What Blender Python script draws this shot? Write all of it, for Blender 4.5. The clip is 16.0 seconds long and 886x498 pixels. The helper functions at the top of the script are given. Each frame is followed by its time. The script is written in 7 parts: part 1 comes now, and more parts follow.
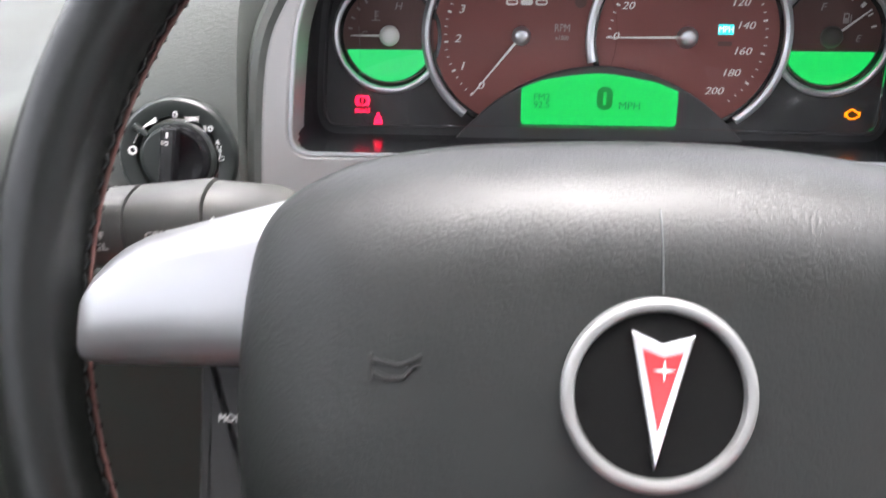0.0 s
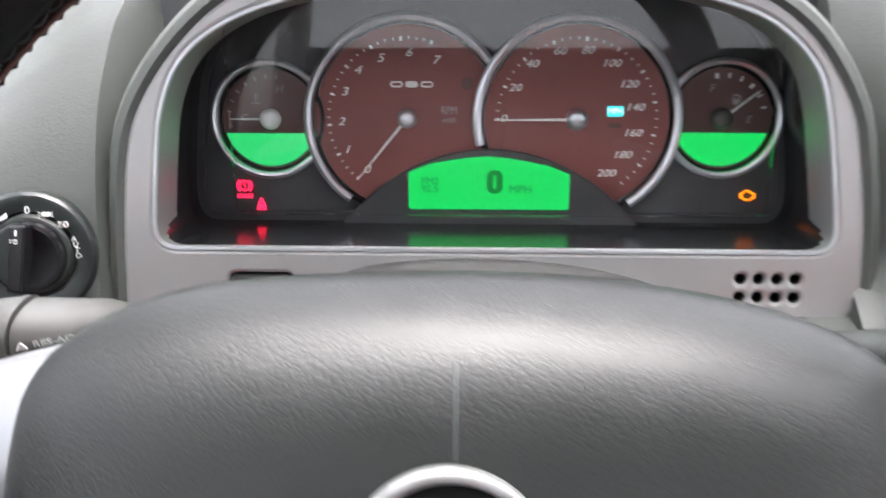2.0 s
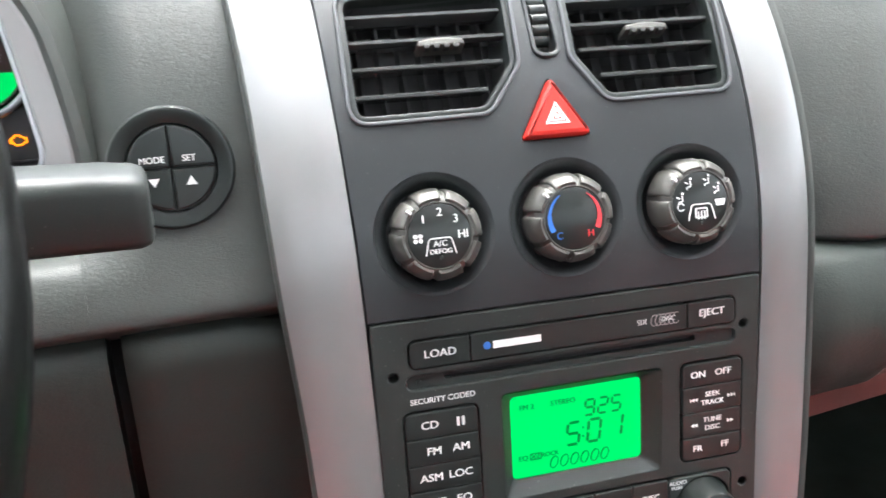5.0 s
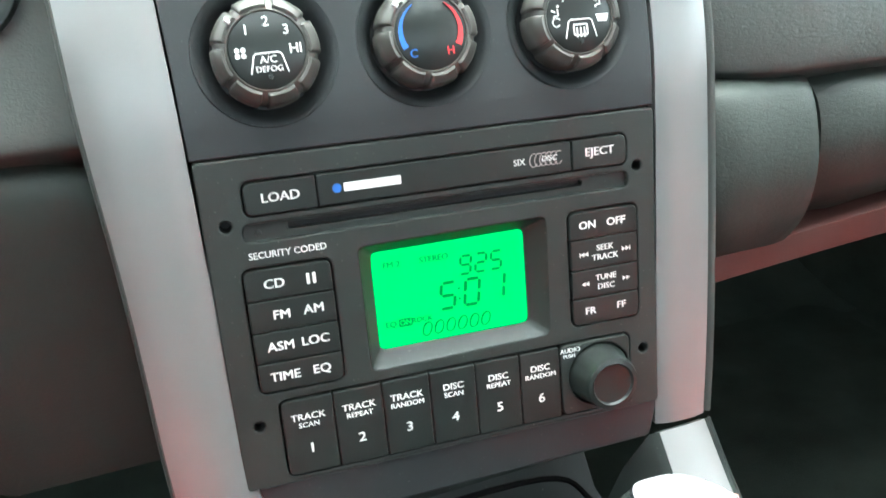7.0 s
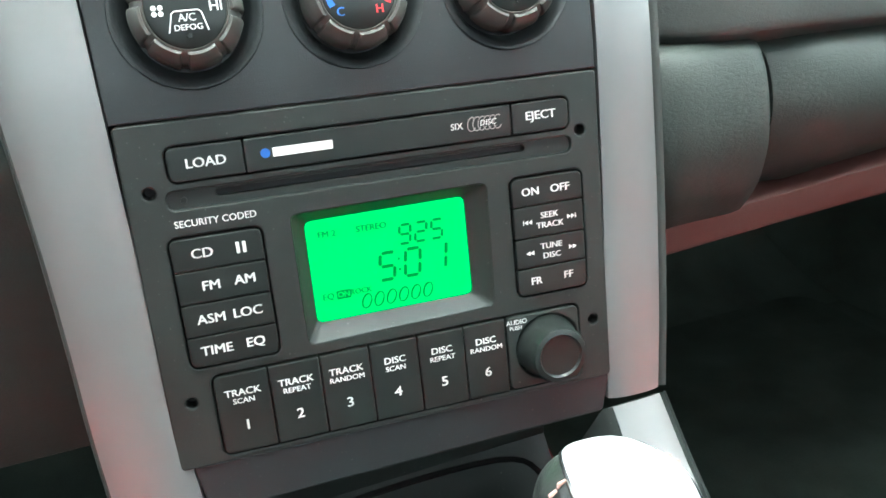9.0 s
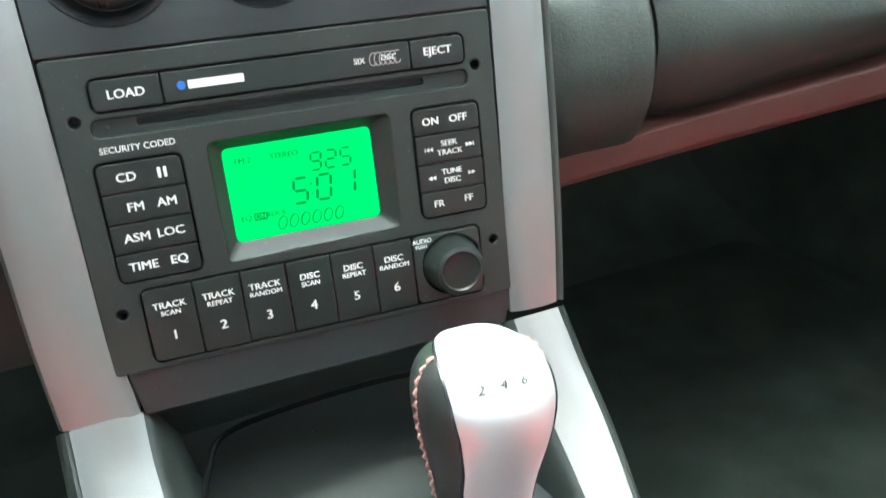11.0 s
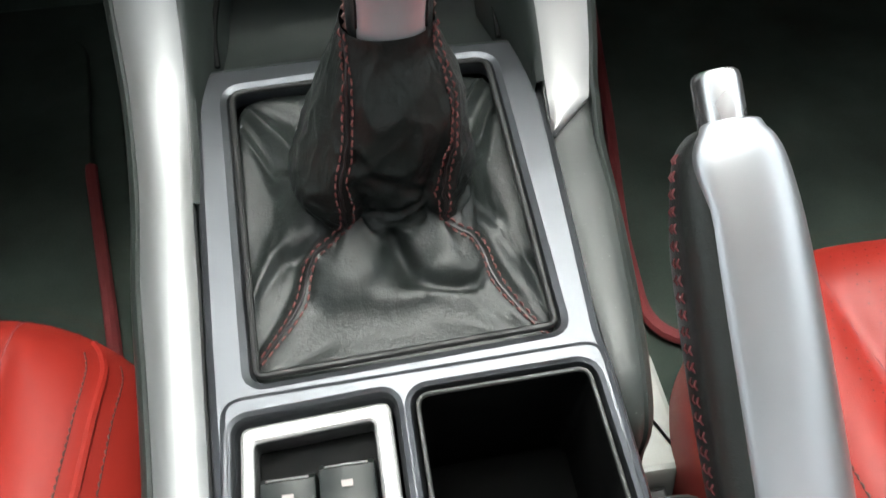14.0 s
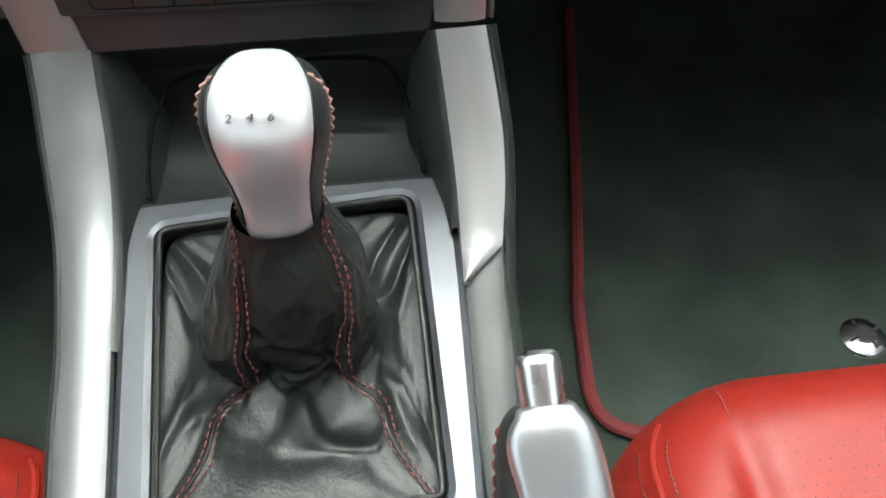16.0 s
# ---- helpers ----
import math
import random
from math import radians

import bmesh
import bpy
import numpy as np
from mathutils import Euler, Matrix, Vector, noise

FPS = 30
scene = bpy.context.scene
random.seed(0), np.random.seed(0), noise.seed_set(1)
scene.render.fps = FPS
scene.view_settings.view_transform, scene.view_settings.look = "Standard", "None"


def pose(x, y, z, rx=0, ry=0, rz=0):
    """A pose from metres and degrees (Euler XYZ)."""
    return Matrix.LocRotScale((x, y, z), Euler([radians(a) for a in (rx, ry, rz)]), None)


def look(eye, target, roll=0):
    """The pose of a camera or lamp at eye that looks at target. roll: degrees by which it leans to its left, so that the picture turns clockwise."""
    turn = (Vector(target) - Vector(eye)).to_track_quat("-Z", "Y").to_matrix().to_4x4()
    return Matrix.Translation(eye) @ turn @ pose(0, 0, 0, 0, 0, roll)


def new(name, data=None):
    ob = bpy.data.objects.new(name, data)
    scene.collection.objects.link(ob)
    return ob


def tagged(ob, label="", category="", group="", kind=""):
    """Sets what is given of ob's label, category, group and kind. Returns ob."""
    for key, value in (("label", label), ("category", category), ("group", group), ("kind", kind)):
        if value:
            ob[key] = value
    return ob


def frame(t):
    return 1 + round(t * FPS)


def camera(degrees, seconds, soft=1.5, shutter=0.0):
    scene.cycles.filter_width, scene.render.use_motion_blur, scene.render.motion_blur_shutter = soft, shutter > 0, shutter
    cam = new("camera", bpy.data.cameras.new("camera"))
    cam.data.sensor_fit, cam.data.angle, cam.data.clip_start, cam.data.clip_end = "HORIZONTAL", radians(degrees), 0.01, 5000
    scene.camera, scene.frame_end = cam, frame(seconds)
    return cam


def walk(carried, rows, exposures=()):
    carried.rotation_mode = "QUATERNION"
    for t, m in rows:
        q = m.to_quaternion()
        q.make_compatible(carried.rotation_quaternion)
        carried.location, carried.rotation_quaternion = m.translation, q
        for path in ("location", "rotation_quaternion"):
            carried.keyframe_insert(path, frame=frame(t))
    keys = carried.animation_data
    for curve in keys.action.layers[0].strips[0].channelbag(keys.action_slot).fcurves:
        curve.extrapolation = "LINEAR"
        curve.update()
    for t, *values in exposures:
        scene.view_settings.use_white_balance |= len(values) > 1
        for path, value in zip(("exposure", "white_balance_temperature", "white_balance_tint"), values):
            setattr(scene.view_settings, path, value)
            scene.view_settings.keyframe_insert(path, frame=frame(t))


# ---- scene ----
cam = camera(57.1, 16.0, shutter=0.4)
PATH = [
    (0, (0.012, 0.065, 0.853), (-0.092, 1.83, -0.081), -0.5),
    (0.5, (0.029, 0.105, 0.864), (-0.084, 1.869, -0.071), -0.7),
    (1, (0.032, 0.115, 0.866), (-0.045, 1.901, -0.032), -0.4),
    (1.5, (0.036, 0.114, 0.867), (-0.01, 1.918, 0.006), -0.2),
    (2, (0.052, 0.095, 0.865), (0.031, 1.911, 0.027), -0.2),
    (2.2, (0.076, 0.069, 0.858), (0.065, 1.89, 0.032), -0.1),
    (2.5, (0.12, 0.038, 0.857), (0.14, 1.863, 0.038), 0.2),
    (3, (0.195, 0.042, 0.836), (0.317, 1.881, 0.061), 0.9),
    (3.5, (0.245, 0.063, 0.831), (0.513, 1.894, 0.072), 0.3),
    (4, (0.271, 0.071, 0.828), (0.683, 1.883, 0.088), 0.1),
    (4.5, (0.277, 0.062, 0.823), (0.801, 1.852, 0.102), 0.1),
    (4.8, (0.269, 0.053, 0.797), (0.860, 1.850, 0.149), 0.2),
    (5, (0.275, 0.058, 0.799), (0.876, 1.827, 0.086), -1.4),
    (7.5, (0.331, 0.067, 0.71), (1.008, 1.779, -0.072), -2.2),
    (8, (0.337, 0.065, 0.702), (1.009, 1.797, -0.041), -2.9),
    (10.5, (0.356, 0.032, 0.722), (1.074, 1.705, -0.106), -3.0),
    (11, (0.358, 0.013, 0.705), (1.083, 1.672, -0.144), -3.1),
    (11.5, (0.351, 0.012, 0.697), (1.089, 1.645, -0.19), -3.0),
    (12, (0.356, 0.005, 0.705), (1.087, 1.617, -0.226), -2.9),
    (12.5, (0.371, -0.014, 0.701), (1.046, 1.58, -0.3), -3.2),
    (13, (0.397, -0.052, 0.704), (0.813, 1.497, -0.49), -3.3),
    (13.5, (0.422, -0.071, 0.677), (0.667, 1.371, -0.687), -2.7),
    (14, (0.442, -0.072, 0.681), (0.586, 1.237, -0.824), -2.5),
    (14.5, (0.45, -0.065, 0.689), (0.553, 1.2, -0.857), -1.9),
    (15, (0.481, -0.056, 0.708), (0.551, 1.218, -0.832), -2.8),
    (15.5, (0.502, -0.039, 0.728), (0.56, 1.236, -0.812), -3.5),
    (16, (0.509, -0.02, 0.745), (0.578, 1.244, -0.803), -3.6),
]
from mathutils.bvhtree import BVHTree

# ---------------------------------------------------------------- world, sun, exposure
EXPOSURES = [(0.0, 2.9, 6500, 14), (2.0, 2.85, 6480, 13), (3.0, 2.65, 6300, 9), (4.0, 2.62, 6350, 9), (4.5, 2.7, 6330, 8), (5.0, 2.98, 6320, 8), (7.5, 3.42, 6000, -7), (8.2, 3.3, 6000, -7), (10.5, 3.35, 6050, -8), (11.0, 3.25, 6050, -8), (11.5, 2.82, 6080, -8), (12.0, 2.72, 6100, -7), (13.0, 2.5, 6300, -2), (13.5, 2.3, 6400, 2), (14.0, 1.95, 6450, 2), (14.5, 1.9, 6450, 2), (15.5, 2.0, 6420, 0), (16.0, 2.1, 6400, -2)]
walk(cam, [(t, look(eye, target, roll)) for t, eye, target, roll in PATH], EXPOSURES)

world = bpy.data.worlds.new("sky")
scene.world = world
world.use_nodes = True
wn = world.node_tree
sky = wn.nodes.new("ShaderNodeTexSky")
sky.sky_type, sky.sun_disc = 'NISHITA', False
sky.sun_elevation, sky.sun_rotation = radians(75), radians(27)
sky.dust_density, sky.ozone_density = 4.0, 1.0
haze = wn.nodes.new("ShaderNodeHueSaturation")
haze.inputs["Saturation"].default_value = 0.25
wn.links.new(sky.outputs[0], haze.inputs["Color"])
wn.links.new(haze.outputs[0], wn.nodes["Background"].inputs[0])
wn.nodes["Background"].inputs[1].default_value = 0.15
sun_data = bpy.data.lights.new("sun", 'SUN')
sun_data.energy, sun_data.angle, sun_data.color = 0.5, radians(40), (1.0, 0.98, 0.95)
sun = new("sun", sun_data)
sun.matrix_world = look((0, 0, 5), (-0.3, -1.0, 0.0))


# ---------------------------------------------------------------- materials
def material(name, color, rough=0.5, metal=0.0, bump=0.0, size=600.0, pattern='NOISE', vary=0.12, coat=0.0,
             emit=None, power=0.0, spec=0.5, dust=0.0, stretch=1.0, wrinkle=0.0):
    """Procedural surface: two scales of colour change, fine relief, roughness wear."""
    m = bpy.data.materials.new(name)
    m.use_nodes = True
    nt, ns = m.node_tree, m.node_tree.nodes
    b = ns["Principled BSDF"]
    b.inputs["Metallic"].default_value = metal
    b.inputs["Specular IOR Level"].default_value = spec
    b.inputs["Coat Weight"].default_value = coat
    tc = ns.new("ShaderNodeTexCoord")
    big = ns.new("ShaderNodeTexNoise")
    big.inputs["Scale"].default_value, big.inputs["Detail"].default_value = 14.0, 5.0
    nt.links.new(tc.outputs["Object"], big.inputs["Vector"])
    fine = ns.new("ShaderNodeTexNoise")
    fine.inputs["Scale"].default_value, fine.inputs["Detail"].default_value = size, 3.0
    nt.links.new(tc.outputs["Object"], fine.inputs["Vector"])
    mix = ns.new("ShaderNodeMath")
    mix.operation = 'MULTIPLY_ADD'
    mix.inputs[1].default_value = 0.35
    nt.links.new(fine.outputs["Fac"], mix.inputs[0])
    nt.links.new(big.outputs["Fac"], mix.inputs[2])
    ramp = ns.new("ShaderNodeMapRange")
    ramp.inputs["From Min"].default_value, ramp.inputs["From Max"].default_value = 0.35, 1.0
    ramp.inputs["To Min"].default_value, ramp.inputs["To Max"].default_value = 1.0 - vary, 1.0 + vary
    nt.links.new(mix.outputs[0], ramp.inputs["Value"])
    hue = ns.new("ShaderNodeHueSaturation")
    hue.inputs["Color"].default_value = (*color, 1)
    nt.links.new(ramp.outputs[0], hue.inputs["Value"])
    out = hue.outputs[0]
    if dust:
        speck = ns.new("ShaderNodeTexNoise")
        speck.inputs["Scale"].default_value, speck.inputs["Detail"].default_value = 900.0, 1.0
        nt.links.new(tc.outputs["Object"], speck.inputs["Vector"])
        cut = ns.new("ShaderNodeMapRange")
        cut.inputs["From Min"].default_value, cut.inputs["From Max"].default_value = 0.74, 0.80
        cut.inputs["To Max"].default_value = dust
        nt.links.new(speck.outputs["Fac"], cut.inputs["Value"])
        mc = ns.new("ShaderNodeMix")
        mc.data_type = 'RGBA'
        mc.inputs["B"].default_value = (0.35, 0.34, 0.31, 1)
        nt.links.new(cut.outputs[0], mc.inputs["Factor"])
        nt.links.new(out, mc.inputs["A"])
        out = mc.outputs["Result"]
    nt.links.new(out, b.inputs["Base Color"])
    rr = ns.new("ShaderNodeMapRange")
    rr.inputs["From Min"].default_value, rr.inputs["From Max"].default_value = 0.3, 0.7
    rr.inputs["To Min"].default_value, rr.inputs["To Max"].default_value = rough * 0.88, min(1.0, rough * 1.12)
    nt.links.new(big.outputs["Fac"], rr.inputs["Value"])
    nt.links.new(rr.outputs[0], b.inputs["Roughness"])
    if bump:
        height = fine.outputs["Fac"]
        if pattern == 'LEATHER':
            warp = ns.new("ShaderNodeVectorMath")
            warp.operation = 'MULTIPLY_ADD'
            warp.inputs[1].default_value = (0.004, 0.004, 0.004)
            nt.links.new(fine.outputs["Color"], warp.inputs[0])
            nt.links.new(tc.outputs["Object"], warp.inputs[2])
            vor = ns.new("ShaderNodeTexVoronoi")
            vor.feature = 'DISTANCE_TO_EDGE'
            vor.inputs["Scale"].default_value = size
            lay = ns.new("ShaderNodeVectorMath")
            lay.operation = 'MULTIPLY'
            lay.inputs[1].default_value = (stretch, 1.0, 1.0)
            nt.links.new(warp.outputs[0], lay.inputs[0])
            nt.links.new(lay.outputs[0], vor.inputs["Vector"])
            cap = ns.new("ShaderNodeMapRange")
            cap.inputs["From Max"].default_value = 0.25
            nt.links.new(vor.outputs["Distance"], cap.inputs["Value"])
            fold = ns.new("ShaderNodeTexNoise")
            fold.inputs["Scale"].default_value, fold.inputs["Detail"].default_value = size * 0.22, 4.0
            nt.links.new(lay.outputs[0], fold.inputs["Vector"])
            add = ns.new("ShaderNodeMath")
            add.operation = 'MULTIPLY_ADD'
            add.inputs[1].default_value = 1.2
            nt.links.new(fold.outputs["Fac"], add.inputs[0])
            nt.links.new(cap.outputs[0], add.inputs[2])
            height = add.outputs[0]
        bp = ns.new("ShaderNodeBump")
        bp.inputs["Strength"].default_value, bp.inputs["Distance"].default_value = bump, 0.0006
        nt.links.new(height, bp.inputs["Height"])
        nt.links.new(bp.outputs[0], b.inputs["Normal"])
        if wrinkle:
            wv = ns.new("ShaderNodeTexNoise")
            wv.inputs["Scale"].default_value, wv.inputs["Detail"].default_value, wv.inputs["Distortion"].default_value = 75.0, 4.0, 0.6
            nt.links.new(tc.outputs["Object"], wv.inputs["Vector"])
            cen = ns.new("ShaderNodeMath")
            cen.operation = 'SUBTRACT'
            cen.inputs[1].default_value = 0.5
            nt.links.new(wv.outputs["Fac"], cen.inputs[0])
            rid = ns.new("ShaderNodeMath")
            rid.operation = 'ABSOLUTE'
            nt.links.new(cen.outputs[0], rid.inputs[0])
            wcap = ns.new("ShaderNodeMapRange")
            wcap.inputs["From Max"].default_value = 0.10
            nt.links.new(rid.outputs[0], wcap.inputs["Value"])
            wb = ns.new("ShaderNodeBump")
            wb.inputs["Strength"].default_value, wb.inputs["Distance"].default_value = wrinkle, 0.0012
            nt.links.new(wcap.outputs[0], wb.inputs["Height"])
            nt.links.new(wb.outputs[0], bp.inputs["Normal"])
    if emit:
        b.inputs["Emission Color"].default_value = (*emit, 1)
        b.inputs["Emission Strength"].default_value = power
    return m


GLOW = 0.5 ** 2.85
RGLOW = 0.5 ** 2.6
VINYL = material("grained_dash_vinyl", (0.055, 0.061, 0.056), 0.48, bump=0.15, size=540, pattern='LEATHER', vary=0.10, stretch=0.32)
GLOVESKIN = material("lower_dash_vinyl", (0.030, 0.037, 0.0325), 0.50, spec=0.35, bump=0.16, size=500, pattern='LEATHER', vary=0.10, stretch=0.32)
PADSKIN = material("steering_pad_skin", (0.0072, 0.0083, 0.0077), 0.43, spec=0.47, bump=0.14, size=500, pattern='LEATHER', vary=0.12)
RIMSKIN = material("rim_leather", (0.0045, 0.005, 0.0046), 0.24, spec=0.32, bump=0.09, size=900, pattern='LEATHER', vary=0.2)
CHARCOAL = material("fascia_soft_black", (0.0235, 0.0265, 0.0275), 0.37, bump=0.12, size=1500, vary=0.06, dust=0.15)
PLASTIC = material("matt_black_plastic", (0.019, 0.0235, 0.0212), 0.42, bump=0.15, size=1800, vary=0.08, dust=0.25)
CUPBLACK = material("black_cup_liner", (0.0040, 0.0040, 0.0040), 0.75, bump=0.1, size=1500, vary=0.1, spec=0.12)
DEEP = material("deep_black_plastic", (0.010, 0.010, 0.010), 0.55, bump=0.1, size=1500, vary=0.1)
GLOSS = material("gloss_black_plastic", (0.012, 0.012, 0.013), 0.22, vary=0.08)
PIANO = material("gloss_black_shroud", (0.012, 0.012, 0.013), 0.19, vary=0.08)
VENTRIM = material("satin_grey_vent_rim", (0.080, 0.084, 0.088), 0.34, bump=0.05, size=1800, vary=0.06)
DUCT = material("charcoal_vent_duct", (0.055, 0.056, 0.056), 0.5, bump=0.1, size=1500, vary=0.08)
VENTSLAT = material("dark_grey_vent_slat", (0.045, 0.047, 0.047), 0.26, vary=0.08)
SPOKE = material("satin_spoke_metal", (0.345, 0.35, 0.36), 0.34, metal=0.86, bump=0.02, size=3000, vary=0.04)
BUTTON = material("rubbery_black_button", (0.014, 0.0175, 0.0160), 0.33, bump=0.08, size=2200, vary=0.08)
SILVER = material("satin_silver_paint", (0.25, 0.253, 0.253), 0.36, metal=0.5, bump=0.03, size=3000, vary=0.05)
TRIMSILVER = material("satin_silver_console_trim", (0.215, 0.218, 0.22), 0.34, metal=0.55, bump=0.03, size=3000, vary=0.05)
BEZEL = material("satin_grey_silver_bezel", (0.30, 0.297, 0.295), 0.40, metal=0.5, bump=0.03, size=3000, vary=0.05)
BEZEL_DARK = material("dull_grey_shroud", (0.034, 0.034, 0.033), 0.5, metal=0.0, bump=0.05, size=2500, vary=0.06)
BRUSHED = material("brushed_aluminium", (0.53, 0.545, 0.565), 0.36, metal=0.95, bump=0.02, size=2500, vary=0.04)
KNOBFACE = material("satin_knob_aluminium", (0.62, 0.63, 0.65), 0.40, metal=0.62, bump=0.02, size=2500, vary=0.04)
CONSOLE = material("console_satin_graphite", (0.076, 0.080, 0.088), 0.33, metal=0.75, bump=0.02, size=2600, vary=0.05)
CHROME = material("bright_chrome", (0.78, 0.78, 0.79), 0.26, metal=1.0, vary=0.03)
GUN = material("gunmetal_knob_ring", (0.084, 0.082, 0.074), 0.38, metal=0.35, bump=0.03, size=2500, vary=0.10)
PRINT = material("white_print", (0.78, 0.78, 0.76), 0.6, vary=0.03)
GREYPRINT = material("faded_grey_print", (0.34, 0.30, 0.29), 0.6, vary=0.05)
DIAL = material("maroon_dial_face", (0.195, 0.055, 0.047), 0.55, bump=0.05, size=2500, vary=0.07)
SMALLDIAL = material("dark_brown_small_dial_face", (0.095, 0.042, 0.037), 0.55, vary=0.07)
CLUSTERBACK = material("cluster_backing", (0.042, 0.042, 0.044), 0.45, vary=0.08)
LCD = material("green_backlit_display", (0.0, 0.03, 0.006), 0.4, vary=0.04, emit=(0.0, 0.76, 0.115), power=GLOW, spec=0.2)
LCDSOFT = material("pale_green_backlit_segment", (0.0, 0.05, 0.012), 0.4, vary=0.04, emit=(0.02, 0.70, 0.17), power=GLOW, spec=0.2)
RADIOLCD = material("green_radio_display", (0.0, 0.03, 0.006), 0.4, vary=0.04, emit=(0.0, 0.76, 0.115), power=RGLOW, spec=0.2)
RADIOINK = material("dark_green_radio_segments", (0.0, 0.02, 0.004), 0.5, vary=0.03, emit=(0.0, 0.18, 0.024), power=RGLOW, spec=0.2)
LCDINK = material("dark_green_segments", (0.0, 0.02, 0.004), 0.5, vary=0.03, emit=(0.0, 0.20, 0.026), power=GLOW, spec=0.2)
REDLAMP = material("red_warning_lamp", (0.4, 0.0, 0.01), 0.4, vary=0.02, emit=(1.0, 0.01, 0.05), power=4.5 * GLOW)
AMBER = material("amber_warning_lamp", (0.4, 0.1, 0.0), 0.4, vary=0.02, emit=(1.0, 0.22, 0.0), power=2.2 * GLOW)
CYAN = material("cyan_unit_lamp", (0.0, 0.3, 0.3), 0.4, vary=0.02, emit=(0.0, 0.85, 0.85), power=1.3 * GLOW)
REDBUTTON = material("red_hazard_plastic", (0.55, 0.030, 0.022), 0.38, vary=0.05)
REDPRINT = material("red_print", (0.65, 0.04, 0.05), 0.5, vary=0.03)
BLUEPRINT = material("blue_print", (0.03, 0.14, 0.48), 0.5, vary=0.03)
ARROWRED = material("red_enamel", (0.62, 0.025, 0.03), 0.2, vary=0.06)
REDHIDE = material("red_seat_leather", (0.27, 0.017, 0.011), 0.46, bump=0.18, size=700, pattern='LEATHER', vary=0.08)
REDTRIM = material("dull_red_leather_trim", (0.075, 0.027, 0.022), 0.55, bump=0.2, size=600, pattern='LEATHER', vary=0.1)
REDBIND = material("red_mat_binding", (0.22, 0.034, 0.036), 0.7, bump=0.5, size=1400, vary=0.12)
BLACKHIDE = material("black_gaiter_leather", (0.016, 0.0175, 0.0167), 0.31, bump=0.15, size=640, pattern='LEATHER', vary=0.12, spec=0.36)
GAITERHIDE = material("soft_black_gaiter_leather", (0.0128, 0.0152, 0.0142), 0.31, bump=0.19, size=560, pattern='LEATHER', vary=0.15, wrinkle=0.09, spec=0.38)
THREAD = material("dark_red_thread", (0.155, 0.046, 0.043), 0.7, bump=0.4, size=3000, vary=0.2)
SEAMHIDE = material("dark_seam_leather", (0.014, 0.011, 0.011), 0.4, bump=0.2, size=900, vary=0.15)
WORNTHREAD = material("worn_pinkish_thread", (0.42, 0.24, 0.21), 0.7, bump=0.4, size=3000, vary=0.25)
GREYPLASTIC = material("worn_grey_stalk_plastic", (0.060, 0.060, 0.056), 0.42, bump=0.12, size=1800, vary=0.08, dust=0.2)
CARPET = material("charcoal_carpet", (0.058, 0.075, 0.062), 0.95, bump=1.0, size=900, vary=0.45, spec=0.1)
HEADLINER = material("light_grey_headliner", (0.62, 0.61, 0.59), 0.9, bump=0.4, size=800, vary=0.05)
RAILGREY = material("grey_rail_paint", (0.33, 0.34, 0.32), 0.5, bump=0.1, size=900, vary=0.12)
TAG = material("white_plastic_tag", (0.75, 0.75, 0.73), 0.5, vary=0.06)
TREES = material("far_foliage", (0.05, 0.07, 0.04), 0.9, bump=0.6, size=40, vary=0.5)
TARMAC = material("asphalt", (0.05, 0.05, 0.05), 0.9, bump=0.6, size=60, vary=0.3)


def glass(name, tint=(1, 1, 1), rough=0.0, ior=1.45):
    m = bpy.data.materials.new(name)
    m.use_nodes = True
    b = m.node_tree.nodes["Principled BSDF"]
    b.inputs["Base Color"].default_value = (*tint, 1)
    b.inputs["Transmission Weight"].default_value = 1.0
    b.inputs["Roughness"].default_value = rough
    b.inputs["IOR"].default_value = ior
    return m


GLASS = glass("clear_glass")
LENSGLASS = glass("coated_clear_plastic", ior=1.30)


# ---------------------------------------------------------------- building helpers
def face_frame(o, yaw, lean, roll=0.0):
    """Local axes of a face: u right, v up along it, n out of it; the top tips forward by lean degrees."""
    y, l = radians(yaw), radians(lean)
    u = Vector((math.cos(y), math.sin(y), 0))
    fw = Vector((-math.sin(y), math.cos(y), 0))
    v = fw * math.sin(l) + Vector((0, 0, 1)) * math.cos(l)
    n = u.cross(v)
    m = Matrix((u, v, n)).transposed().to_4x4()
    m.translation = Vector(o)
    return m @ Matrix.Rotation(radians(roll), 4, 'Z')


def shift(u, v, n=0.0, turn=0.0):
    return Matrix.Translation((u, v, n)) @ Matrix.Rotation(radians(turn), 4, 'Z')


def thing(name, m, label, category, group="", kind=""):
    ob = new(name)
    ob.empty_display_size = 0.02
    ob.matrix_world = m
    return tagged(ob, label, category, group, kind)


def part(name, bm, mat, parent, label="", m=None, sharp=38, kind=""):
    """Links a bmesh as one mesh object under a thing or a part."""
    bmesh.ops.recalc_face_normals(bm, faces=bm.faces)
    me = bpy.data.meshes.new(name)
    bm.to_mesh(me)
    bm.free()
    me.materials.append(mat)
    me.polygons.foreach_set("use_smooth", [True] * len(me.polygons))
    me.set_sharp_from_angle(angle=radians(sharp))
    for p in me.polygons:
        if abs(p.normal.z) > 0.99995:
            p.use_smooth = False
    ob = new(name, me)
    if parent is not None:
        ob.parent = parent
    if m is not None:
        ob.matrix_basis = m
    return tagged(ob, label, kind=kind)


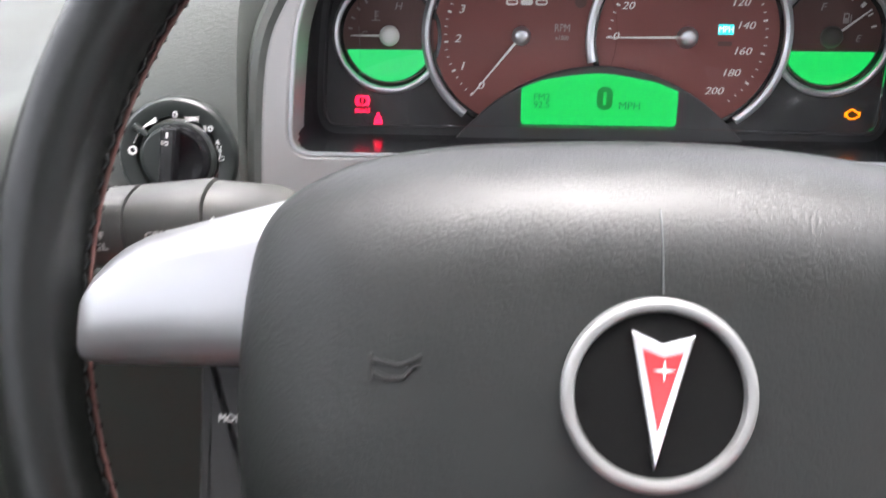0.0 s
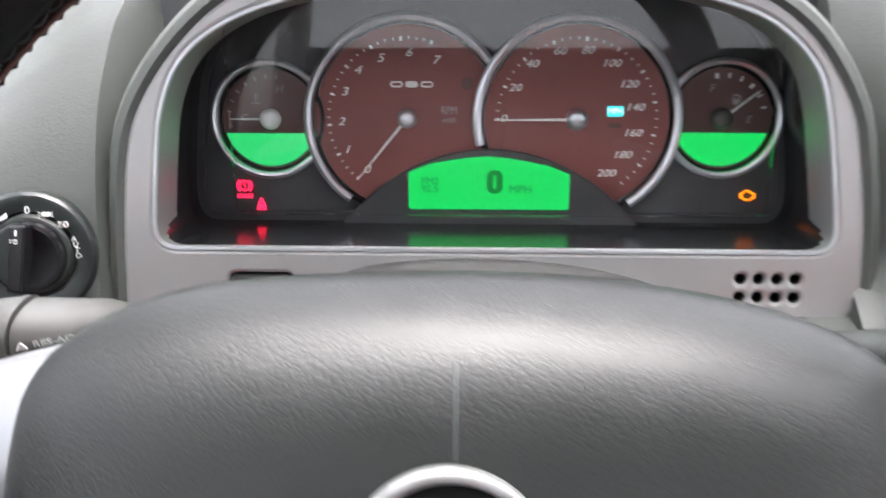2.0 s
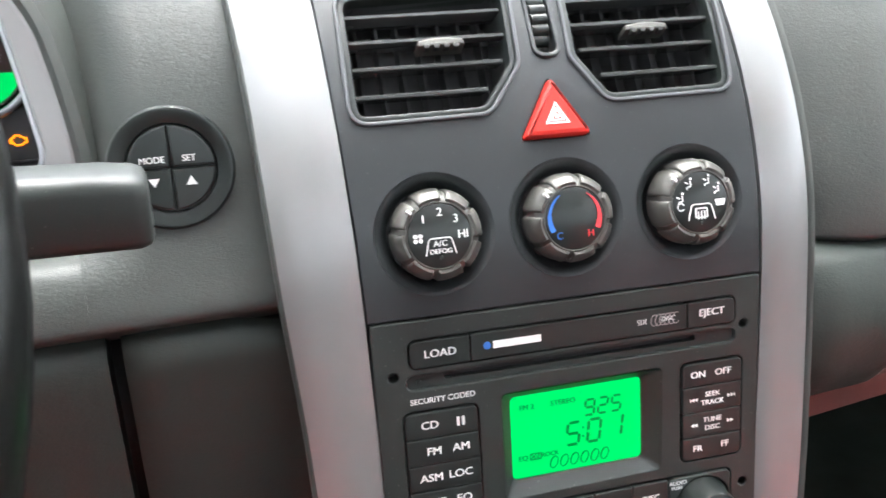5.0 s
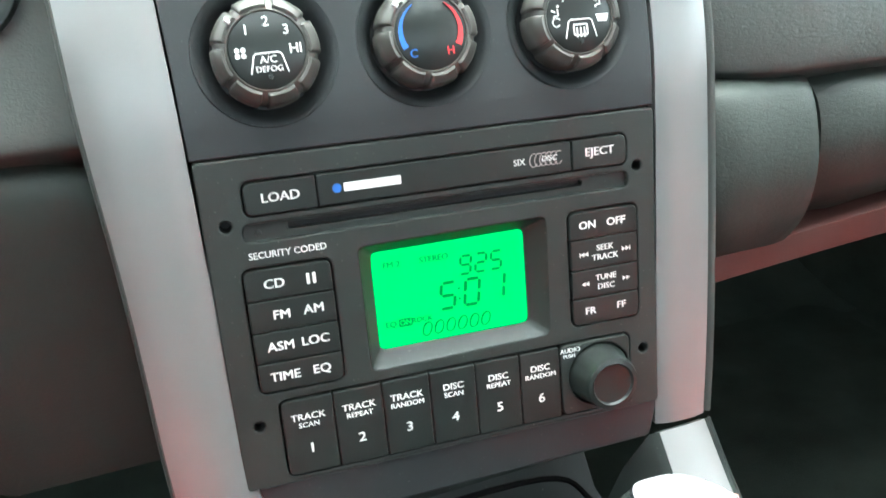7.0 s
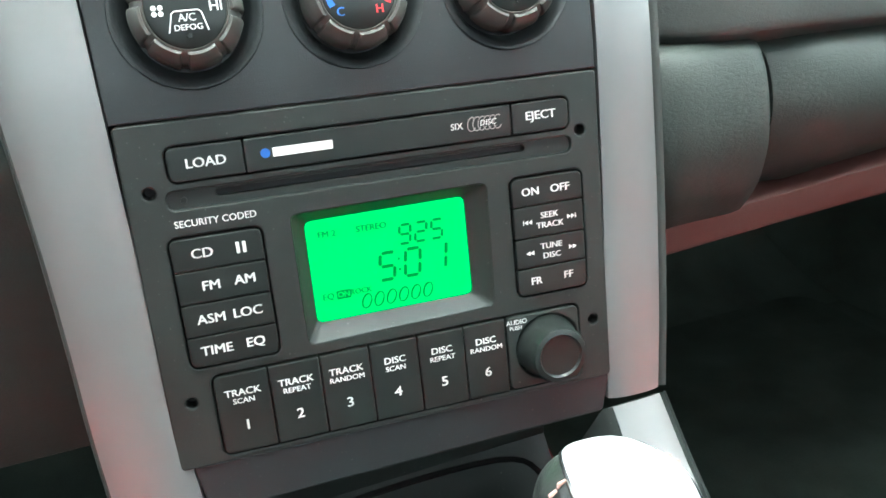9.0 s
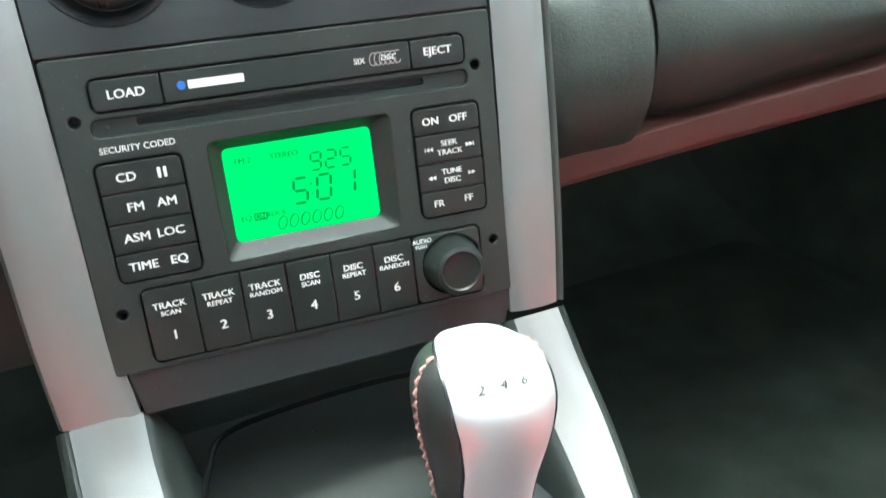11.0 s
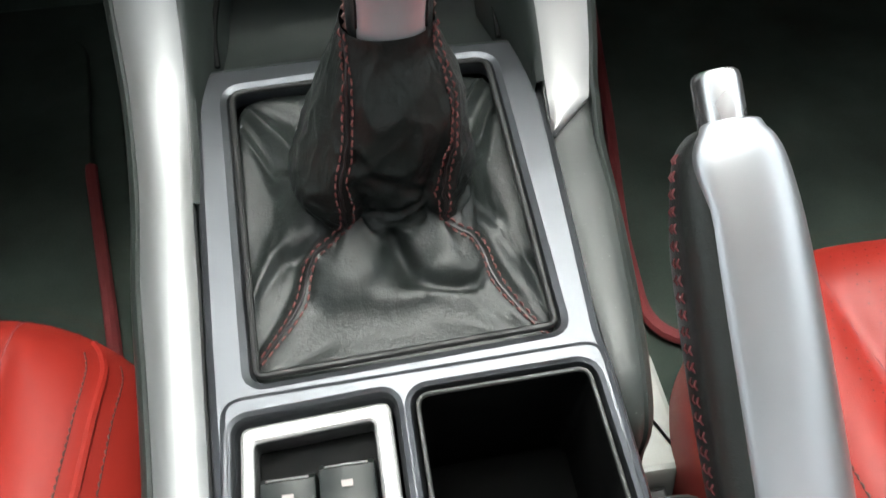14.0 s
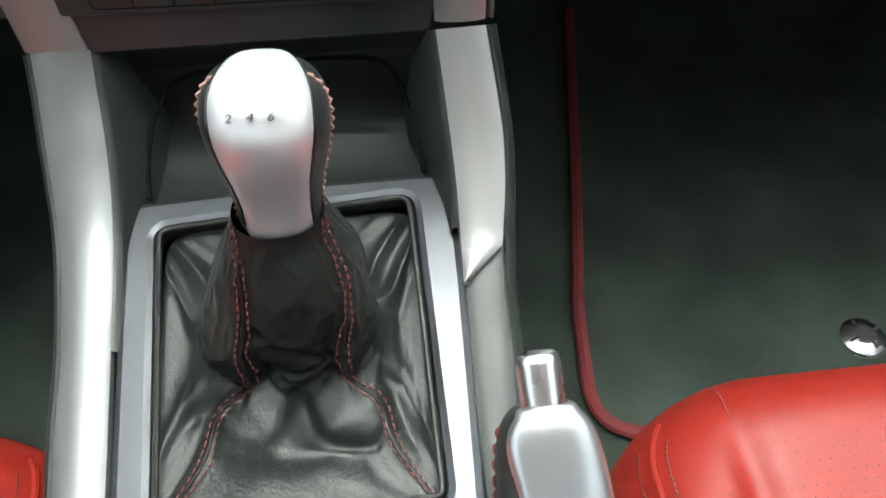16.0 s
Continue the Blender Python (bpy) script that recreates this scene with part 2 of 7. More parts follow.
def rrect(u0, v0, u1, v1, r=0.002, k=4):
    r = min(r, abs(u1 - u0) / 2.01, abs(v1 - v0) / 2.01)
    pts = []
    for cu, cv, a in ((u1 - r, v1 - r, 0), (u0 + r, v1 - r, 90), (u0 + r, v0 + r, 180), (u1 - r, v0 + r, 270)):
        for i in range(k + 1):
            t = radians(a + 90 * i / k)
            pts.append((cu + r * math.cos(t), cv + r * math.sin(t)))
    return pts


def ring_pts(cu, cv, r, k=40, a0=0.0, a1=360.0):
    full = abs(a1 - a0) >= 359.9
    return [(cu + r * math.cos(radians(a0 + (a1 - a0) * i / (k if full else k - 1))),
             cv + r * math.sin(radians(a0 + (a1 - a0) * i / (k if full else k - 1)))) for i in range(k)]


def rpoly(pts, r, k=5):
    """Polygon with rounded corners; r is one radius or one a corner."""
    out, n = [], len(pts)
    for i in range(n):
        p, a, b = Vector(pts[i]), Vector(pts[i - 1]), Vector(pts[(i + 1) % n])
        ri = r[i] if isinstance(r, (list, tuple)) else r
        da, db = (a - p), (b - p)
        ang = da.angle(db)
        d = min(ri / math.tan(ang / 2), da.length * 0.48, db.length * 0.48)
        s, e = p + da.normalized() * d, p + db.normalized() * d
        for j in range(k + 1):
            t = j / k
            out.append(tuple((1 - t) ** 2 * s + 2 * t * (1 - t) * p + t * t * e))
    return out


def area2(pts):
    return sum(a[0] * b[1] - b[0] * a[1] for a, b in zip(pts, pts[1:] + pts[:1]))


def inset(pts, d):
    out, n = [], len(pts)
    for i in range(n):
        p, a, b = Vector(pts[i]), Vector(pts[i - 1]), Vector(pts[(i + 1) % n])
        e1, e2 = (p - a), (b - p)
        if e1.length < 1e-9:
            e1 = e2
        if e2.length < 1e-9:
            e2 = e1
        n1 = Vector((-e1.y, e1.x)).normalized()
        n2 = Vector((-e2.y, e2.x)).normalized()
        w = n1 + n2
        w = n1 if w.length < 1e-6 else w.normalized()
        out.append(tuple(p + w * (d / max(0.5, w.dot(n1)))))
    return out


def plate(outline, n0, n1, holes=(), bev=0.0006, back=False, bm=None):
    """A slab with rounded upper edges, from n0 to n1, with holes through it."""
    bm = bm or bmesh.new()
    outline = list(outline) if area2(list(outline)) > 0 else list(outline)[::-1]
    loops = [outline] + [list(h) if area2(list(h)) < 0 else list(h)[::-1] for h in holes]
    steps = [(0, n0), (0, n1 - bev), (bev * 0.3, n1 - bev * 0.3), (bev, n1)] if bev else [(0, n0), (0, n1)]
    if bev >= 0.0025:
        steps.append((bev + 0.0005, n1))
    tops, bottoms = [], []
    for lp in loops:
        prev = None
        for d, n in steps:
            vs = [bm.verts.new((p[0], p[1], n)) for p in (inset(lp, d) if d else lp)]
            if prev:
                for i in range(len(vs)):
                    j = (i + 1) % len(vs)
                    bm.faces.new((prev[i], prev[j], vs[j], vs[i]))
            else:
                bottoms.append(vs)
            prev = vs
        tops.append(prev)
    for group in ([tops, bottoms] if back else [tops]):
        if len(group) == 1:
            bm.faces.new(group[0])
        else:
            es = []
            for vs in group:
                for i in range(len(vs)):
                    e = bm.edges.get((vs[i], vs[(i + 1) % len(vs)])) or bm.edges.new((vs[i], vs[(i + 1) % len(vs)]))
                    es.append(e)
            bmesh.ops.triangle_fill(bm, use_beauty=True, use_dissolve=False, edges=es)
    return bm


def lathe(profile, seg=48, bm=None, cu=0.0, cv=0.0, wobble=None):
    """Turned form round n; profile of (radius, n)."""
    bm = bm or bmesh.new()
    prev = None
    for r, n in profile:
        if r < 1e-6:
            vs = [bm.verts.new((cu, cv, n))]
        else:
            vs = []
            for i in range(seg):
                a = 2 * math.pi * i / seg
                rr = r * (wobble(a, n) if wobble else 1.0)
                vs.append(bm.verts.new((cu + rr * math.cos(a), cv + rr * math.sin(a), n)))
        if prev:
            for i in range(seg):
                j = (i + 1) % seg
                if len(vs) == 1 and len(prev) > 1:
                    bm.faces.new((prev[i], prev[j], vs[0]))
                elif len(prev) == 1 and len(vs) > 1:
                    bm.faces.new((prev[0], vs[j], vs[i]))
                elif len(vs) > 1:
                    bm.faces.new((prev[i], prev[j], vs[j], vs[i]))
        prev = vs
    return bm


def loft(sections, closed=True, caps=True, bm=None):
    """Skin over sections of equally many points."""
    bm = bm or bmesh.new()
    rows = [[bm.verts.new(p) for p in s] for s in sections]
    n = len(rows[0])
    for a, b in zip(rows, rows[1:]):
        for i in range(n if closed else n - 1):
            j = (i + 1) % n
            bm.faces.new((a[i], a[j], b[j], b[i]))
    if caps and closed:
        bm.faces.new(rows[0][::-1])
        bm.faces.new(rows[-1])
    return bm


def smooth_path(pts, k=8):
    """Catmull-Rom through points of any dimension."""
    pts = [np.array(p, float) for p in pts]
    out = []
    for i in range(len(pts) - 1):
        p0, p1, p2, p3 = pts[max(i - 1, 0)], pts[i], pts[i + 1], pts[min(i + 2, len(pts) - 1)]
        for j in range(k):
            t = j / k
            out.append(0.5 * (2 * p1 + (p2 - p0) * t + (2 * p0 - 5 * p1 + 4 * p2 - p3) * t * t + (3 * p1 - p0 - 3 * p2 + p3) * t ** 3))
    out.append(pts[-1])
    return out


def tube(path, radius, seg=10, closed=False, bm=None, caps=True):
    """Round bar along a path; radius is a number or one a point."""
    bm = bm or bmesh.new()
    P = [Vector(p) for p in path]
    n = len(P)
    rows, up = [], None
    for i in range(n):
        a, b = (P[i - 1], P[(i + 1) % n]) if closed else (P[max(i - 1, 0)], P[min(i + 1, n - 1)])
        t = (b - a).normalized()
        if up is None:
            up = t.orthogonal().normalized()
        up = (up - t * up.dot(t)).normalized()
        side = t.cross(up)
        r = radius[i] if isinstance(radius, (list, tuple)) else radius
        rows.append([bm.verts.new(P[i] + (up * math.cos(2 * math.pi * j / seg) + side * math.sin(2 * math.pi * j / seg)) * r) for j in range(seg)])
    for i in range(n if closed else n - 1):
        a, b = rows[i], rows[(i + 1) % n]
        off = 0
        if closed and i == n - 1:
            off = min(range(seg), key=lambda o: (a[0].co - b[o].co).length)
        for j in range(seg):
            bm.faces.new((a[j], a[(j + 1) % seg], b[(j + 1 + off) % seg], b[(j + off) % seg]))
    if caps and not closed:
        bm.faces.new(rows[0][::-1])
        bm.faces.new(rows[-1])
    return bm


def box(u0, v0, n0, u1, v1, n1, bev=0.0008, bm=None):
    return plate(rrect(u0, v0, u1, v1, min(bev, 0.002), 2), n0, n1, bev=bev, back=True, bm=bm)


def lettering(s, u, v, n, size, mat, parent, turn=0.0, lean=0.0, wide=1.0, m=None, align='CENTER', bold=0.03):
    """Printed characters in the built-in font, a hair proud of their ground."""
    cu = bpy.data.curves.new("lettering", 'FONT')
    cu.body, cu.size, cu.shear, cu.extrude = s, size, lean, 0.00006
    cu.align_x, cu.align_y, cu.resolution_u = align, 'CENTER', 3
    tmp = new("lettering", cu)
    me = bpy.data.meshes.new_from_object(tmp)
    bpy.data.objects.remove(tmp)
    if bold:
        two = bmesh.new()
        two.from_mesh(me)
        twin = bmesh.ops.duplicate(two, geom=two.verts[:] + two.edges[:] + two.faces[:])["geom"]
        bmesh.ops.translate(two, vec=(size * bold, size * bold * 0.3, 0.00003), verts=[g for g in twin if isinstance(g, bmesh.types.BMVert)])
        bmesh.ops.translate(two, vec=(-size * bold / 2, -size * bold * 0.15, 0), verts=two.verts[:])
        two.to_mesh(me)
        two.free()
    me.materials.clear()
    me.materials.append(mat)
    ob = new("lettering", me)
    ob.parent = parent
    ob.matrix_basis = (m or Matrix()) @ shift(u, v, n + 0.00008, turn) @ Matrix.Diagonal((wide, 1, 1, 1))
    return ob


def bar(u0, v0, u1, v1, n, mat, parent, name="printed_bar", m=None, r=0.0003, thick=0.00014):
    return part(name, plate(rrect(u0, v0, u1, v1, r, 2), n - 0.0002, n + thick, bev=0), mat, parent, m=m)


def stitches(lines, length, mat, parent, name="stitching", thick=0.00055, gap=0.55, label=""):
    """Short thread stitches along lines of (point, normal)."""
    bm = bmesh.new()
    for line in lines:
        acc, i = 0.0, 0
        pts = [Vector(p) for p, _ in line]
        nor = [Vector(q) for _, q in line]
        pos = [0.0]
        for a, b in zip(pts, pts[1:]):
            pos.append(pos[-1] + (b - a).length)

        def at(d):
            k = max(0, min(len(pos) - 2, int(np.searchsorted(pos, d)) - 1))
            f = (d - pos[k]) / max(1e-9, pos[k + 1] - pos[k])
            return pts[k].lerp(pts[k + 1], f), nor[k].lerp(nor[k + 1], f).normalized()
        d = 0.0
        while d + length < pos[-1]:
            (a, na), (c, nc) = at(d), at(d + length * gap + length * 0.25)
            b = (a + c) / 2 + (na + nc).normalized() * thick * 1.1
            tube([a - na * thick * 0.4, b, c - nc * thick * 0.4], [thick * 0.75, thick, thick * 0.75], 5, bm=bm)
            d += length
    return part(name, bm, mat, parent, label, sharp=80)


M_CL = face_frame((0.0715, 0.5065, 0.7515), -1.0, 13)
M_CB = face_frame((0.0715, 0.442, 0.7515), -1.0, 13)
M_ST = face_frame((0.4385, 0.3475, 0.58), -5.5, 8, 0.6)
M_CO = face_frame((0.4405, 0.19, 0.4085), 0, 82.4)
M_WH = face_frame((0.0517, 0.2130, 0.7373), 0, 27.5)
# ---------------------------------------------------------------- the cabin round the camera
def world_box(name, x0, y0, z0, x1, y1, z1, mat, label, cat, bev=0.004):
    ob = part(name, box(x0, y0, z0, x1, y1, z1, bev), mat, None, kind="structure")
    return tagged(ob, label, cat)


FLOOR_Z = 0.17
world_box("floor", -0.44, -1.62, 0.13, 1.35, 0.98, FLOOR_Z, CARPET, "dark charcoal carpeted car floor", "floor")
toe = bmesh.new()
loft([[(x, 0.80, 0.150)] + [tuple([x]) + tuple(p) for p in smooth_path([(0.815, 0.1705), (0.87, 0.184), (0.93, 0.220), (1.0, 0.300), (1.055, 0.42), (1.09, 0.56), (1.12, 0.82)], 5)] + [(x, 1.16, 0.82), (x, 1.16, 0.13), (x, 0.80, 0.13)] for x in (-0.44, 1.35)], bm=toe)
tagged(part("wall_front", toe, CARPET, None, kind="structure"), "dark carpeted firewall and toe board", "wall")
kick = bmesh.new()
loft([[(px, py, z) for px, py in smooth_path([(1.34, 0.36), (1.305, 0.44), (1.275, 0.55), (1.262, 0.68), (1.255, 0.82), (1.235, 0.93), (1.18, 1.06)], 5)] + [(1.35, 1.06, z), (1.35, 0.36, z)] for z in (0.14, 0.30, 0.46, 0.60)], bm=kick)
tagged(part("wall_kick_panel", kick, CARPET, None, kind="structure"), "dark carpeted kick panel beside the passenger footwell", "wall")
roof = bmesh.new()
loft([[(x, y, 1.235 + 0.02 * math.cos((x - 0.455) * 1.7) - 0.03 * max(0, -0.5 - y)) for x in np.linspace(-0.40, 1.31, 12)]
      + [(x, y, 1.30) for x in np.linspace(1.31, -0.40, 12)] for y in (-0.12, -0.3, -0.6, -0.9, -1.24)], bm=roof)
tagged(part("ceiling", roof, HEADLINER, None, kind="structure"), "light grey fabric headliner of the car roof", "ceiling")
for side, x0, x1 in (("left", -0.46, -0.40), ("right", 1.31, 1.37)):
    w = bmesh.new()
    xi = x1 if side == "left" else x0
    s = 1 if side == "left" else -1
    prof = [(xi - s * 0.06, 0.13), (xi, 0.13), (xi + s * 0.015, 0.42), (xi + s * 0.03, 0.60), (xi + s * 0.01, 0.70), (xi - s * 0.01, 0.775), (xi - s * 0.06, 0.79)]
    loft([[(px, y, pz) for px, pz in prof] for y in (-1.62, -0.6, 0.2, 0.85, 1.04)], bm=w)
    tagged(part("wall_" + side, w, VINYL, None, kind="structure"), "black vinyl door trim below the side window", "wall")
    q = bmesh.new()
    for ya, yb in ((-1.30, -1.16), (-0.66, -0.55)):
        loft([[(xi - s * 0.05, y, 0.78), (xi - s * 0.0, y, 0.78), (xi + s * 0.05, y, 1.26), (xi - s * 0.01, y, 1.26)] for y in (ya, yb)], bm=q)
    tagged(part("wall_quarter_" + side, q, HEADLINER, None, kind="structure"), "light grey rear quarter trim behind the door window", "wall")
    p = bmesh.new()
    px = xi + s * 0.02
    tube(smooth_path([(px - s * 0.02, 1.06, 0.80), (px, 0.62, 0.99), (px + s * 0.03, 0.25, 1.14), (px + s * 0.06, -0.14, 1.26)], 5), 0.036, 10, bm=p)
    tagged(part("pillar_" + side, p, HEADLINER, None, kind="structure"), "light grey windscreen pillar trim", "pillar")
world_box("wall_cowl", -0.44, 0.97, 0.79, 1.35, 1.12, 0.836, VINYL, "black cowl between the dashboard and the windscreen", "wall")
# unseen wall, added to hold back light from behind; open above 0.98
world_box("wall_rear_light_block", -0.46, -1.34, 0.13, 1.37, -1.27, 0.98, GLOVESKIN, "unseen dark wall added behind the seats to cut rear light", "wall")
for nm, pts, lab in (("window_1", [(-0.36, 1.05, 0.85), (1.27, 1.05, 0.85), (1.22, -0.10, 1.25), (-0.31, -0.10, 1.25)], "raked clear windscreen of the car"),
                     ("window_2", [(-0.425, 0.9, 0.785), (-0.425, -0.56, 0.785), (-0.375, -0.56, 1.25), (-0.375, 0.0, 1.25)], "clear driver side window"),
                     ("window_3", [(1.335, 0.9, 0.785), (1.335, -0.56, 0.785), (1.285, -0.56, 1.25), (1.285, 0.0, 1.25)], "clear passenger side window")):
    g = bmesh.new()
    vs = [Vector(p) for p in pts]
    nrm = (vs[1] - vs[0]).cross(vs[2] - vs[0]).normalized() * 0.004
    loft([vs, [p + nrm for p in vs]], bm=g)
    pane = tagged(part(nm, g, GLASS, None, kind="structure"), lab, "window")
    pane.visible_shadow = False
ground = bmesh.new()
bmesh.ops.create_grid(ground, x_segments=8, y_segments=8, size=400, matrix=Matrix.Translation((0, 0, -0.42)))
tagged(part("ground", ground, TARMAC, None, kind="structure"), "grey asphalt outside the car", "ground")
# trees added out of view; they dim the low sky on the driver's side
hedge = bmesh.new()
rng = random.Random(4)
for i in range(2600):
    a = rng.uniform(-2.6, 0.4)
    d = rng.uniform(7.0, 10.0)
    z = -0.42 + 3.4 * rng.random() ** 0.8 * (0.75 + 0.25 * math.sin(a * 9))
    c = Vector((d * math.sin(a), d * math.cos(a), z))
    sz = rng.uniform(0.10, 0.24)
    m = Matrix.LocRotScale(c, Euler((rng.uniform(0, 6), rng.uniform(0, 6), rng.uniform(0, 6))), (sz, sz * 0.7, sz))
    vs = [hedge.verts.new(m @ Vector(p)) for p in ((-1, 0, 0), (0, -0.6, 0.15), (1, 0, 0), (0, 0.6, 0.15))]
    hedge.faces.new(vs)
tagged(part("hedge", hedge, TREES, None, kind="stuff"), "dark green belt of trees added out of view outside the car", "trees")


# ---------------------------------------------------------------- dashboard
def dash_skin(xs, profile, dy=lambda x: 0.0, dz=lambda x, z: 0.0, thick=0.02, dyz=lambda x, z: 0.0):
    """Skin of a dash panel: a profile of (y, z) drawn along x, closed behind."""
    path = [tuple(p) for p in smooth_path(profile, 5)]
    secs = []
    for x in xs:
        front = [(x, y + dy(x) + dyz(x, z), z + dz(x, z)) for y, z in path]
        rear = [(x, y + dy(x) + dyz(x, z) + thick, z + dz(x, z) - thick * 0.6) for y, z in path[::-1]]
        secs.append(front + rear)
    return loft(secs)


def ease(x, a, b):
    t = max(0.0, min(1.0, (x - a) / (b - a)))
    return t * t * (3 - 2 * t)


dash = thing("dashboard", Matrix(), "soft grained black vinyl dashboard of a car", "dashboard")
UPPER = [(0.389, 0.6475), (0.3865, 0.652), (0.391, 0.668), (0.3985, 0.69), (0.4065, 0.7155), (0.417, 0.745), (0.430, 0.769), (0.448, 0.789), (0.475, 0.808), (0.53, 0.826), (0.65, 0.838), (0.85, 0.842), (1.0, 0.84)]
part("inner_lower", dash_skin(np.linspace(0.200, 0.2345, 8), UPPER[:3] + [(0.399, 0.6765), (0.418, 0.6805)], lambda x: 0.004), VINYL, dash)
part("inner_face", dash_skin(np.linspace(0.234, 0.328, 18), UPPER, lambda x: 0.004, lambda x, z: 0.012 * ease(z, 0.75, 0.82) * (1 - ease(x, 0.24, 0.30)), dyz=lambda x, z: 0.047 * (1 - ease(x, 0.226, 0.264)) * ease(z, 0.668, 0.715)), VINYL, dash)
part("outer_face", dash_skin(np.linspace(-0.40, -0.0955, 26), UPPER, lambda x: 0.022 + 0.040 * ease(x, -0.1045, -0.0955) - 0.02 * ease(-x, 0.2, 0.4),
                             lambda x, z: -0.085 * ease(-x, 0.09, 0.26) * ease(z, 0.70, 0.83)), VINYL, dash)
PASS = [(0.352, 0.652), (0.350, 0.658), (0.356, 0.69), (0.374, 0.735), (0.398, 0.775), (0.43, 0.806), (0.48, 0.83), (0.56, 0.842), (0.72, 0.845), (1.0, 0.84)]
part("passenger_face", dash_skin(np.linspace(0.552, 1.31, 30), PASS, lambda x: 0.028 * (1 - ease(x, 0.552, 0.60)) - 0.012 * ease(x, 0.6, 0.9), lambda x, z: 0.0), VINYL, dash)
top = bmesh.new()
loft([[(x, 0.59, 0.845), (x, 0.62, 0.852), (x, 0.75, 0.853), (x, 1.08, 0.845), (x, 1.08, 0.80), (x, 0.60, 0.82)] for x in (-0.10, 0.1, 0.3, 0.56)], bm=top)
part("top_cover", top, VINYL, dash)
KNEE = [(0.60, 0.56), (0.52, 0.522), (0.44, 0.500), (0.415, 0.4955), (0.4035, 0.499), (0.399, 0.510), (0.3925, 0.60), (0.391, 0.628), (0.3935, 0.638), (0.400, 0.6435)]
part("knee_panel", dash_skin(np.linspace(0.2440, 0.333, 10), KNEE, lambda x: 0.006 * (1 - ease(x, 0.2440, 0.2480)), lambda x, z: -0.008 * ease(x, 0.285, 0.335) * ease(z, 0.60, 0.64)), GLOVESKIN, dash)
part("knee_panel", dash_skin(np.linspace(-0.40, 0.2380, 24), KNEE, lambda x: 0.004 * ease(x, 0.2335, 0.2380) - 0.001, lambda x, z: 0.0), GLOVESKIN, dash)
under = bmesh.new()
loft([[(x, 0.425, 0.63), (x, 0.425, 0.655), (x, 0.60, 0.655), (x, 0.60, 0.63)] for x in (-0.40, 0.33)], bm=under)
part("seam_backing", under, DEEP, dash)
gap = bmesh.new()
loft([[(x, 0.420, 0.505), (x, 0.416, 0.645), (x, 0.44, 0.645), (x, 0.45, 0.505)] for x in (0.225, 0.248)], bm=gap)
part("seam_backing", gap, DEEP, dash)

# lower passenger side: end cap, glove box lid, red edge
CAP = [(0.352, 0.566), (0.340, 0.585), (0.336, 0.61), (0.342, 0.636), (0.352, 0.648), (0.372, 0.650)]
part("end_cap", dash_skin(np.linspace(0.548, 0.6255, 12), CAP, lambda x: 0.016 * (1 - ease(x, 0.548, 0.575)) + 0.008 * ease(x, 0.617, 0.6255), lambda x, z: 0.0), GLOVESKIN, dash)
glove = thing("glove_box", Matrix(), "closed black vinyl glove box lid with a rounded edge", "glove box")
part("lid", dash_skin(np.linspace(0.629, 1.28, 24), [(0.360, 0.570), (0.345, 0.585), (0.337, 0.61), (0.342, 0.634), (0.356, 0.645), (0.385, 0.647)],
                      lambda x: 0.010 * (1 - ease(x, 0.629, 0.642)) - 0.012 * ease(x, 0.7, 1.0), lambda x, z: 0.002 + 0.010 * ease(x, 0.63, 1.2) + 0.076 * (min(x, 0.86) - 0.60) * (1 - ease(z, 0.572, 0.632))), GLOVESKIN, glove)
edge = thing("lower_dash_trim", Matrix(), "dull red leather strip under the glove box", "trim")
part("red_strip", dash_skin(np.linspace(0.548, 1.30, 20), [(0.372, 0.549), (0.349, 0.5515), (0.3455, 0.5545), (0.345, 0.5640), (0.3475, 0.5670), (0.365, 0.568)], lambda x: 0.006 - 0.012 * ease(x, 0.6, 1.0), lambda x, z: (0.0625 + 1.3 * (z - 0.553)) * (min(x, 0.86) - 0.572)), REDTRIM, edge)
lowp = bmesh.new()
loft([[(x, 0.372, 0.550 + 0.058 * (min(x, 0.86) - 0.572)), (x, 0.62, 0.50), (x, 0.80, 0.46), (x, 0.95, 0.46), (x, 0.95, 0.62), (x, 0.40, 0.62)] for x in (0.54, 0.7, 0.86, 1.31)], bm=lowp)
part("under_cover", lowp, DEEP, edge)
lowd = bmesh.new()
loft([[(x, 0.45, 0.512), (x, 0.62, 0.575), (x, 0.95, 0.575), (x, 0.95, 0.64), (x, 0.45, 0.64)] for x in (-0.40, 0.0, 0.33)], bm=lowd)
part("under_cover", lowd, DEEP, dash)

# ---------------------------------------------------------------- gauge surround
surround = thing("gauge_surround", M_CB, "satin grey silver bezel round the instrument cluster", "bezel")
IN_R = [(0.1531, -0.0306), (0.1493, -0.0038), (0.1455, 0.018), (0.1395, 0.0365), (0.1272, 0.0508), (0.1100, 0.0615), (0.080, 0.0695), (0.040, 0.0755)]
IN_L = [(-0.1556, -0.0306), (-0.1532, -0.0038), (-0.1500, 0.018), (-0.1420, 0.0375), (-0.1280, 0.0515), (-0.1068, 0.0622), (-0.080, 0.0690), (-0.040, 0.0755)]
brow = [tuple(p) for p in smooth_path(IN_R + [(0, 0.0772)] + IN_L[::-1], 4)]
inner = [tuple(p) for p in rpoly([(-0.1552, -0.0200), (-0.1562, -0.0445), (0.1540, -0.0445), (0.1525, -0.0200)], [0.001, 0.013, 0.013, 0.001], 6)[7:21]] + brow
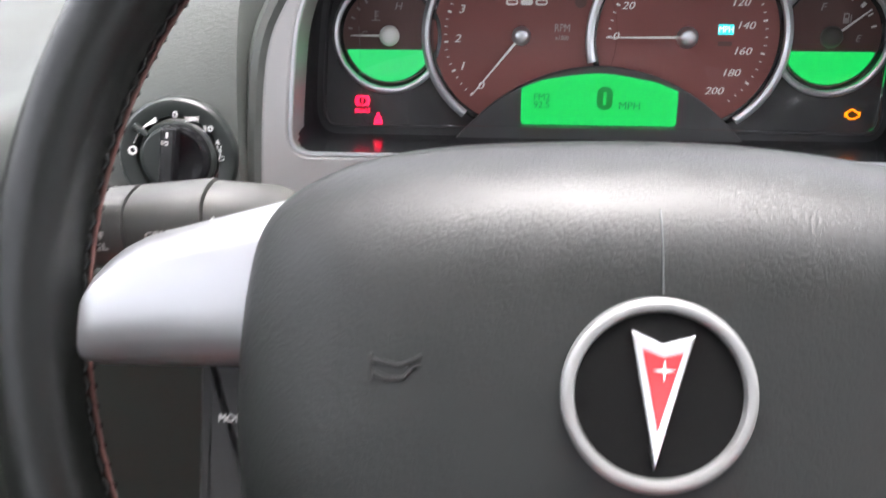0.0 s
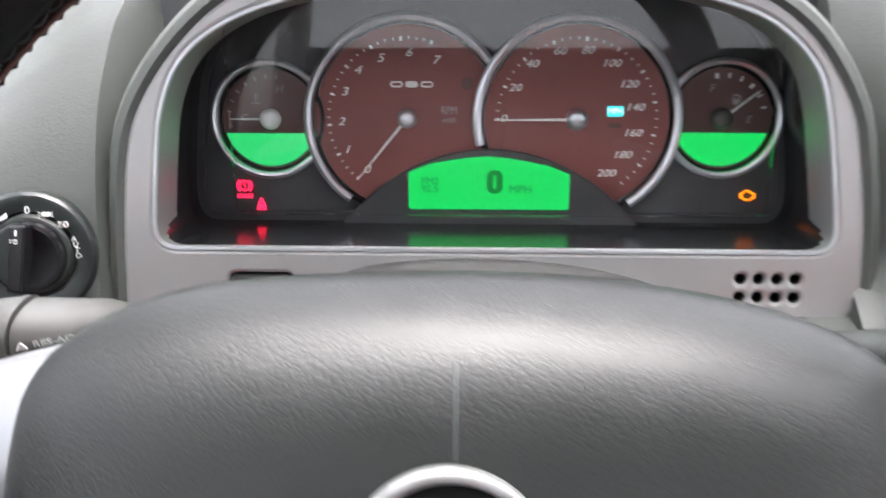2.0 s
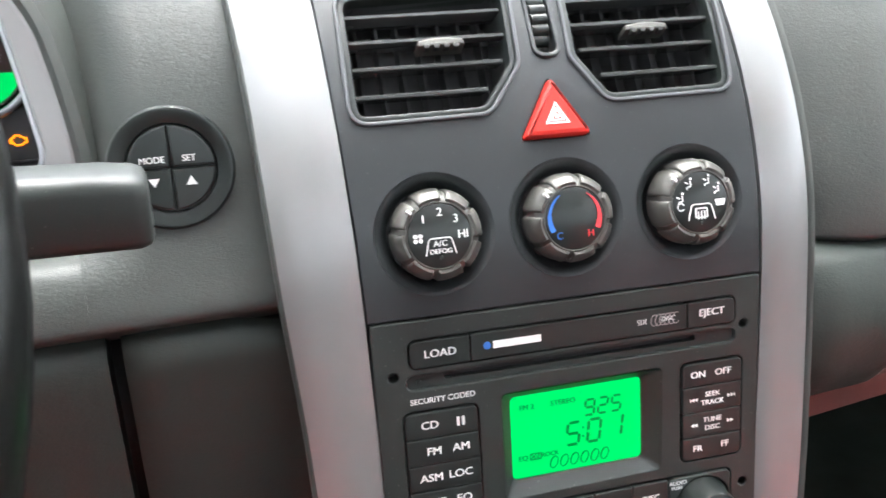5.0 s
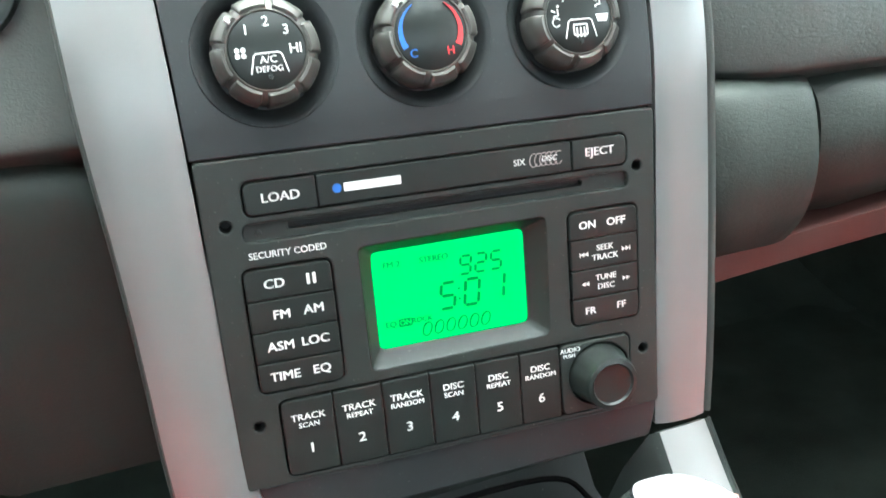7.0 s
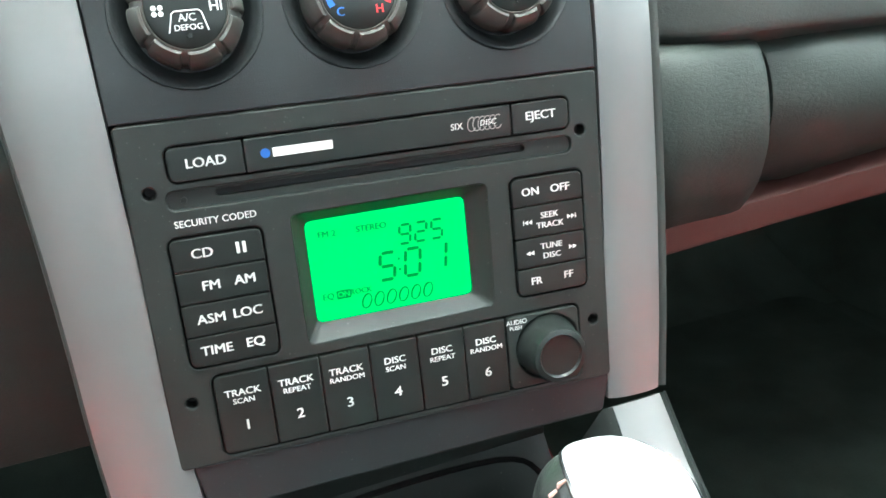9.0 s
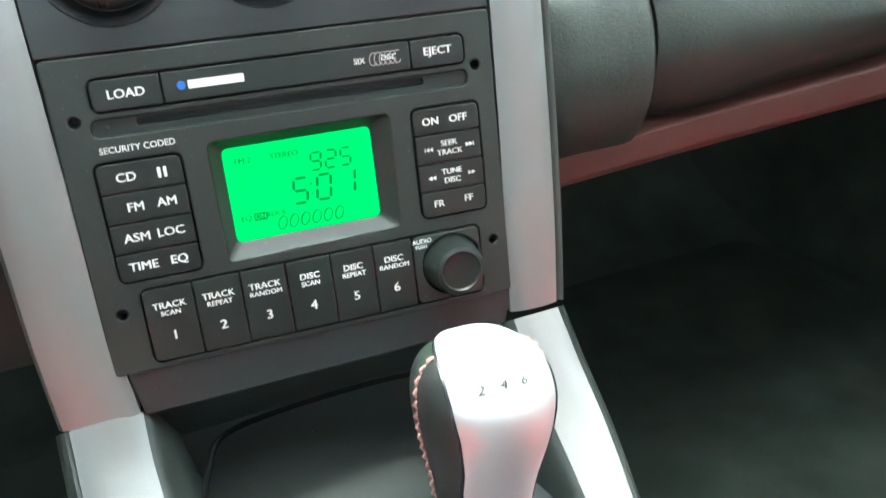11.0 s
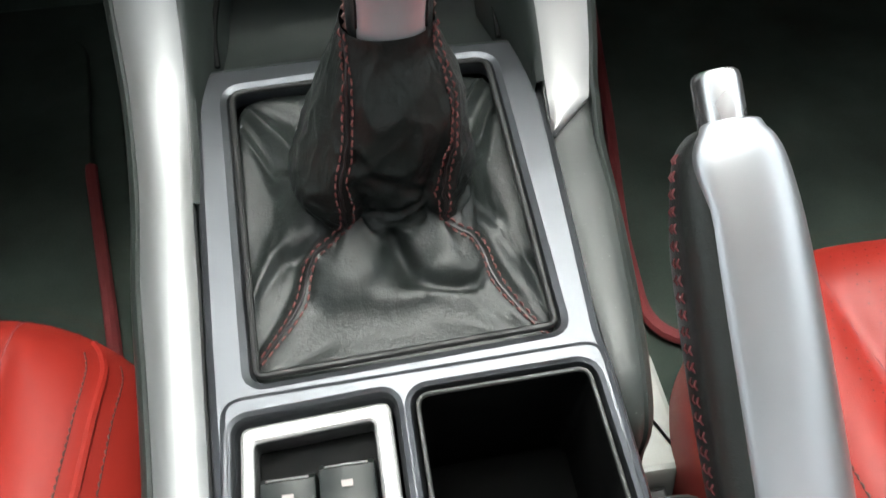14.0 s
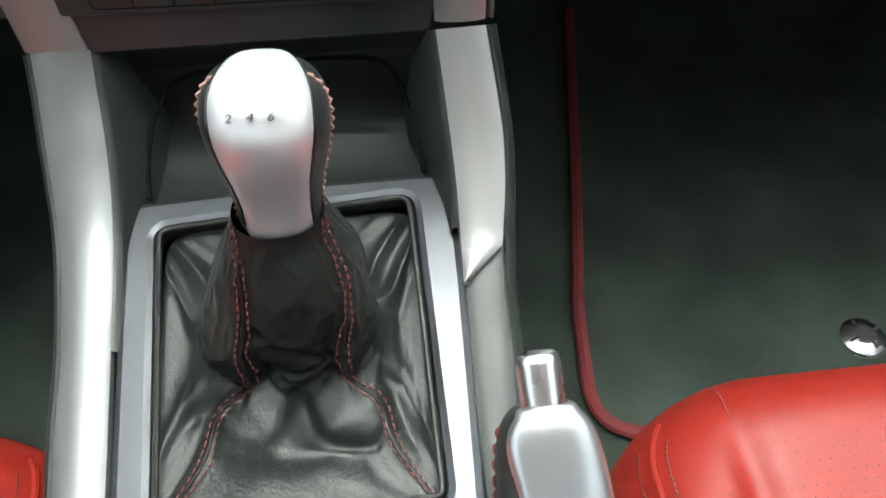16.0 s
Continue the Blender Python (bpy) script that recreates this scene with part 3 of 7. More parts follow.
OUT_R = [(0.1665, -0.066), (0.1655, -0.035), (0.1605, 0.000), (0.1545, 0.0225), (0.1365, 0.0500), (0.1120, 0.0680), (0.080, 0.0815), (0.040, 0.0890)]
OUT_L = [(-0.1712, -0.070), (-0.1698, -0.035), (-0.1660, 0.000), (-0.1585, 0.0215), (-0.1420, 0.0450), (-0.1180, 0.0660), (-0.083, 0.0815), (-0.040, 0.0890)]
outer = [(-0.172, -0.100), (0.120, -0.100), (0.158, -0.084)] + [tuple(p) for p in smooth_path(OUT_R + [(0, 0.0912)] + OUT_L[::-1], 4)]
holes = [ring_pts(0.1120 + 0.0082 * i, -0.0560 - 0.0086 * j, 0.0024, 14) for i in range(4) for j in range(2)]
swhole = rrect(-0.1215, -0.085, -0.0930, -0.0550, 0.0028, 4)
part("bezel_frame", plate(outer, -0.030, 0.0015, [inner, swhole] + holes, bev=0.0018), BEZEL, surround)
rim = bmesh.new()
lip = [Vector((p[0], p[1], 0.0006)) for p in inset(inner, 0.0006)]
tube(lip, 0.0012, 6, closed=True, bm=rim)
part("inner_lip", rim, BRUSHED, surround, "brighter raised inner lip")
for i in range(4):
    for j in range(2):
        part("sensor_hole_liner", lathe([(0.0024, 0.0005), (0.0021, -0.003), (0.0018, -0.012), (0.0, -0.012)], 14), DEEP, surround, m=shift(0.1120 + 0.0082 * i, -0.0560 - 0.0086 * j))
part("backing", plate(rrect(-0.165, -0.095, 0.162, -0.048, 0.004), -0.034, -0.031), DEEP, surround)
# hood over the gauges
hood = bmesh.new()
arc = [(-0.1725, -0.098)] + [p for p in OUT_L] + [(0, 0.0912)] + [p for p in OUT_R][::-1] + [(0.1675, -0.096)]
arc = [tuple(p) for p in smooth_path(arc, 4)]
secs = []
for grow, n in ((-0.001, 0.0005), (0.0022, 0.0035), (0.006, 0.002), (0.010, -0.006), (0.016, -0.03), (0.022, -0.07), (0.024, -0.13)):
    g = []
    for i, p in enumerate(arc):
        a, b = Vector(arc[max(i - 1, 0)]), Vector(arc[min(i + 1, len(arc) - 1)])
        t = (b - a).normalized()
        nn = Vector((-t.y, t.x))
        g.append((p[0] + nn.x * grow, p[1] + nn.y * grow, n))
    secs.append(g)
loft(secs, closed=False, bm=hood)
part("hood", hood, VINYL, surround, "grained black hood over the gauges")
button = thing("fuel_flap_button", M_CB, "black push button with a pump symbol in the bezel", "button")
part("cap", plate(rrect(-0.1205, -0.083, -0.0940, -0.0560, 0.0024, 4), -0.012, 0.0028, bev=0.0012), BUTTON, button)
pump = plate(rrect(-0.1105, -0.0725, -0.1065, -0.0675, 0.0004), 0.0026, 0.0030, [rrect(-0.1099, -0.0702, -0.1071, -0.0681, 0.0002)], bev=0)
part("pump_symbol", pump, PRINT, button)
bar(-0.1060, -0.0722, -0.1054, -0.0685, 0.0028, PRINT, button, "pump_symbol")
# ---------------------------------------------------------------- instrument cluster
cluster = thing("instrument_cluster", M_CL, "lit instrument cluster with maroon dials and green displays", "instrument cluster")
tun = bmesh.new()
face_out = [(p[0] * 1.0 + 0.001, p[1] * 0.985 - 0.012 * max(0.0, -p[1] - 0.02) / 0.0245) for p in inner]
# shelf and shroud running from the bezel to the dial face; n of the bezel lip seen from the dial plane
M_D = M_CL.inverted() @ M_CB
lip3 = [M_D @ Vector((p[0], p[1], -0.0015)) for p in inset(inner, -0.0006)]
mid3 = [a.lerp(Vector((b[0], b[1], 0.006)), 0.80) for a, b in zip(lip3, face_out)]
fin3 = [Vector((b[0], b[1], 0.0)) for b in face_out]
loft([lip3, [a.lerp(b, 0.5) for a, b in zip(lip3, mid3)], mid3, fin3], caps=False, bm=tun)
part("shroud", tun, PIANO, cluster, "gloss black shroud that mirrors the lamps", sharp=60)
part("backing", plate(rrect(-0.168, -0.070, 0.170, 0.088, 0.02), -0.010, -0.0005, bev=0), CLUSTERBACK, cluster)
bord = bmesh.new()
tube([Vector((p[0], p[1], 0.0008)) for p in inset(face_out, 0.0045)], 0.0009, 6, closed=True, bm=bord)
part("face_border", bord, CLUSTERBACK, cluster, "raised edge round the dial face")
# clear lens over the middle of the dials
lensb = plate(rpoly([(-0.1225, -0.046), (0.1300, -0.046), (0.1300, 0.044), (0.096, 0.064), (0.0, 0.074), (-0.090, 0.064), (-0.1225, 0.044)], 0.006, 4), 0.0438, 0.0450, bev=0, back=True)
lens = part("lens", lensb, LENSGLASS, cluster, "clear flat lens over the dials", m=Matrix.Translation((0, 0, 0.044)) @ Matrix.Rotation(radians(4.5), 4, 'X') @ Matrix.Translation((0, 0, -0.044)))
lens.visible_shadow = False
TACH, SPEED, TEMP, FUEL = (-0.0425, -0.0020), (0.0445, -0.0020), (-0.1135, -0.0025), (0.1185, -0.0012)


def dial_ring(c, r, a0, a1, n, w=0.0019):
    bm = bmesh.new()
    full = a1 - a0 >= 360
    pts = [Vector((c[0] + r * math.cos(radians(a)), c[1] + r * math.sin(radians(a)), n)) for a in np.linspace(a0, a1, 73)]
    tube(pts[:-1] if full else pts, w, 8, closed=full, bm=bm)
    return bm


for c, mat in ((TEMP, SMALLDIAL), (FUEL, SMALLDIAL)):
    part("small_dial_well", lathe([(0.0285, 0.0030), (0.0268, 0.0024), (0.0258, 0.0008), (0, 0.0008)], 48), GLOSS, cluster, m=shift(*c))
    part("small_dial_face", lathe([(0.0254, 0.0006), (0.0254, 0.0014), (0, 0.0014)], 48), mat, cluster, m=shift(*c))
    seg = ring_pts(0, 0, 0.0243, 40, 180 + 17.5, 360 - 17.5)
    part("green_segment", plate(seg, 0.0012, 0.0021, bev=0), LCDSOFT if c is TEMP else LCD, cluster, "backlit green lower segment", m=shift(*c))
    part("small_dial_ring", dial_ring((0, 0), 0.0290, 39 if c is TEMP else 212, 321 if c is TEMP else 508, 0.0035), BRUSHED, cluster, "satin silver ring", m=shift(*c))
for c, a0, a1, n, nm in ((TACH, 34, 234.5, 0.0042, "tachometer"), (SPEED, -57, 195, 0.0058, "speedometer")):
    part(nm + "_well", lathe([(0.0505, n - 0.0008), (0.0497, n - 0.0030), (0.0490, n - 0.0036), (0, n - 0.0036)], 72), GLOSS, cluster, m=shift(*c))
    part(nm + "_face", lathe([(0.0472, n - 0.0034), (0.0472, n - 0.0027), (0, n - 0.0027)], 72), DIAL, cluster, m=shift(*c))
    part(nm + "_ring", dial_ring((0, 0), 0.0510, a0, a1, n, 0.0024), BRUSHED, cluster, "satin silver ring", m=shift(*c))
# dark arch and message display
archpts = [(-0.0775, -0.0575)] + [tuple(p) for p in smooth_path([(-0.0745, -0.0540), (-0.055, -0.0360), (-0.030, -0.0225), (0.0, -0.0170), (0.030, -0.0222), (0.056, -0.0360), (0.0760, -0.0540)], 5)] + [(0.0785, -0.0575)]
part("display_arch", plate(archpts, 0.0012, 0.0064, bev=0.0008), CLUSTERBACK, cluster)
lcdpts = rpoly([(-0.0415, -0.0483), (0.0415, -0.0483), (0.0415, -0.0298)] + [tuple(p) for p in smooth_path([(0.030, -0.0252), (0.0, -0.0208), (-0.030, -0.0245)], 4)] + [(-0.0415, -0.0290)], [0.0018, 0.0018, 0.001] + [0.02] * 9 + [0.001], 3)
part("message_display", plate(lcdpts, 0.0060, 0.0070, bev=0), LCD, cluster, "backlit green display")
lettering("FM2", -0.0305, -0.0337, 0.0070, 0.0052, LCDINK, cluster, wide=1.0)
lettering("92.5", -0.0305, -0.0378, 0.0070, 0.0052, LCDINK, cluster, wide=1.0)
zero = plate(rrect(-0.0012, -0.0400, 0.0072, -0.0278, 0.0036, 5), 0.0068, 0.0072, [rrect(0.0022, -0.0375, 0.0038, -0.0303, 0.0008, 3)], bev=0)
part("speed_digit", zero, LCDINK, cluster)
lettering("MPH", 0.0163, -0.0378, 0.0070, 0.0056, LCDINK, cluster, wide=1.05)

# ticks and figures


def tick_ring(c, n, angs, r0, r1, mat, w=0.00055):
    for a, big in angs:
        rr0 = r0 if big else r0 + 0.0006
        bm = plate(rrect(rr0, -(w if big else w * 0.4), r1, w if big else w * 0.4, 0.0001, 1), n, n + 0.0002, bev=0)
        part("tick", bm, mat, cluster, m=shift(c[0], c[1], 0, a))


tick_ring(TACH, 0.0016, [(230 - 5.65 * i, i % 4 == 0) for i in range(29)], 0.0392, 0.0414, PRINT)
tick_ring(SPEED, 0.0032, [(180 - 5.975 * i, i % 4 == 0) for i in range(40)], 0.0392, 0.0414, PRINT)
for s, u, v in (("0", -0.0634, -0.0284), ("1", -0.0736, -0.0182), ("2", -0.0763, -0.0037), ("3", -0.0743, 0.0115), ("4", -0.0674, 0.0224), ("5", -0.0556, 0.0284), ("6", -0.0412, 0.0313), ("7", -0.0275, 0.0275)):
    lettering(s, u - 0.0004, v, 0.0015, 0.0060, PRINT, cluster, lean=0.25, wide=1.2)
for s, u, v in (("0", 0.0075, -0.0017), ("20", 0.0131, 0.0138), ("40", 0.0214, 0.0257), ("60", 0.0352, 0.0320), ("80", 0.0492, 0.0324), ("100", 0.0613, 0.0261), ("120", 0.0705, 0.0158), ("140", 0.0742, 0.0042), ("160", 0.0736, -0.0088), ("180", 0.0688, -0.0200), ("200", 0.0610, -0.0295)):
    lettering(s, u - 0.0004, v, 0.0031, 0.0054, PRINT, cluster, lean=0.25, wide=1.2)
for i in range(3):
    part("model_badge_bar", plate(rrect(-0.0048 + 0.0078 * i - 0.006, -0.0016, 0.0016 + 0.0078 * i - 0.006, 0.0016, 0.0014, 3), 0.0014, 0.0017,
                                  [rrect(-0.0038 + 0.0078 * i - 0.006, -0.0007, 0.0008 + 0.0078 * i - 0.006, 0.0007, 0.0006, 2)] if i != 1 else [], bev=0), PRINT, cluster, m=shift(TACH[0] + 0.0022, TACH[1] + 0.0174))
part("shift_lamp", lathe([(0.0032, 0.0014), (0.0032, 0.0017), (0, 0.0017)], 20), SMALLDIAL, cluster, m=shift(TACH[0] + 0.0308, TACH[1] + 0.0178))
lettering("RPM", TACH[0] + 0.0217, TACH[1] + 0.0042, 0.0015, 0.0058, GREYPRINT, cluster, wide=0.78)
lettering("x1000", TACH[0] + 0.0217, TACH[1] - 0.0008, 0.0015, 0.0034, GREYPRINT, cluster, wide=0.85)
part("unit_lamp", plate(rrect(-0.0040, -0.0024, 0.0040, 0.0028, 0.0004), 0.0030, 0.0034, bev=0), CYAN, cluster, "cyan lit unit field", m=shift(SPEED[0] + 0.0196, SPEED[1] + 0.0040))
lettering("MPH", SPEED[0] + 0.0196, SPEED[1] + 0.0042, 0.0035, 0.0046, material("pale_lamp_letters", (0.5, 0.8, 0.8), 0.4, vary=0.02, emit=(0.65, 1.0, 1.0), power=1.6 * GLOW), cluster, wide=0.85)
bar(SPEED[0] + 0.0160, SPEED[1] - 0.0042, SPEED[0] + 0.0232, SPEED[1] - 0.0018, 0.0031, SMALLDIAL, cluster)
lettering("C", TEMP[0] - 0.0140, TEMP[1] + 0.0006, 0.0014, 0.0048, GREYPRINT, cluster, lean=0.2)
lettering("H", TEMP[0] + 0.0048, TEMP[1] + 0.0152, 0.0014, 0.0056, GREYPRINT, cluster, lean=0.25)
lettering("F", FUEL[0] - 0.0060, FUEL[1] + 0.0150, 0.0014, 0.0056, GREYPRINT, cluster, lean=0.25)
lettering("E", FUEL[0] + 0.0135, FUEL[1] - 0.0006, 0.0014, 0.0050, GREYPRINT, cluster, lean=0.25)
for i in range(7):
    part("tick", plate(rrect(0.0205, -0.0004, 0.0228, 0.0004, 0.0001, 1), 0.0012, 0.0017, bev=0), GREYPRINT, cluster, m=shift(TEMP[0], TEMP[1], 0, 170 - 15 * i))
for i, wd in ((0, 0.0009), (1, 0.0004), (2, 0.0005), (3, 0.0009), (4, 0.0004), (5, 0.0005)):
    part("tick", plate(rrect(0.0203, -wd, 0.0230, wd, 0.0001, 1), 0.0012, 0.0017, bev=0), PRINT, cluster, m=shift(FUEL[0], FUEL[1], 0, 100 - 17 * i))
# thermometer and pump symbols
bar(TEMP[0] - 0.0078, TEMP[1] + 0.0085, TEMP[0] - 0.0071, TEMP[1] + 0.0132, 0.0014, GREYPRINT, cluster, "thermometer_symbol")
for k in range(3):
    bar(TEMP[0] - 0.0071, TEMP[1] + 0.0100 + 0.0012 * k, TEMP[0] - 0.0056, TEMP[1] + 0.0104 + 0.0012 * k, 0.0014, GREYPRINT, cluster, "thermometer_symbol")
bar(TEMP[0] - 0.0098, TEMP[1] + 0.0078, TEMP[0] - 0.0050, TEMP[1] + 0.0083, 0.0014, GREYPRINT, cluster, "thermometer_symbol")
part("pump_symbol", plate(rrect(0, 0, 0.0030, 0.0052, 0.0005), 0.0012, 0.0016, [rrect(0.0006, 0.0028, 0.0024, 0.0045, 0.0002)], bev=0), GREYPRINT, cluster, m=shift(FUEL[0] + 0.0050, FUEL[1] + 0.0070))
bar(FUEL[0] + 0.0086, FUEL[1] + 0.0075, FUEL[0] + 0.0092, FUEL[1] + 0.0115, 0.0014, GREYPRINT, cluster, "pump_symbol")
# needles and hubs
for c, n, ang, ln, hub, mat in ((TACH, 0.0016, 230.5, 0.0405, 0.0039, BRUSHED), (SPEED, 0.0032, 180.5, 0.0425, 0.0043, BRUSHED), (TEMP, 0.0014, 180.0, 0.0208, 0.0042, PRINT), (FUEL, 0.0014, 38.0, 0.0228, 0.0044, GUN)):
    bm = bmesh.new()
    bm2 = plate([(0.0, -0.00075), (ln, -0.00028), (ln, 0.00028), (0.0, 0.00075)], n + 0.0018, n + 0.0026, bev=0.0001, back=True, bm=bm)
    part("needle", bm2, PRINT, cluster, "slim white needle", m=shift(c[0], c[1], 0, ang))
    part("needle_hub", lathe([(hub * 1.30, n), (hub * 1.28, n + 0.0012), (hub * 1.1, n + 0.0036), (hub * 0.8, n + 0.0050), (hub * 0.3, n + 0.0056), (0, n + 0.0057)], 32), mat if mat is not BRUSHED else BRUSHED, cluster, "turned metal hub", m=shift(*c))


# warning lamps
def symbol(lines, w, mat, m, name):
    bm = bmesh.new()
    for ln in lines:
        tube([Vector((a, b, 0.0004)) for a, b in ln], w, 5, bm=bm)
    return part(name, bm, mat, cluster, m=m)


br = shift(-0.1290, -0.0375, 0.0)
symbol([ring_pts(0, 0, 0.0026, 18) + [(0.0026, 0)], ring_pts(0, 0, 0.0038, 9, 130, 230), ring_pts(0, 0, 0.0038, 9, -50, 50), [(0, 0.0014), (0, -0.0004)], [(0, -0.0011), (0, -0.0014)]], 0.00042, REDLAMP, br, "brake_lamp_symbol")
lettering("BRAKE", -0.1290, -0.0431, 0.0002, 0.0034, REDLAMP, cluster, wide=0.85)
bl = shift(-0.1203, -0.0472, 0.0)
symbol([[(0, 0.0022), (0.0006, 0.0026), (0, 0.0030), (-0.0006, 0.0026), (0, 0.0022)], [(0, 0.0018), (-0.0014, 0.0006), (-0.0018, -0.0024)], [(0, 0.0018), (0.0014, 0.0006), (0.0018, -0.0024)], [(-0.0020, -0.0012), (0.0020, -0.0012)], [(-0.0024, -0.0026), (0.0024, -0.0026)], [(-0.0012, 0.0008), (0.0016, -0.0020)]], 0.00048, REDLAMP, bl, "seat_belt_lamp_symbol")
en = shift(0.1348, -0.0408, 0.0)
symbol([[(-0.0034, 0.0010), (-0.0034, -0.0016)], [(-0.0034, -0.0004), (-0.0026, -0.0004), (-0.0026, 0.0012), (-0.0014, 0.0012), (-0.0014, 0.0022), (0.0012, 0.0022), (0.0012, 0.0013), (0.0024, 0.0013), (0.0030, 0.0004), (0.0038, 0.0012), (0.0038, -0.0016), (0.0028, -0.0012), (0.0018, -0.0024), (-0.0012, -0.0024), (-0.0024, -0.0012), (-0.0026, -0.0004)]], 0.00055, AMBER, en, "engine_lamp_symbol")
bar(-0.1460, -0.0560, -0.0790, -0.0556, 0.0002, CLUSTERBACK, cluster, "trim_line")

# ---------------------------------------------------------------- steering wheel
wheel = thing("steering_wheel", M_WH, "black leather steering wheel with silver spokes and a round badge", "steering wheel")
RR, RT = 0.1780, 0.0140
M_RIM = M_WH.inverted() @ face_frame((0.0535, 0.2521, 0.7316), -7.0, 28.5)
rimb = bmesh.new()
tube([Vector((RR * math.cos(a), RR * math.sin(a), 0)) for a in np.linspace(0, 2 * math.pi, 97)[:-1]], RT, 20, closed=True, bm=rimb)
part("rim", rimb, RIMSKIN, wheel, "worn black leather rim", m=M_RIM)
lines = []
for off in (-15, 7):
    ln = []
    for a in np.linspace(0, 2 * math.pi, 200):
        th = radians(off - 12)
        d = Vector((-math.cos(a) * math.cos(th), -math.sin(a) * math.cos(th), math.sin(th)))
        ln.append((Vector((RR * math.cos(a), RR * math.sin(a), 0)) + d * RT, d))
    lines.append(ln)
lace = stitches(lines, 0.0062, RIMSKIN, wheel, "lacing", 0.0008, label="black cross stitch lacing")
lace.matrix_basis = M_RIM
seam = bmesh.new()
tube([Vector(((RR - RT - 0.0001) * math.cos(a), (RR - RT - 0.0001) * math.sin(a), -0.004)) for a in np.linspace(0, 2 * math.pi, 97)[:-1]], 0.0007, 6, closed=True, bm=seam)
part("rim_seam", seam, REDTRIM, wheel, "dark red seam inside the rim", m=M_RIM)
OUTL = [(-0.1055, 0.004), (-0.1038, 0.0215), (-0.1000, 0.0375), (-0.0905, 0.0482), (-0.0720, 0.0570), (-0.045, 0.0615), (0.0, 0.0632), (0.036, 0.0615), (0.072, 0.0556), (0.096, 0.0468),
        (0.1065, 0.0365), (0.1105, 0.012), (0.1090, -0.03), (0.098, -0.066), (0.060, -0.092), (0.005, -0.098), (-0.05, -0.092), (-0.092, -0.066), (-0.1045, -0.03)]
outl = [tuple(p) for p in smooth_path(OUTL + OUTL[:1], 4)][:-1]
PC = Vector((0.004, -0.008))


def pad_h(rho, v):
    """Nearly flat face, a long crest above the badge, a sloping shoulder over it and a rolled edge."""
    shoulder = 0.36 * 0.005 * math.log(1 + math.exp((v - 0.040) / 0.005))
    return -0.0030 - 0.004 * rho ** 2 - shoulder - 0.021 * rho ** 7


def pad_at(u, v):
    """Height of the pad over a point of the wheel plane."""
    d = Vector((u, v)) - PC
    ang = math.atan2(d.y, d.x)
    best = min(outl, key=lambda p: abs(((math.atan2(p[1] - PC.y, p[0] - PC.x) - ang + math.pi) % (2 * math.pi)) - math.pi))
    return pad_h(d.length / (Vector(best) - PC).length, v)


padb = bmesh.new()
secs = [[(PC.x + (p[0] - PC.x) * 0.002, PC.y + (p[1] - PC.y) * 0.002, pad_h(0, 0)) for p in outl]]
for rho in (0.08, 0.16, 0.25, 0.34, 0.43, 0.52, 0.60, 0.68, 0.75, 0.81, 0.86, 0.90, 0.935, 0.96, 0.98, 0.993, 1.0):
    secs.append([(PC.x + (p[0] - PC.x) * rho, PC.y + (p[1] - PC.y) * rho, pad_h(rho, PC.y + (p[1] - PC.y) * rho) + (0.0 if rho < 0.98 else -0.004 * (rho - 0.98) / 0.02)) for p in outl])
secs.append([(p[0], p[1], -0.060) for p in outl])
secs.append([(PC.x + (p[0] - PC.x) * 0.96, PC.y + (p[1] - PC.y) * 0.96, -0.072) for p in outl])
loft(secs, bm=padb)
part("airbag_pad", padb, PADSKIN, wheel, "grained black centre pad", sharp=60)
part("hub_shell", loft([[(PC.x + (p[0] - PC.x) * s * 1.0, PC.y + (p[1] - PC.y) * s, h) for p in outl] for s, h in ((0.985, -0.058), (0.97, -0.085), (0.55, -0.11))]), DEEP, wheel)
# raised seam of the pad; the light it catches is its paler grey
mould = bmesh.new()
tube([Vector((0.0012, v, pad_at(0.0012, v) + 0.00002)) for v in np.linspace(0.0235, 0.043, 8)], 0.00022, 5, bm=mould)
part("lit_mould_line", mould, VENTRIM, wheel)
for cu, sgn in ((-0.0602, 1), (0.0628, -1)):
    hb = bmesh.new()
    cv = -0.006 if sgn < 0 else 0.005
    for ln in ([(-0.006, 0.0032), (-0.006, -0.0030)], [(-0.006, 0.0018), (0.001, 0.0006), (0.006, 0.0030)], [(-0.0055, -0.0010), (-0.002, -0.0026), (0.002, -0.0022), (0.004, 0.0004), (0.0058, 0.0012)]):
        tube([Vector((cu + sgn * a, cv + b, pad_at(cu + sgn * a, cv + b) + 0.0001)) for a, b in ln], 0.0006, 5, bm=hb)
    part("horn_symbol", hb, DEEP, wheel, "embossed horn symbol")
# badge
EC = (-0.0002, 0.0010)
part("badge_ring", lathe([(0.0219, -0.006), (0.0219, 0.0006), (0.0212, 0.0014), (0.0203, 0.0016), (0.0194, 0.0012), (0.0189, 0.0002), (0.0189, -0.004)], 64), SILVER, wheel, "satin silver badge ring", m=shift(*EC))
part("badge_field", lathe([(0.0192, -0.004), (0.0189, -0.0006), (0, 0.0)], 48), CUPBLACK, wheel, "black badge field", m=shift(*EC))
part("badge_arrowhead", plate([(-0.0070, 0.0160), (0.0, 0.0128), (0.0076, 0.0150), (-0.0011, -0.0155)][::-1], -0.001, 0.0016, bev=0.0006), CHROME, wheel, "silver arrowhead outline")
part("badge_arrowhead_field", plate([(-0.0044, 0.0118), (0.0004, 0.0100), (0.0046, 0.0110), (-0.0008, -0.0068)][::-1], 0.0012, 0.0021, bev=0.0003), ARROWRED, wheel, "red enamel arrowhead")
star = bmesh.new()
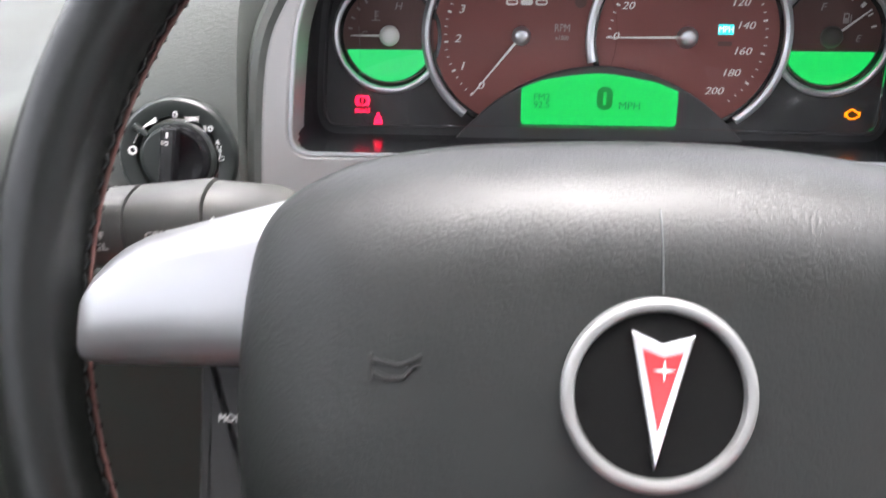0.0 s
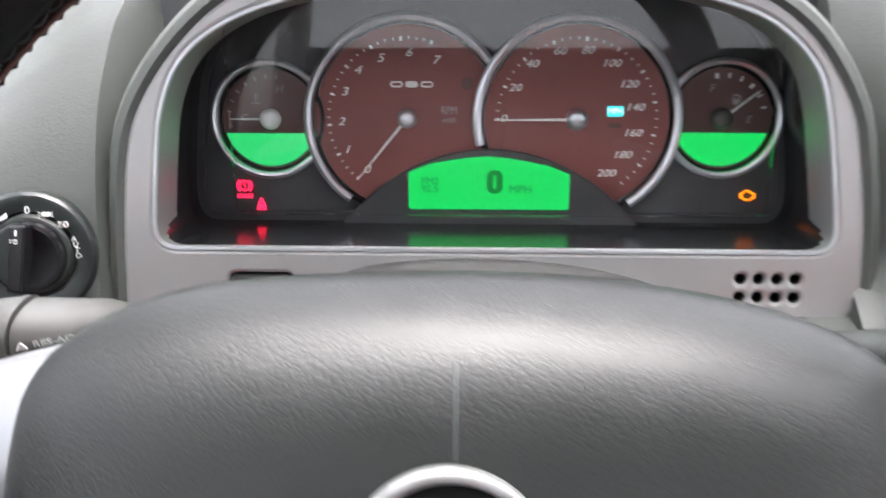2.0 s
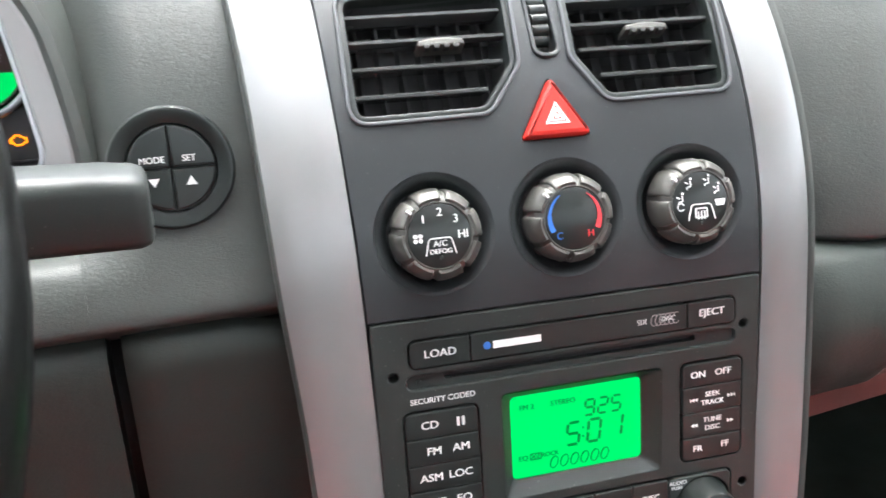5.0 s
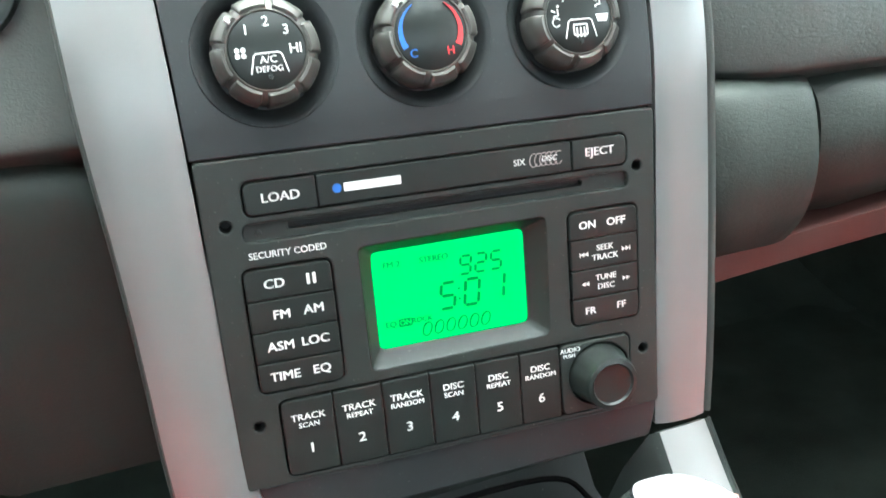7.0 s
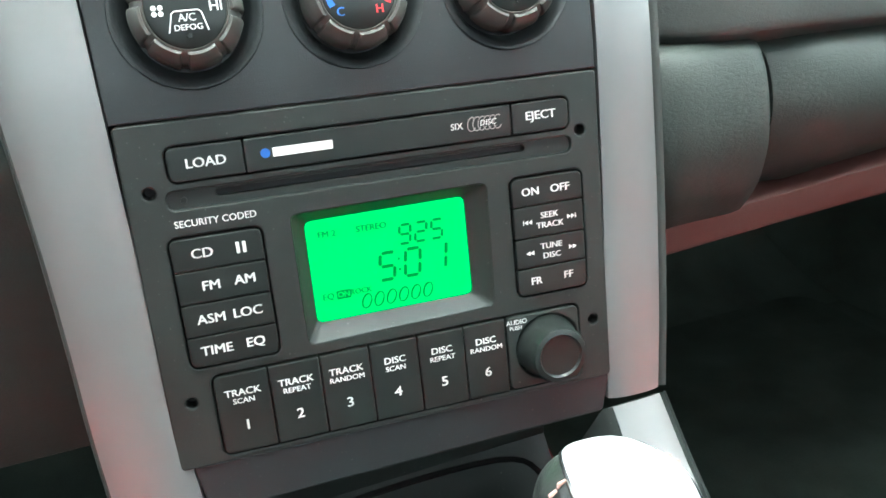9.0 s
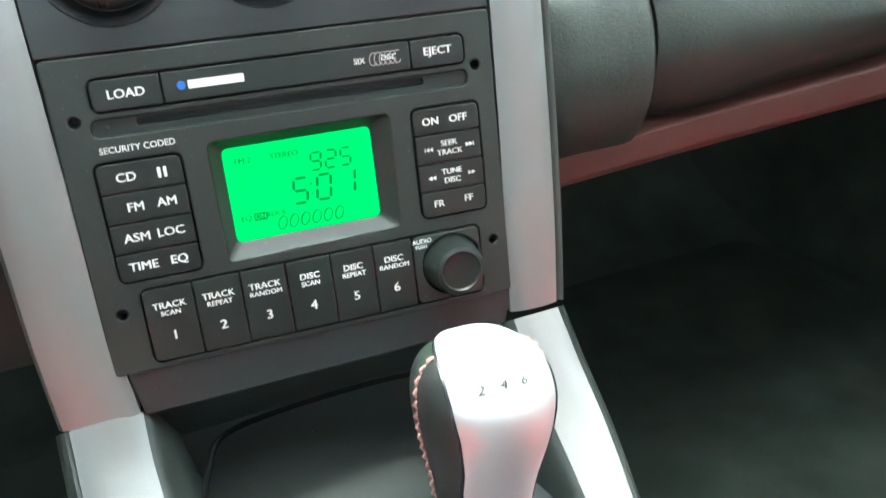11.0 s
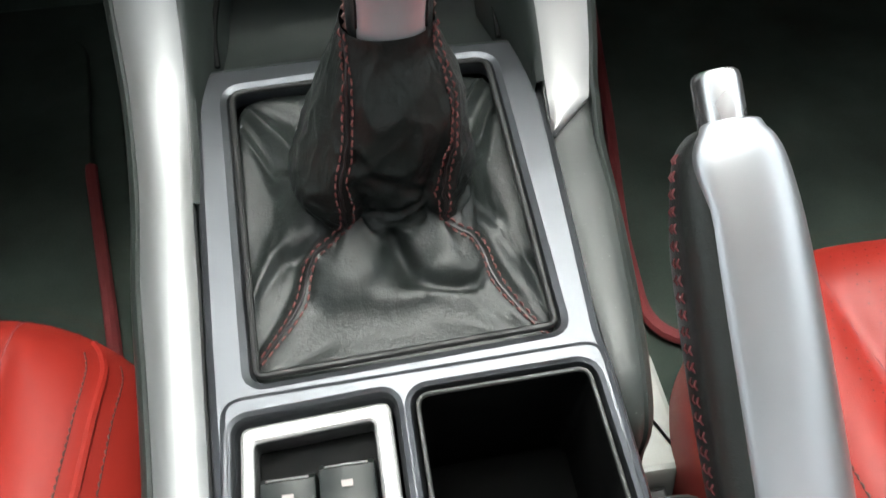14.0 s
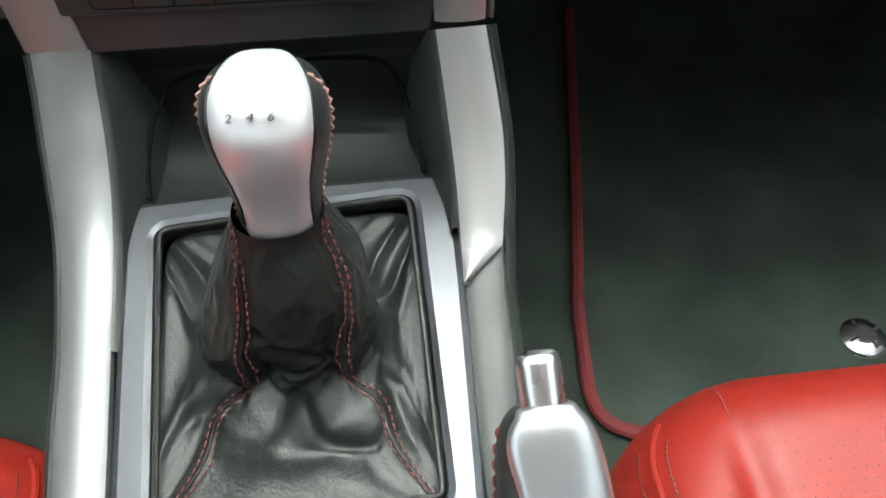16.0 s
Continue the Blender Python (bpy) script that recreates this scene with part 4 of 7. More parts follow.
plate([(0.0004, 0.0094), (0.0001, 0.0073), (-0.0021, 0.0070), (0.0001, 0.0067), (0.0004, 0.0045), (0.0007, 0.0067), (0.0029, 0.0070), (0.0007, 0.0073)], 0.0018, 0.0024, bev=0, bm=star)
part("badge_star", star, PRINT, wheel)


def spoke(pad_top, pad_bot, rim_top, rim_bot, far=1.12, cut=0.0):
    """Folded metal spoke: a sloping upper facet over a nearly flat face; cut rounds its outer upper corner."""
    secs = []
    for t in (0.0, 0.1, 0.3, 0.5, 0.66, 0.78, 0.86, 0.92, 0.96, 0.985, 1.0) if cut else np.linspace(-0.01, far, 9):
        tp = Vector(pad_top).lerp(Vector(rim_top), t)
        bp = Vector(pad_bot).lerp(Vector(rim_bot), t)
        k = max(0.0, (t - 0.62) / 0.38)
        tp = tp.lerp(bp, cut * (1 - math.sqrt(max(0.0, 1 - k * k))))
        bp = bp.lerp(tp, 0.3 * cut * (1 - math.sqrt(max(0.0, 1 - max(0.0, (t - 0.85) / 0.15) ** 2))))
        d = bp - tp
        h = math.sqrt(max(0.0, 1 - max(0.0, (t - 0.9) / 0.1) ** 2)) if cut else 1.0
        prof = [tp + Vector((0, -0.001, -0.026)), tp + Vector((0, 0.0, -0.008)), tp + Vector((0, -0.0003, -0.0015))]
        for q, n in ((0.06, 0.0012), (0.16, 0.0042), (0.20, 0.0052), (0.24, 0.0057), (0.40, 0.0062), (0.60, 0.0064), (0.78, 0.0058), (0.88, 0.0044), (0.95, 0.0018)):
            prof.append(tp + d * q + Vector((0, 0, n * h - 0.004 * (1 - h))))
        prof += [bp + Vector((0, 0, -0.003)), bp + Vector((0, 0.001, -0.022))]
        secs.append(prof)
    return loft(secs)


part("spoke", spoke((0.1090, 0.0364, -0.0310), (0.1100, -0.0118, -0.0320), (0.1625, 0.0138, -0.0180), (0.1625, -0.0205, -0.0190), 1.16), SPOKE, wheel, "satin silver spoke", sharp=50)
part("spoke", spoke((-0.0935, 0.0455, -0.0320), (-0.1040, -0.0008, -0.0340), (-0.1520, 0.0305, -0.0365), (-0.1548, -0.0020, -0.0400), 1.0, 0.55), SPOKE, wheel, "satin silver spoke", sharp=50)
part("switch_panel", box(-0.122, -0.070, -0.085, -0.094, 0.004, -0.046, 0.004), DEEP, wheel)
part("switch_panel", box(0.104, -0.075, -0.085, 0.1235, -0.010, -0.050, 0.004), DEEP, wheel)
lettering("MODE", -0.1112, -0.0172, -0.046, 0.0031, PRINT, wheel)
bar(0.1100, -0.0315, 0.1165, -0.0290, -0.050, GREYPRINT, wheel)
bar(-0.1055, -0.0305, -0.0985, -0.0298, -0.046, GREYPRINT, wheel)

# column, stalks, key
column = thing("steering_column", M_WH, "black plastic steering column shroud behind the wheel", "steering column")
arch0 = [tuple(p) for p in smooth_path([(-0.088, -0.110), (-0.0865, -0.075), (-0.0790, -0.0605), (-0.0640, -0.0530), (-0.0400, -0.0488), (-0.0060, -0.0474), (0.0300, -0.0495), (0.0600, -0.0550), (0.0800, -0.0625), (0.0890, -0.0720), (0.0930, -0.085), (0.094, -0.115)], 4)]
secs = []
for n, s, dv in ((-0.004, 1.0, 0.0), (0.0030, 1.0, 0.0), (0.0060, 0.99, -0.0010), (0.014, 0.985, -0.0065), (0.030, 0.975, -0.0150), (0.034, 0.965, -0.0185), (0.060, 0.90, -0.036), (0.11, 0.80, -0.062)):
    secs.append([M_CB @ Vector((0.003 + (p[0] - 0.003) * s, p[1] + dv, n)) for p in arch0])
column.matrix_world = Matrix()
cs = bmesh.new()
loft(secs, closed=False, caps=False, bm=cs)
part("shroud", cs, BEZEL_DARK, column, "dull grey upper shroud", sharp=50)
low = [[M_WH @ Vector((0.018 + su * math.cos(a), cv + sv * math.sin(a), h)) for a in np.linspace(0, 2 * math.pi, 33)[:-1]] for h, su, sv, cv in ((-0.105, 0.050, 0.040, -0.030), (-0.13, 0.062, 0.045, -0.050), (-0.17, 0.070, 0.048, -0.085), (-0.23, 0.074, 0.05, -0.135), (-0.27, 0.075, 0.05, -0.17))]
part("lower_shroud", loft(low), DEEP, column, sharp=60)

right = thing("wiper_stalk", Matrix.Translation((0.002, 0.0, 0.002)), "black plastic wiper stalk with a thick ribbed end", "stalk")


def stalk_secs(data, k=32, square=0.8):
    secs = []
    for x, y, z, ry, rz in data:
        secs.append([(x, y + ry * math.copysign(abs(math.cos(a)) ** square, math.cos(a)), z + rz * math.copysign(abs(math.sin(a)) ** (square - 0.1), math.sin(a))) for a in np.linspace(0, 2 * math.pi, k + 1)[:-1]])
    return secs


part("arm", loft(stalk_secs([(0.120, 0.395, 0.678, 0.010, 0.010), (0.168, 0.352, 0.700, 0.009, 0.0085), (0.196, 0.325, 0.7165, 0.010, 0.0098), (0.213, 0.314, 0.7235, 0.013, 0.0142), (0.2185, 0.3115, 0.7240, 0.013, 0.0144)])), PLASTIC, right, sharp=60)
part("end_knob", loft(stalk_secs([(0.2195, 0.3135, 0.7244, 0.0125, 0.0138), (0.2210, 0.3130, 0.7246, 0.0138, 0.0142), (0.2240, 0.3125, 0.7250, 0.0138, 0.0142), (0.2255, 0.3120, 0.7252, 0.0128, 0.0124), (0.252, 0.3070, 0.7256, 0.0124, 0.0119), (0.2615, 0.3050, 0.7254, 0.0120, 0.0114), (0.2645, 0.3044, 0.7254, 0.0108, 0.0104), (0.2655, 0.3042, 0.7254, 0.0085, 0.0082)], square=0.5)), PLASTIC, right, "thicker matt end", sharp=60)
M_SR = face_frame((0.2010, 0.3105, 0.7195), -34, -4)
for i in range(3):
    bar(-0.0105, 0.006 - 0.0045 * i, -0.0070, 0.0072 - 0.0045 * i, 0.0, PRINT, right, "printed_bar", m=M_SR)
part("wiper_symbol", plate(ring_pts(0, 0, 0.0031, 20), -0.0003, 0.0003, [ring_pts(0, 0, 0.0024, 20)], bev=0), PRINT, right, m=M_SR)
bar(0.0090, -0.008, 0.0102, 0.009, 0.0006, PRINT, right, "printed_bar", m=M_SR)
left = thing("cruise_stalk", Matrix.Translation((0.007, -0.003, 0.0015)), "black plastic cruise control stalk with white lettering", "stalk")
part("arm", loft(stalk_secs([(-0.020, 0.380, 0.672, 0.010, 0.010), (-0.052, 0.352, 0.7055, 0.0110, 0.0108), (-0.072, 0.335, 0.7215, 0.0130, 0.0115), (-0.0900, 0.3245, 0.7268, 0.0135, 0.0122), (-0.0908, 0.3242, 0.7268, 0.0135, 0.0122)])), GREYPLASTIC, left, sharp=60)
part("slider", loft(stalk_secs([(-0.0916, 0.3238, 0.7276, 0.0140, 0.0126), (-0.1135, 0.3150, 0.7284, 0.0140, 0.0128), (-0.1140, 0.3148, 0.7284, 0.0138, 0.0126)])), GREYPLASTIC, left, sharp=60)
part("end_knob", loft(stalk_secs([(-0.1148, 0.3145, 0.7286, 0.0135, 0.0128), (-0.150, 0.302, 0.7296, 0.0128, 0.0125), (-0.158, 0.299, 0.7300, 0.0105, 0.0105), (-0.160, 0.2985, 0.7300, 0.007, 0.007)])), GREYPLASTIC, left, sharp=60)
M_SL = face_frame((-0.0925, 0.3094, 0.7345), 24, -20)
part("arrow_symbol", plate([(0.0040, -0.0036), (0.0072, -0.0036), (0.0056, -0.0006)], 0.0010, 0.0017, bev=0), PRINT, left, m=M_SL)
lettering("RES-ACC", 0.0088, -0.0022, 0.0016, 0.0038, PRINT, left, m=M_SL, align='LEFT', wide=0.95)
part("arrow_symbol", plate([(0.0045, -0.0070), (0.0080, -0.0070), (0.00625, -0.0100)], -0.0012, 0.0000, bev=0), PRINT, left, m=M_SL)
M_SC = face_frame((-0.1015, 0.3036, 0.7352), 21, -20)
lettering("CRUISE", 0.0000, -0.0046, 0.0012, 0.0041, PRINT, left, m=M_SC, wide=0.95)
M_SE = face_frame((-0.1255, 0.2962, 0.7325), 20, -10)
lettering("ON-OFF", 0.0, 0.000, 0.0006, 0.0040, PRINT, left, m=M_SE, wide=0.9)
lettering("CANCEL", 0.0, -0.0048, 0.0002, 0.0040, PRINT, left, m=M_SE, wide=0.9)

key = thing("ignition_key", Matrix.Translation((0.1712, 0.330, 0.6355)) @ Matrix.Scale(1.25, 4), "key with a white tag in the ignition", "key")
part("tag", plate(rpoly([(-0.004, 0.004), (-0.001, 0.004), (0.0, -0.002), (0.004, -0.002), (0.0065, -0.008), (0.0065, -0.014), (0.004, -0.020), (0.0012, -0.0195), (0.0032, -0.013), (0.0026, -0.0105), (-0.003, -0.009), (-0.005, -0.006)][::-1], 0.001, 3), -0.0015, 0.0015, bev=0.0006, back=True), TAG, key, "white plastic tag", m=Matrix.Rotation(radians(90), 4, 'X') @ Matrix.Rotation(radians(4), 4, 'Z'))
part("blade", box(-0.006, 0.004, -0.001, -0.001, 0.022, 0.001, 0.0004), CHROME, key, "bright metal key", m=Matrix.Rotation(radians(90), 4, 'X') @ Matrix.Rotation(radians(12), 4, 'Z'))
part("lock_barrel", lathe([(0.014, 0.030), (0.014, -0.004), (0.011, -0.006), (0, -0.006)], 28), PLASTIC, key, m=Matrix.Translation((-0.010, 0.012, 0.024)) @ Matrix.Rotation(radians(-60), 4, 'Y') @ Matrix.Rotation(radians(80), 4, 'X'))

# ---------------------------------------------------------------- round switches on the dash
lamp = thing("headlamp_switch", face_frame((-0.13, 0.4265, 0.72), 4, 13) @ shift(-0.0058, -0.0098) @ Matrix.Scale(0.95, 4), "round black rotary headlamp switch with white symbols", "switch")
part("escutcheon", lathe([(0.0300, -0.010), (0.0300, 0.0000), (0.0293, 0.0014), (0.0284, 0.0026), (0.0266, 0.0028), (0.0208, 0.0012), (0.0196, -0.004)], 64), BUTTON, lamp)
part("dial_base", lathe([(0.0193, -0.004), (0.0193, 0.0020), (0.0182, 0.0032), (0, 0.0034)], 56), PLASTIC, lamp)
grip = plate(rpoly([(-0.0088, -0.0150), (-0.0012, -0.0165), (0.0042, 0.0160), (-0.0040, 0.0162)], 0.0016), 0.0030, 0.0130, bev=0.0016)
part("grip", grip, GLOSS, lamp)
half = [(0.0166 * math.cos(radians(a)), 0.0166 * math.sin(radians(a))) for a in np.linspace(96, 248, 22)]
part("grip_flank", plate(half, 0.0030, 0.0078, bev=0.0014), BUTTON, lamp)
part("grip_scoop", lathe([(0.0170, 0.0032), (0.0160, 0.0066), (0.0140, 0.0070), (0.0085, 0.0038), (0, 0.0036)], 40), GLOSS, lamp)
TURN8 = Matrix.Rotation(radians(-9), 4, 'Z')
bar(-0.0034, 0.0108, -0.0024, 0.0136, 0.0130, PRINT, lamp, "lamp_symbol", m=TURN8)
part("lamp_symbol", plate(rrect(-0.0038, 0.0070, -0.0020, 0.0094, 0.0009), 0.0129, 0.0132, [rrect(-0.0034, 0.0075, -0.0024, 0.0089, 0.0005)], bev=0), PRINT, lamp, m=TURN8)
for k in range(2):
    bar(-0.0056, 0.0074 + 0.0011 * k, -0.0043, 0.0078 + 0.0011 * k, 0.0130, PRINT, lamp, "lamp_symbol", m=TURN8)
lettering("0", 0.0008, 0.0212, 0.0028, 0.0052, PRINT, lamp)
for sg in (-1, 1):
    part("side_lamp_symbol", plate(rrect(0.0089 + sg * 0.0010 - 0.0008, 0.0180, 0.0089 + sg * 0.0010 + 0.0008, 0.0202, 0.0007), 0.0016, 0.0030, [rrect(0.0089 + sg * 0.0010 - 0.0004, 0.0184, 0.0089 + sg * 0.0010 + 0.0004, 0.0198, 0.0003)], bev=0), PRINT, lamp)
    for k in (-1, 0, 1):
        bar(-0.0007, -0.00018, 0.0007, 0.00018, 0.0028, PRINT, lamp, "side_lamp_symbol", m=shift(0.0089 + sg * 0.0029, 0.0191 + 0.0010 * k, 0, 25 * k * sg))
part("head_lamp_symbol", plate(rrect(0.0163, 0.0128, 0.0186, 0.0156, 0.0011), 0.0016, 0.0030, [rrect(0.0168, 0.0133, 0.0181, 0.0151, 0.0006)], bev=0), PRINT, lamp)
for k in range(4):
    bar(0.0140, 0.0129 + 0.0008 * k, 0.0158, 0.0132 + 0.0008 * k, 0.0028, PRINT, lamp, "head_lamp_symbol")
for c, u, v in zip("AUTO", (0.0206, 0.0211, 0.0216, 0.0219), (0.0072, 0.0045, 0.0018, -0.0009)):
    lettering(c, u, v, 0.0027, 0.0037, PRINT, lamp, turn=-8)
part("dimmer_symbol", plate(ring_pts(0, 0, 0.0022, 14), 0.0016, 0.0030, [ring_pts(0, 0, 0.0014, 12)], bev=0), PRINT, lamp, m=shift(-0.0222, 0.0040))
wedge = plate([(-0.0212, 0.0074), (-0.0182, 0.0120), (-0.0143, 0.0156), (-0.0089, 0.0178), (-0.0092, 0.0202), (-0.0150, 0.0164), (-0.0185, 0.0123), (-0.0214, 0.0075)], 0.0016, 0.0030, bev=0)
part("dimmer_scale", wedge, PRINT, lamp)
slider = plate(rrect(-0.0045, -0.0016, 0.0045, 0.0016, 0.0006), 0.0010, 0.0046, bev=0.0008)
part("dimmer_slider", slider, PLASTIC, lamp, m=shift(-0.0166, 0.0138, 0, 140))

trip = thing("trip_switch", face_frame((0.2742, 0.4078, 0.7130), -3, 11), "round black four-way trip computer switch with white lettering", "switch")
part("escutcheon", lathe([(0.0258, -0.012), (0.0258, 0.0020), (0.0248, 0.0034), (0.0236, 0.0036), (0.0186, 0.0012), (0.0180, -0.003)], 64), BUTTON, trip, m=shift(0.0008, -0.001))
for qx, qy, s in ((-1, 1, "MODE"), (1, 1, "SET"), (-1, -1, ""), (1, -1, "")):
    a0 = {(1, 1): 0, (-1, 1): 90, (-1, -1): 180, (1, -1): 270}[(qx, qy)]
    pts = [(0.00045 * qx, 0.00045 * qy)] + [(0.00045 * qx + 0.0170 * math.cos(radians(a0 + 90 * i / 12)), 0.00045 * qy + 0.0170 * math.sin(radians(a0 + 90 * i / 12))) for i in range(13)]
    q = part("quarter_button", plate(pts, -0.003, 0.0034, bev=0.0009), BUTTON, trip, m=shift(0.0008, -0.001))
    if s:
        lettering(s, qx * 0.0074, 0.0036, 0.0034, 0.0038, PRINT, q, wide=0.95)
    else:
        tri = [(-0.0023, 0.0016), (0.0023, 0.0016), (0, -0.0020)] if qx < 0 else [(-0.0023, -0.0020), (0.0023, -0.0020), (0, 0.0018)]
        part("arrow_symbol", plate(tri, 0.0032, 0.0036, bev=0), PRINT, q, m=shift(qx * 0.0074, -0.0055))
# ---------------------------------------------------------------- centre stack
S0, BR = 0.072, 0.24


def bend(p):
    """The stack's face is flat up to S0 and rolls back above it."""
    u, s, n = p
    if s <= S0:
        return Vector((u, s, n))
    th = (s - S0) / BR
    return Vector((u, S0 + (BR + n) * math.sin(th), (BR + n) * math.cos(th) - BR))


def bent(bm, step=0.008, lo=0.07, hi=0.26):
    s = lo
    while s < hi:
        bmesh.ops.bisect_plane(bm, geom=bm.verts[:] + bm.edges[:] + bm.faces[:], plane_co=(0, s, 0), plane_no=(0, 1, 0))
        s += step
    for v in bm.verts:
        v.co = bend(v.co)
    return bm


def on_face(u, s, n=0.0):
    """Pose on the rolled face."""
    th = max(0.0, (s - S0) / BR)
    return Matrix.Translation(bend((u, s, n))) @ Matrix.Rotation(-th, 4, 'X')


stack = thing("centre_stack", M_ST, "dark charcoal centre stack panel with two air vents", "dashboard panel")
VL = rpoly([(-0.0920, 0.2138), (-0.0925, 0.1516), (-0.0310, 0.1521), (-0.0145, 0.1737), (-0.0125, 0.2168)], [0.009, 0.009, 0.010, 0.010, 0.009], 5)
VR = rpoly([(0.0110, 0.2178), (0.0890, 0.2190), (0.0868, 0.1541), (0.0240, 0.1536), (0.0095, 0.1757)], [0.009, 0.009, 0.009, 0.010, 0.010], 5)
WHL = rrect(-0.0052, 0.1778, 0.0044, 0.2193, 0.0035, 4)
HAZ = rpoly([(-0.0190, 0.1390), (0.0142, 0.1390), (-0.0024, 0.1665)], 0.0014, 3)
KN = [(-0.0618, 0.1036), (-0.0015, 0.1044), (0.0588, 0.1052)]
outline = [(-0.0948, 0.0668), (0.0943, 0.0668), (0.0940, 0.10), (0.0930, 0.15), (0.0915, 0.20), (0.0905, 0.2325), (0.0600, 0.2330), (0.0, 0.2325), (-0.06, 0.2310), (-0.1018, 0.2290), (-0.1000, 0.19), (-0.0975, 0.14), (-0.0955, 0.10)]
fascia = part("fascia", bent(plate(outline, -0.004, 0.0, [VL, VR, WHL, HAZ] + [ring_pts(a, b - 0.0010, 0.0264, 40) for a, b in KN], bev=0.0007)), CHARCOAL, stack, sharp=30)
even = fascia.modifiers.new("even_shading", "WEIGHTED_NORMAL")
even.keep_sharp = True
even.weight = 100
crown = [(-0.1050, 0.2305), (0.0905, 0.2340), (0.0900, 0.256), (0.0, 0.258), (-0.106, 0.256)]
part("crown", bent(plate(crown, -0.004, 0.0012, bev=0.0012)), BEZEL, stack, "silver grey top trim", sharp=30)
part("fascia_backing", bent(plate(rrect(-0.100, 0.060, 0.093, 0.250, 0.002), -0.060, -0.045, bev=0)), DEEP, stack)
for (a, b), nm in zip(KN, ("fan", "heat", "air")):
    part("knob_dish", lathe([(0.0264, 0.0), (0.0254, -0.0004), (0.0240, -0.0015), (0.0226, -0.0034), (0.0212, -0.0060), (0.0198, -0.0085), (0, -0.0085)], 48), CHARCOAL, stack, "dished recess", m=on_face(a, b) @ Matrix.Translation((0, -0.0010, 0)))
for poly, cx, lo, hi, x0, x1 in ((VL, -0.0535, 0.1522, 0.2153, -0.0905, -0.0160), (VR, 0.0495, 0.1537, 0.2183, 0.0110, 0.0875)):
    vent = part("air_vent", bent(plate(inset(poly if area2(poly) > 0 else poly[::-1], -0.0008), -0.003, 0.0016, [inset(poly if area2(poly) > 0 else poly[::-1], 0.0009)], bev=0.0006), 0.01), VENTRIM, stack, "raised rim of an air vent", sharp=30)
    inn = inset(poly if area2(poly) > 0 else poly[::-1], 0.0038)
    part("liner", bent(plate(inset(poly if area2(poly) > 0 else poly[::-1], 0.0007), -0.010, -0.0002, [inn], bev=0.0008), 0.01), BUTTON, vent, sharp=30)
    duct = bmesh.new()
    loft([[bend((p[0], p[1], n)) for p in inn] for n in (-0.006, -0.018, -0.031)], caps=False, bm=duct)
    part("duct", duct, DUCT, vent)
    part("duct_back", bent(plate(inn, -0.034, -0.030, bev=0), 0.01), DUCT, vent)
    for i in range(4):
        s = lo + 0.0122 + 0.0130 * i + (0.001 if poly is VR else 0)
        xs = [p[0] for p in inn]
        left_u, right_u = min(xs) + 0.0006, max(xs) - 0.0006
        if i == 0:
            left_u, right_u = (left_u, right_u - 0.012) if poly is VL else (left_u + 0.011, right_u)
        if i == 1:
            left_u, right_u = (left_u, right_u - 0.003) if poly is VL else (left_u + 0.003, right_u)
        sl = bmesh.new()
        secs = []
        for x in (left_u, (left_u + right_u) / 2, right_u):
            secs.append([(x, 0.0013, -0.0008), (x, 0.0014, 0.0004), (x, 0.0007, 0.0011), (x, -0.0005, 0.0009), (x, -0.0008, -0.0003), (x, 0.0022, -0.0130), (x, 0.0034, -0.0130)])
        loft(secs, bm=sl)
        part("slat", sl, VENTSLAT, vent, m=on_face(0, s, -0.0042))
    for i in range(7):
        x = x0 + 0.008 + (x1 - x0 - 0.016) * i / 6
        part("fin", box(x - 0.0007, lo + 0.006, -0.0296, x + 0.0007, hi - 0.006, -0.0185, 0.0002), DUCT, vent, m=on_face(0, (lo + hi) / 2) @ Matrix.Translation((0, -(lo + hi) / 2, 0)))
    tab = plate(rpoly([(-0.0128, -0.0016), (0.0124, -0.0016), (0.0118, 0.0014), (0.004, 0.0026), (-0.004, 0.0026), (-0.0122, 0.0013)], 0.0008), -0.008, 0.0012, bev=0.0009)
    tabp = part("vent_tab", tab, GUN, vent, "grey thumb tab", m=on_face(cx + (0.0058 if poly is VL else 0.0012), lo + 0.0346, -0.0010) @ Matrix.Diagonal((0.86, 0.92, 1, 1)))
    for i in range(4):
        part("tab_notch", box(-0.0095 + 0.0052 * i, -0.0030, -0.002, -0.0065 + 0.0052 * i, -0.0008, 0.0016, 0.0004), DEEP, tabp)
thumb = thing("vent_thumbwheel", M_ST @ on_face(-0.0004, 0.1986, -0.0075), "ribbed grey vent thumb wheel between the vents", "wheel")
part("roller", lathe([(0.0190, -0.0042), (0.0198, -0.0038), (0.0198, 0.0038), (0.0190, 0.0042), (0, 0.0042)], 132, wobble=lambda a, n: 1.0 - 0.07 * (0.5 + 0.5 * math.cos(a * 22)) ** 3), BUTTON, thumb, m=Matrix.Translation((0, 0, -0.0105)) @ Matrix.Rotation(radians(90), 4, 'Y') @ Matrix.Diagonal((0.95, 1, 1, 1)))
part("slot_box", plate(rrect(-0.0060, -0.0215, 0.0060, 0.0215, 0.003), -0.0130, -0.0110, bev=0), DEEP, thumb)
part("slot_rim", plate(inset(rrect(-0.0048, -0.0208, 0.0048, 0.0208, 0.0035), -0.0020), 0.0040, 0.0082, [rrect(-0.0048, -0.0208, 0.0048, 0.0208, 0.0035)], bev=0.0006), CHARCOAL, thumb)

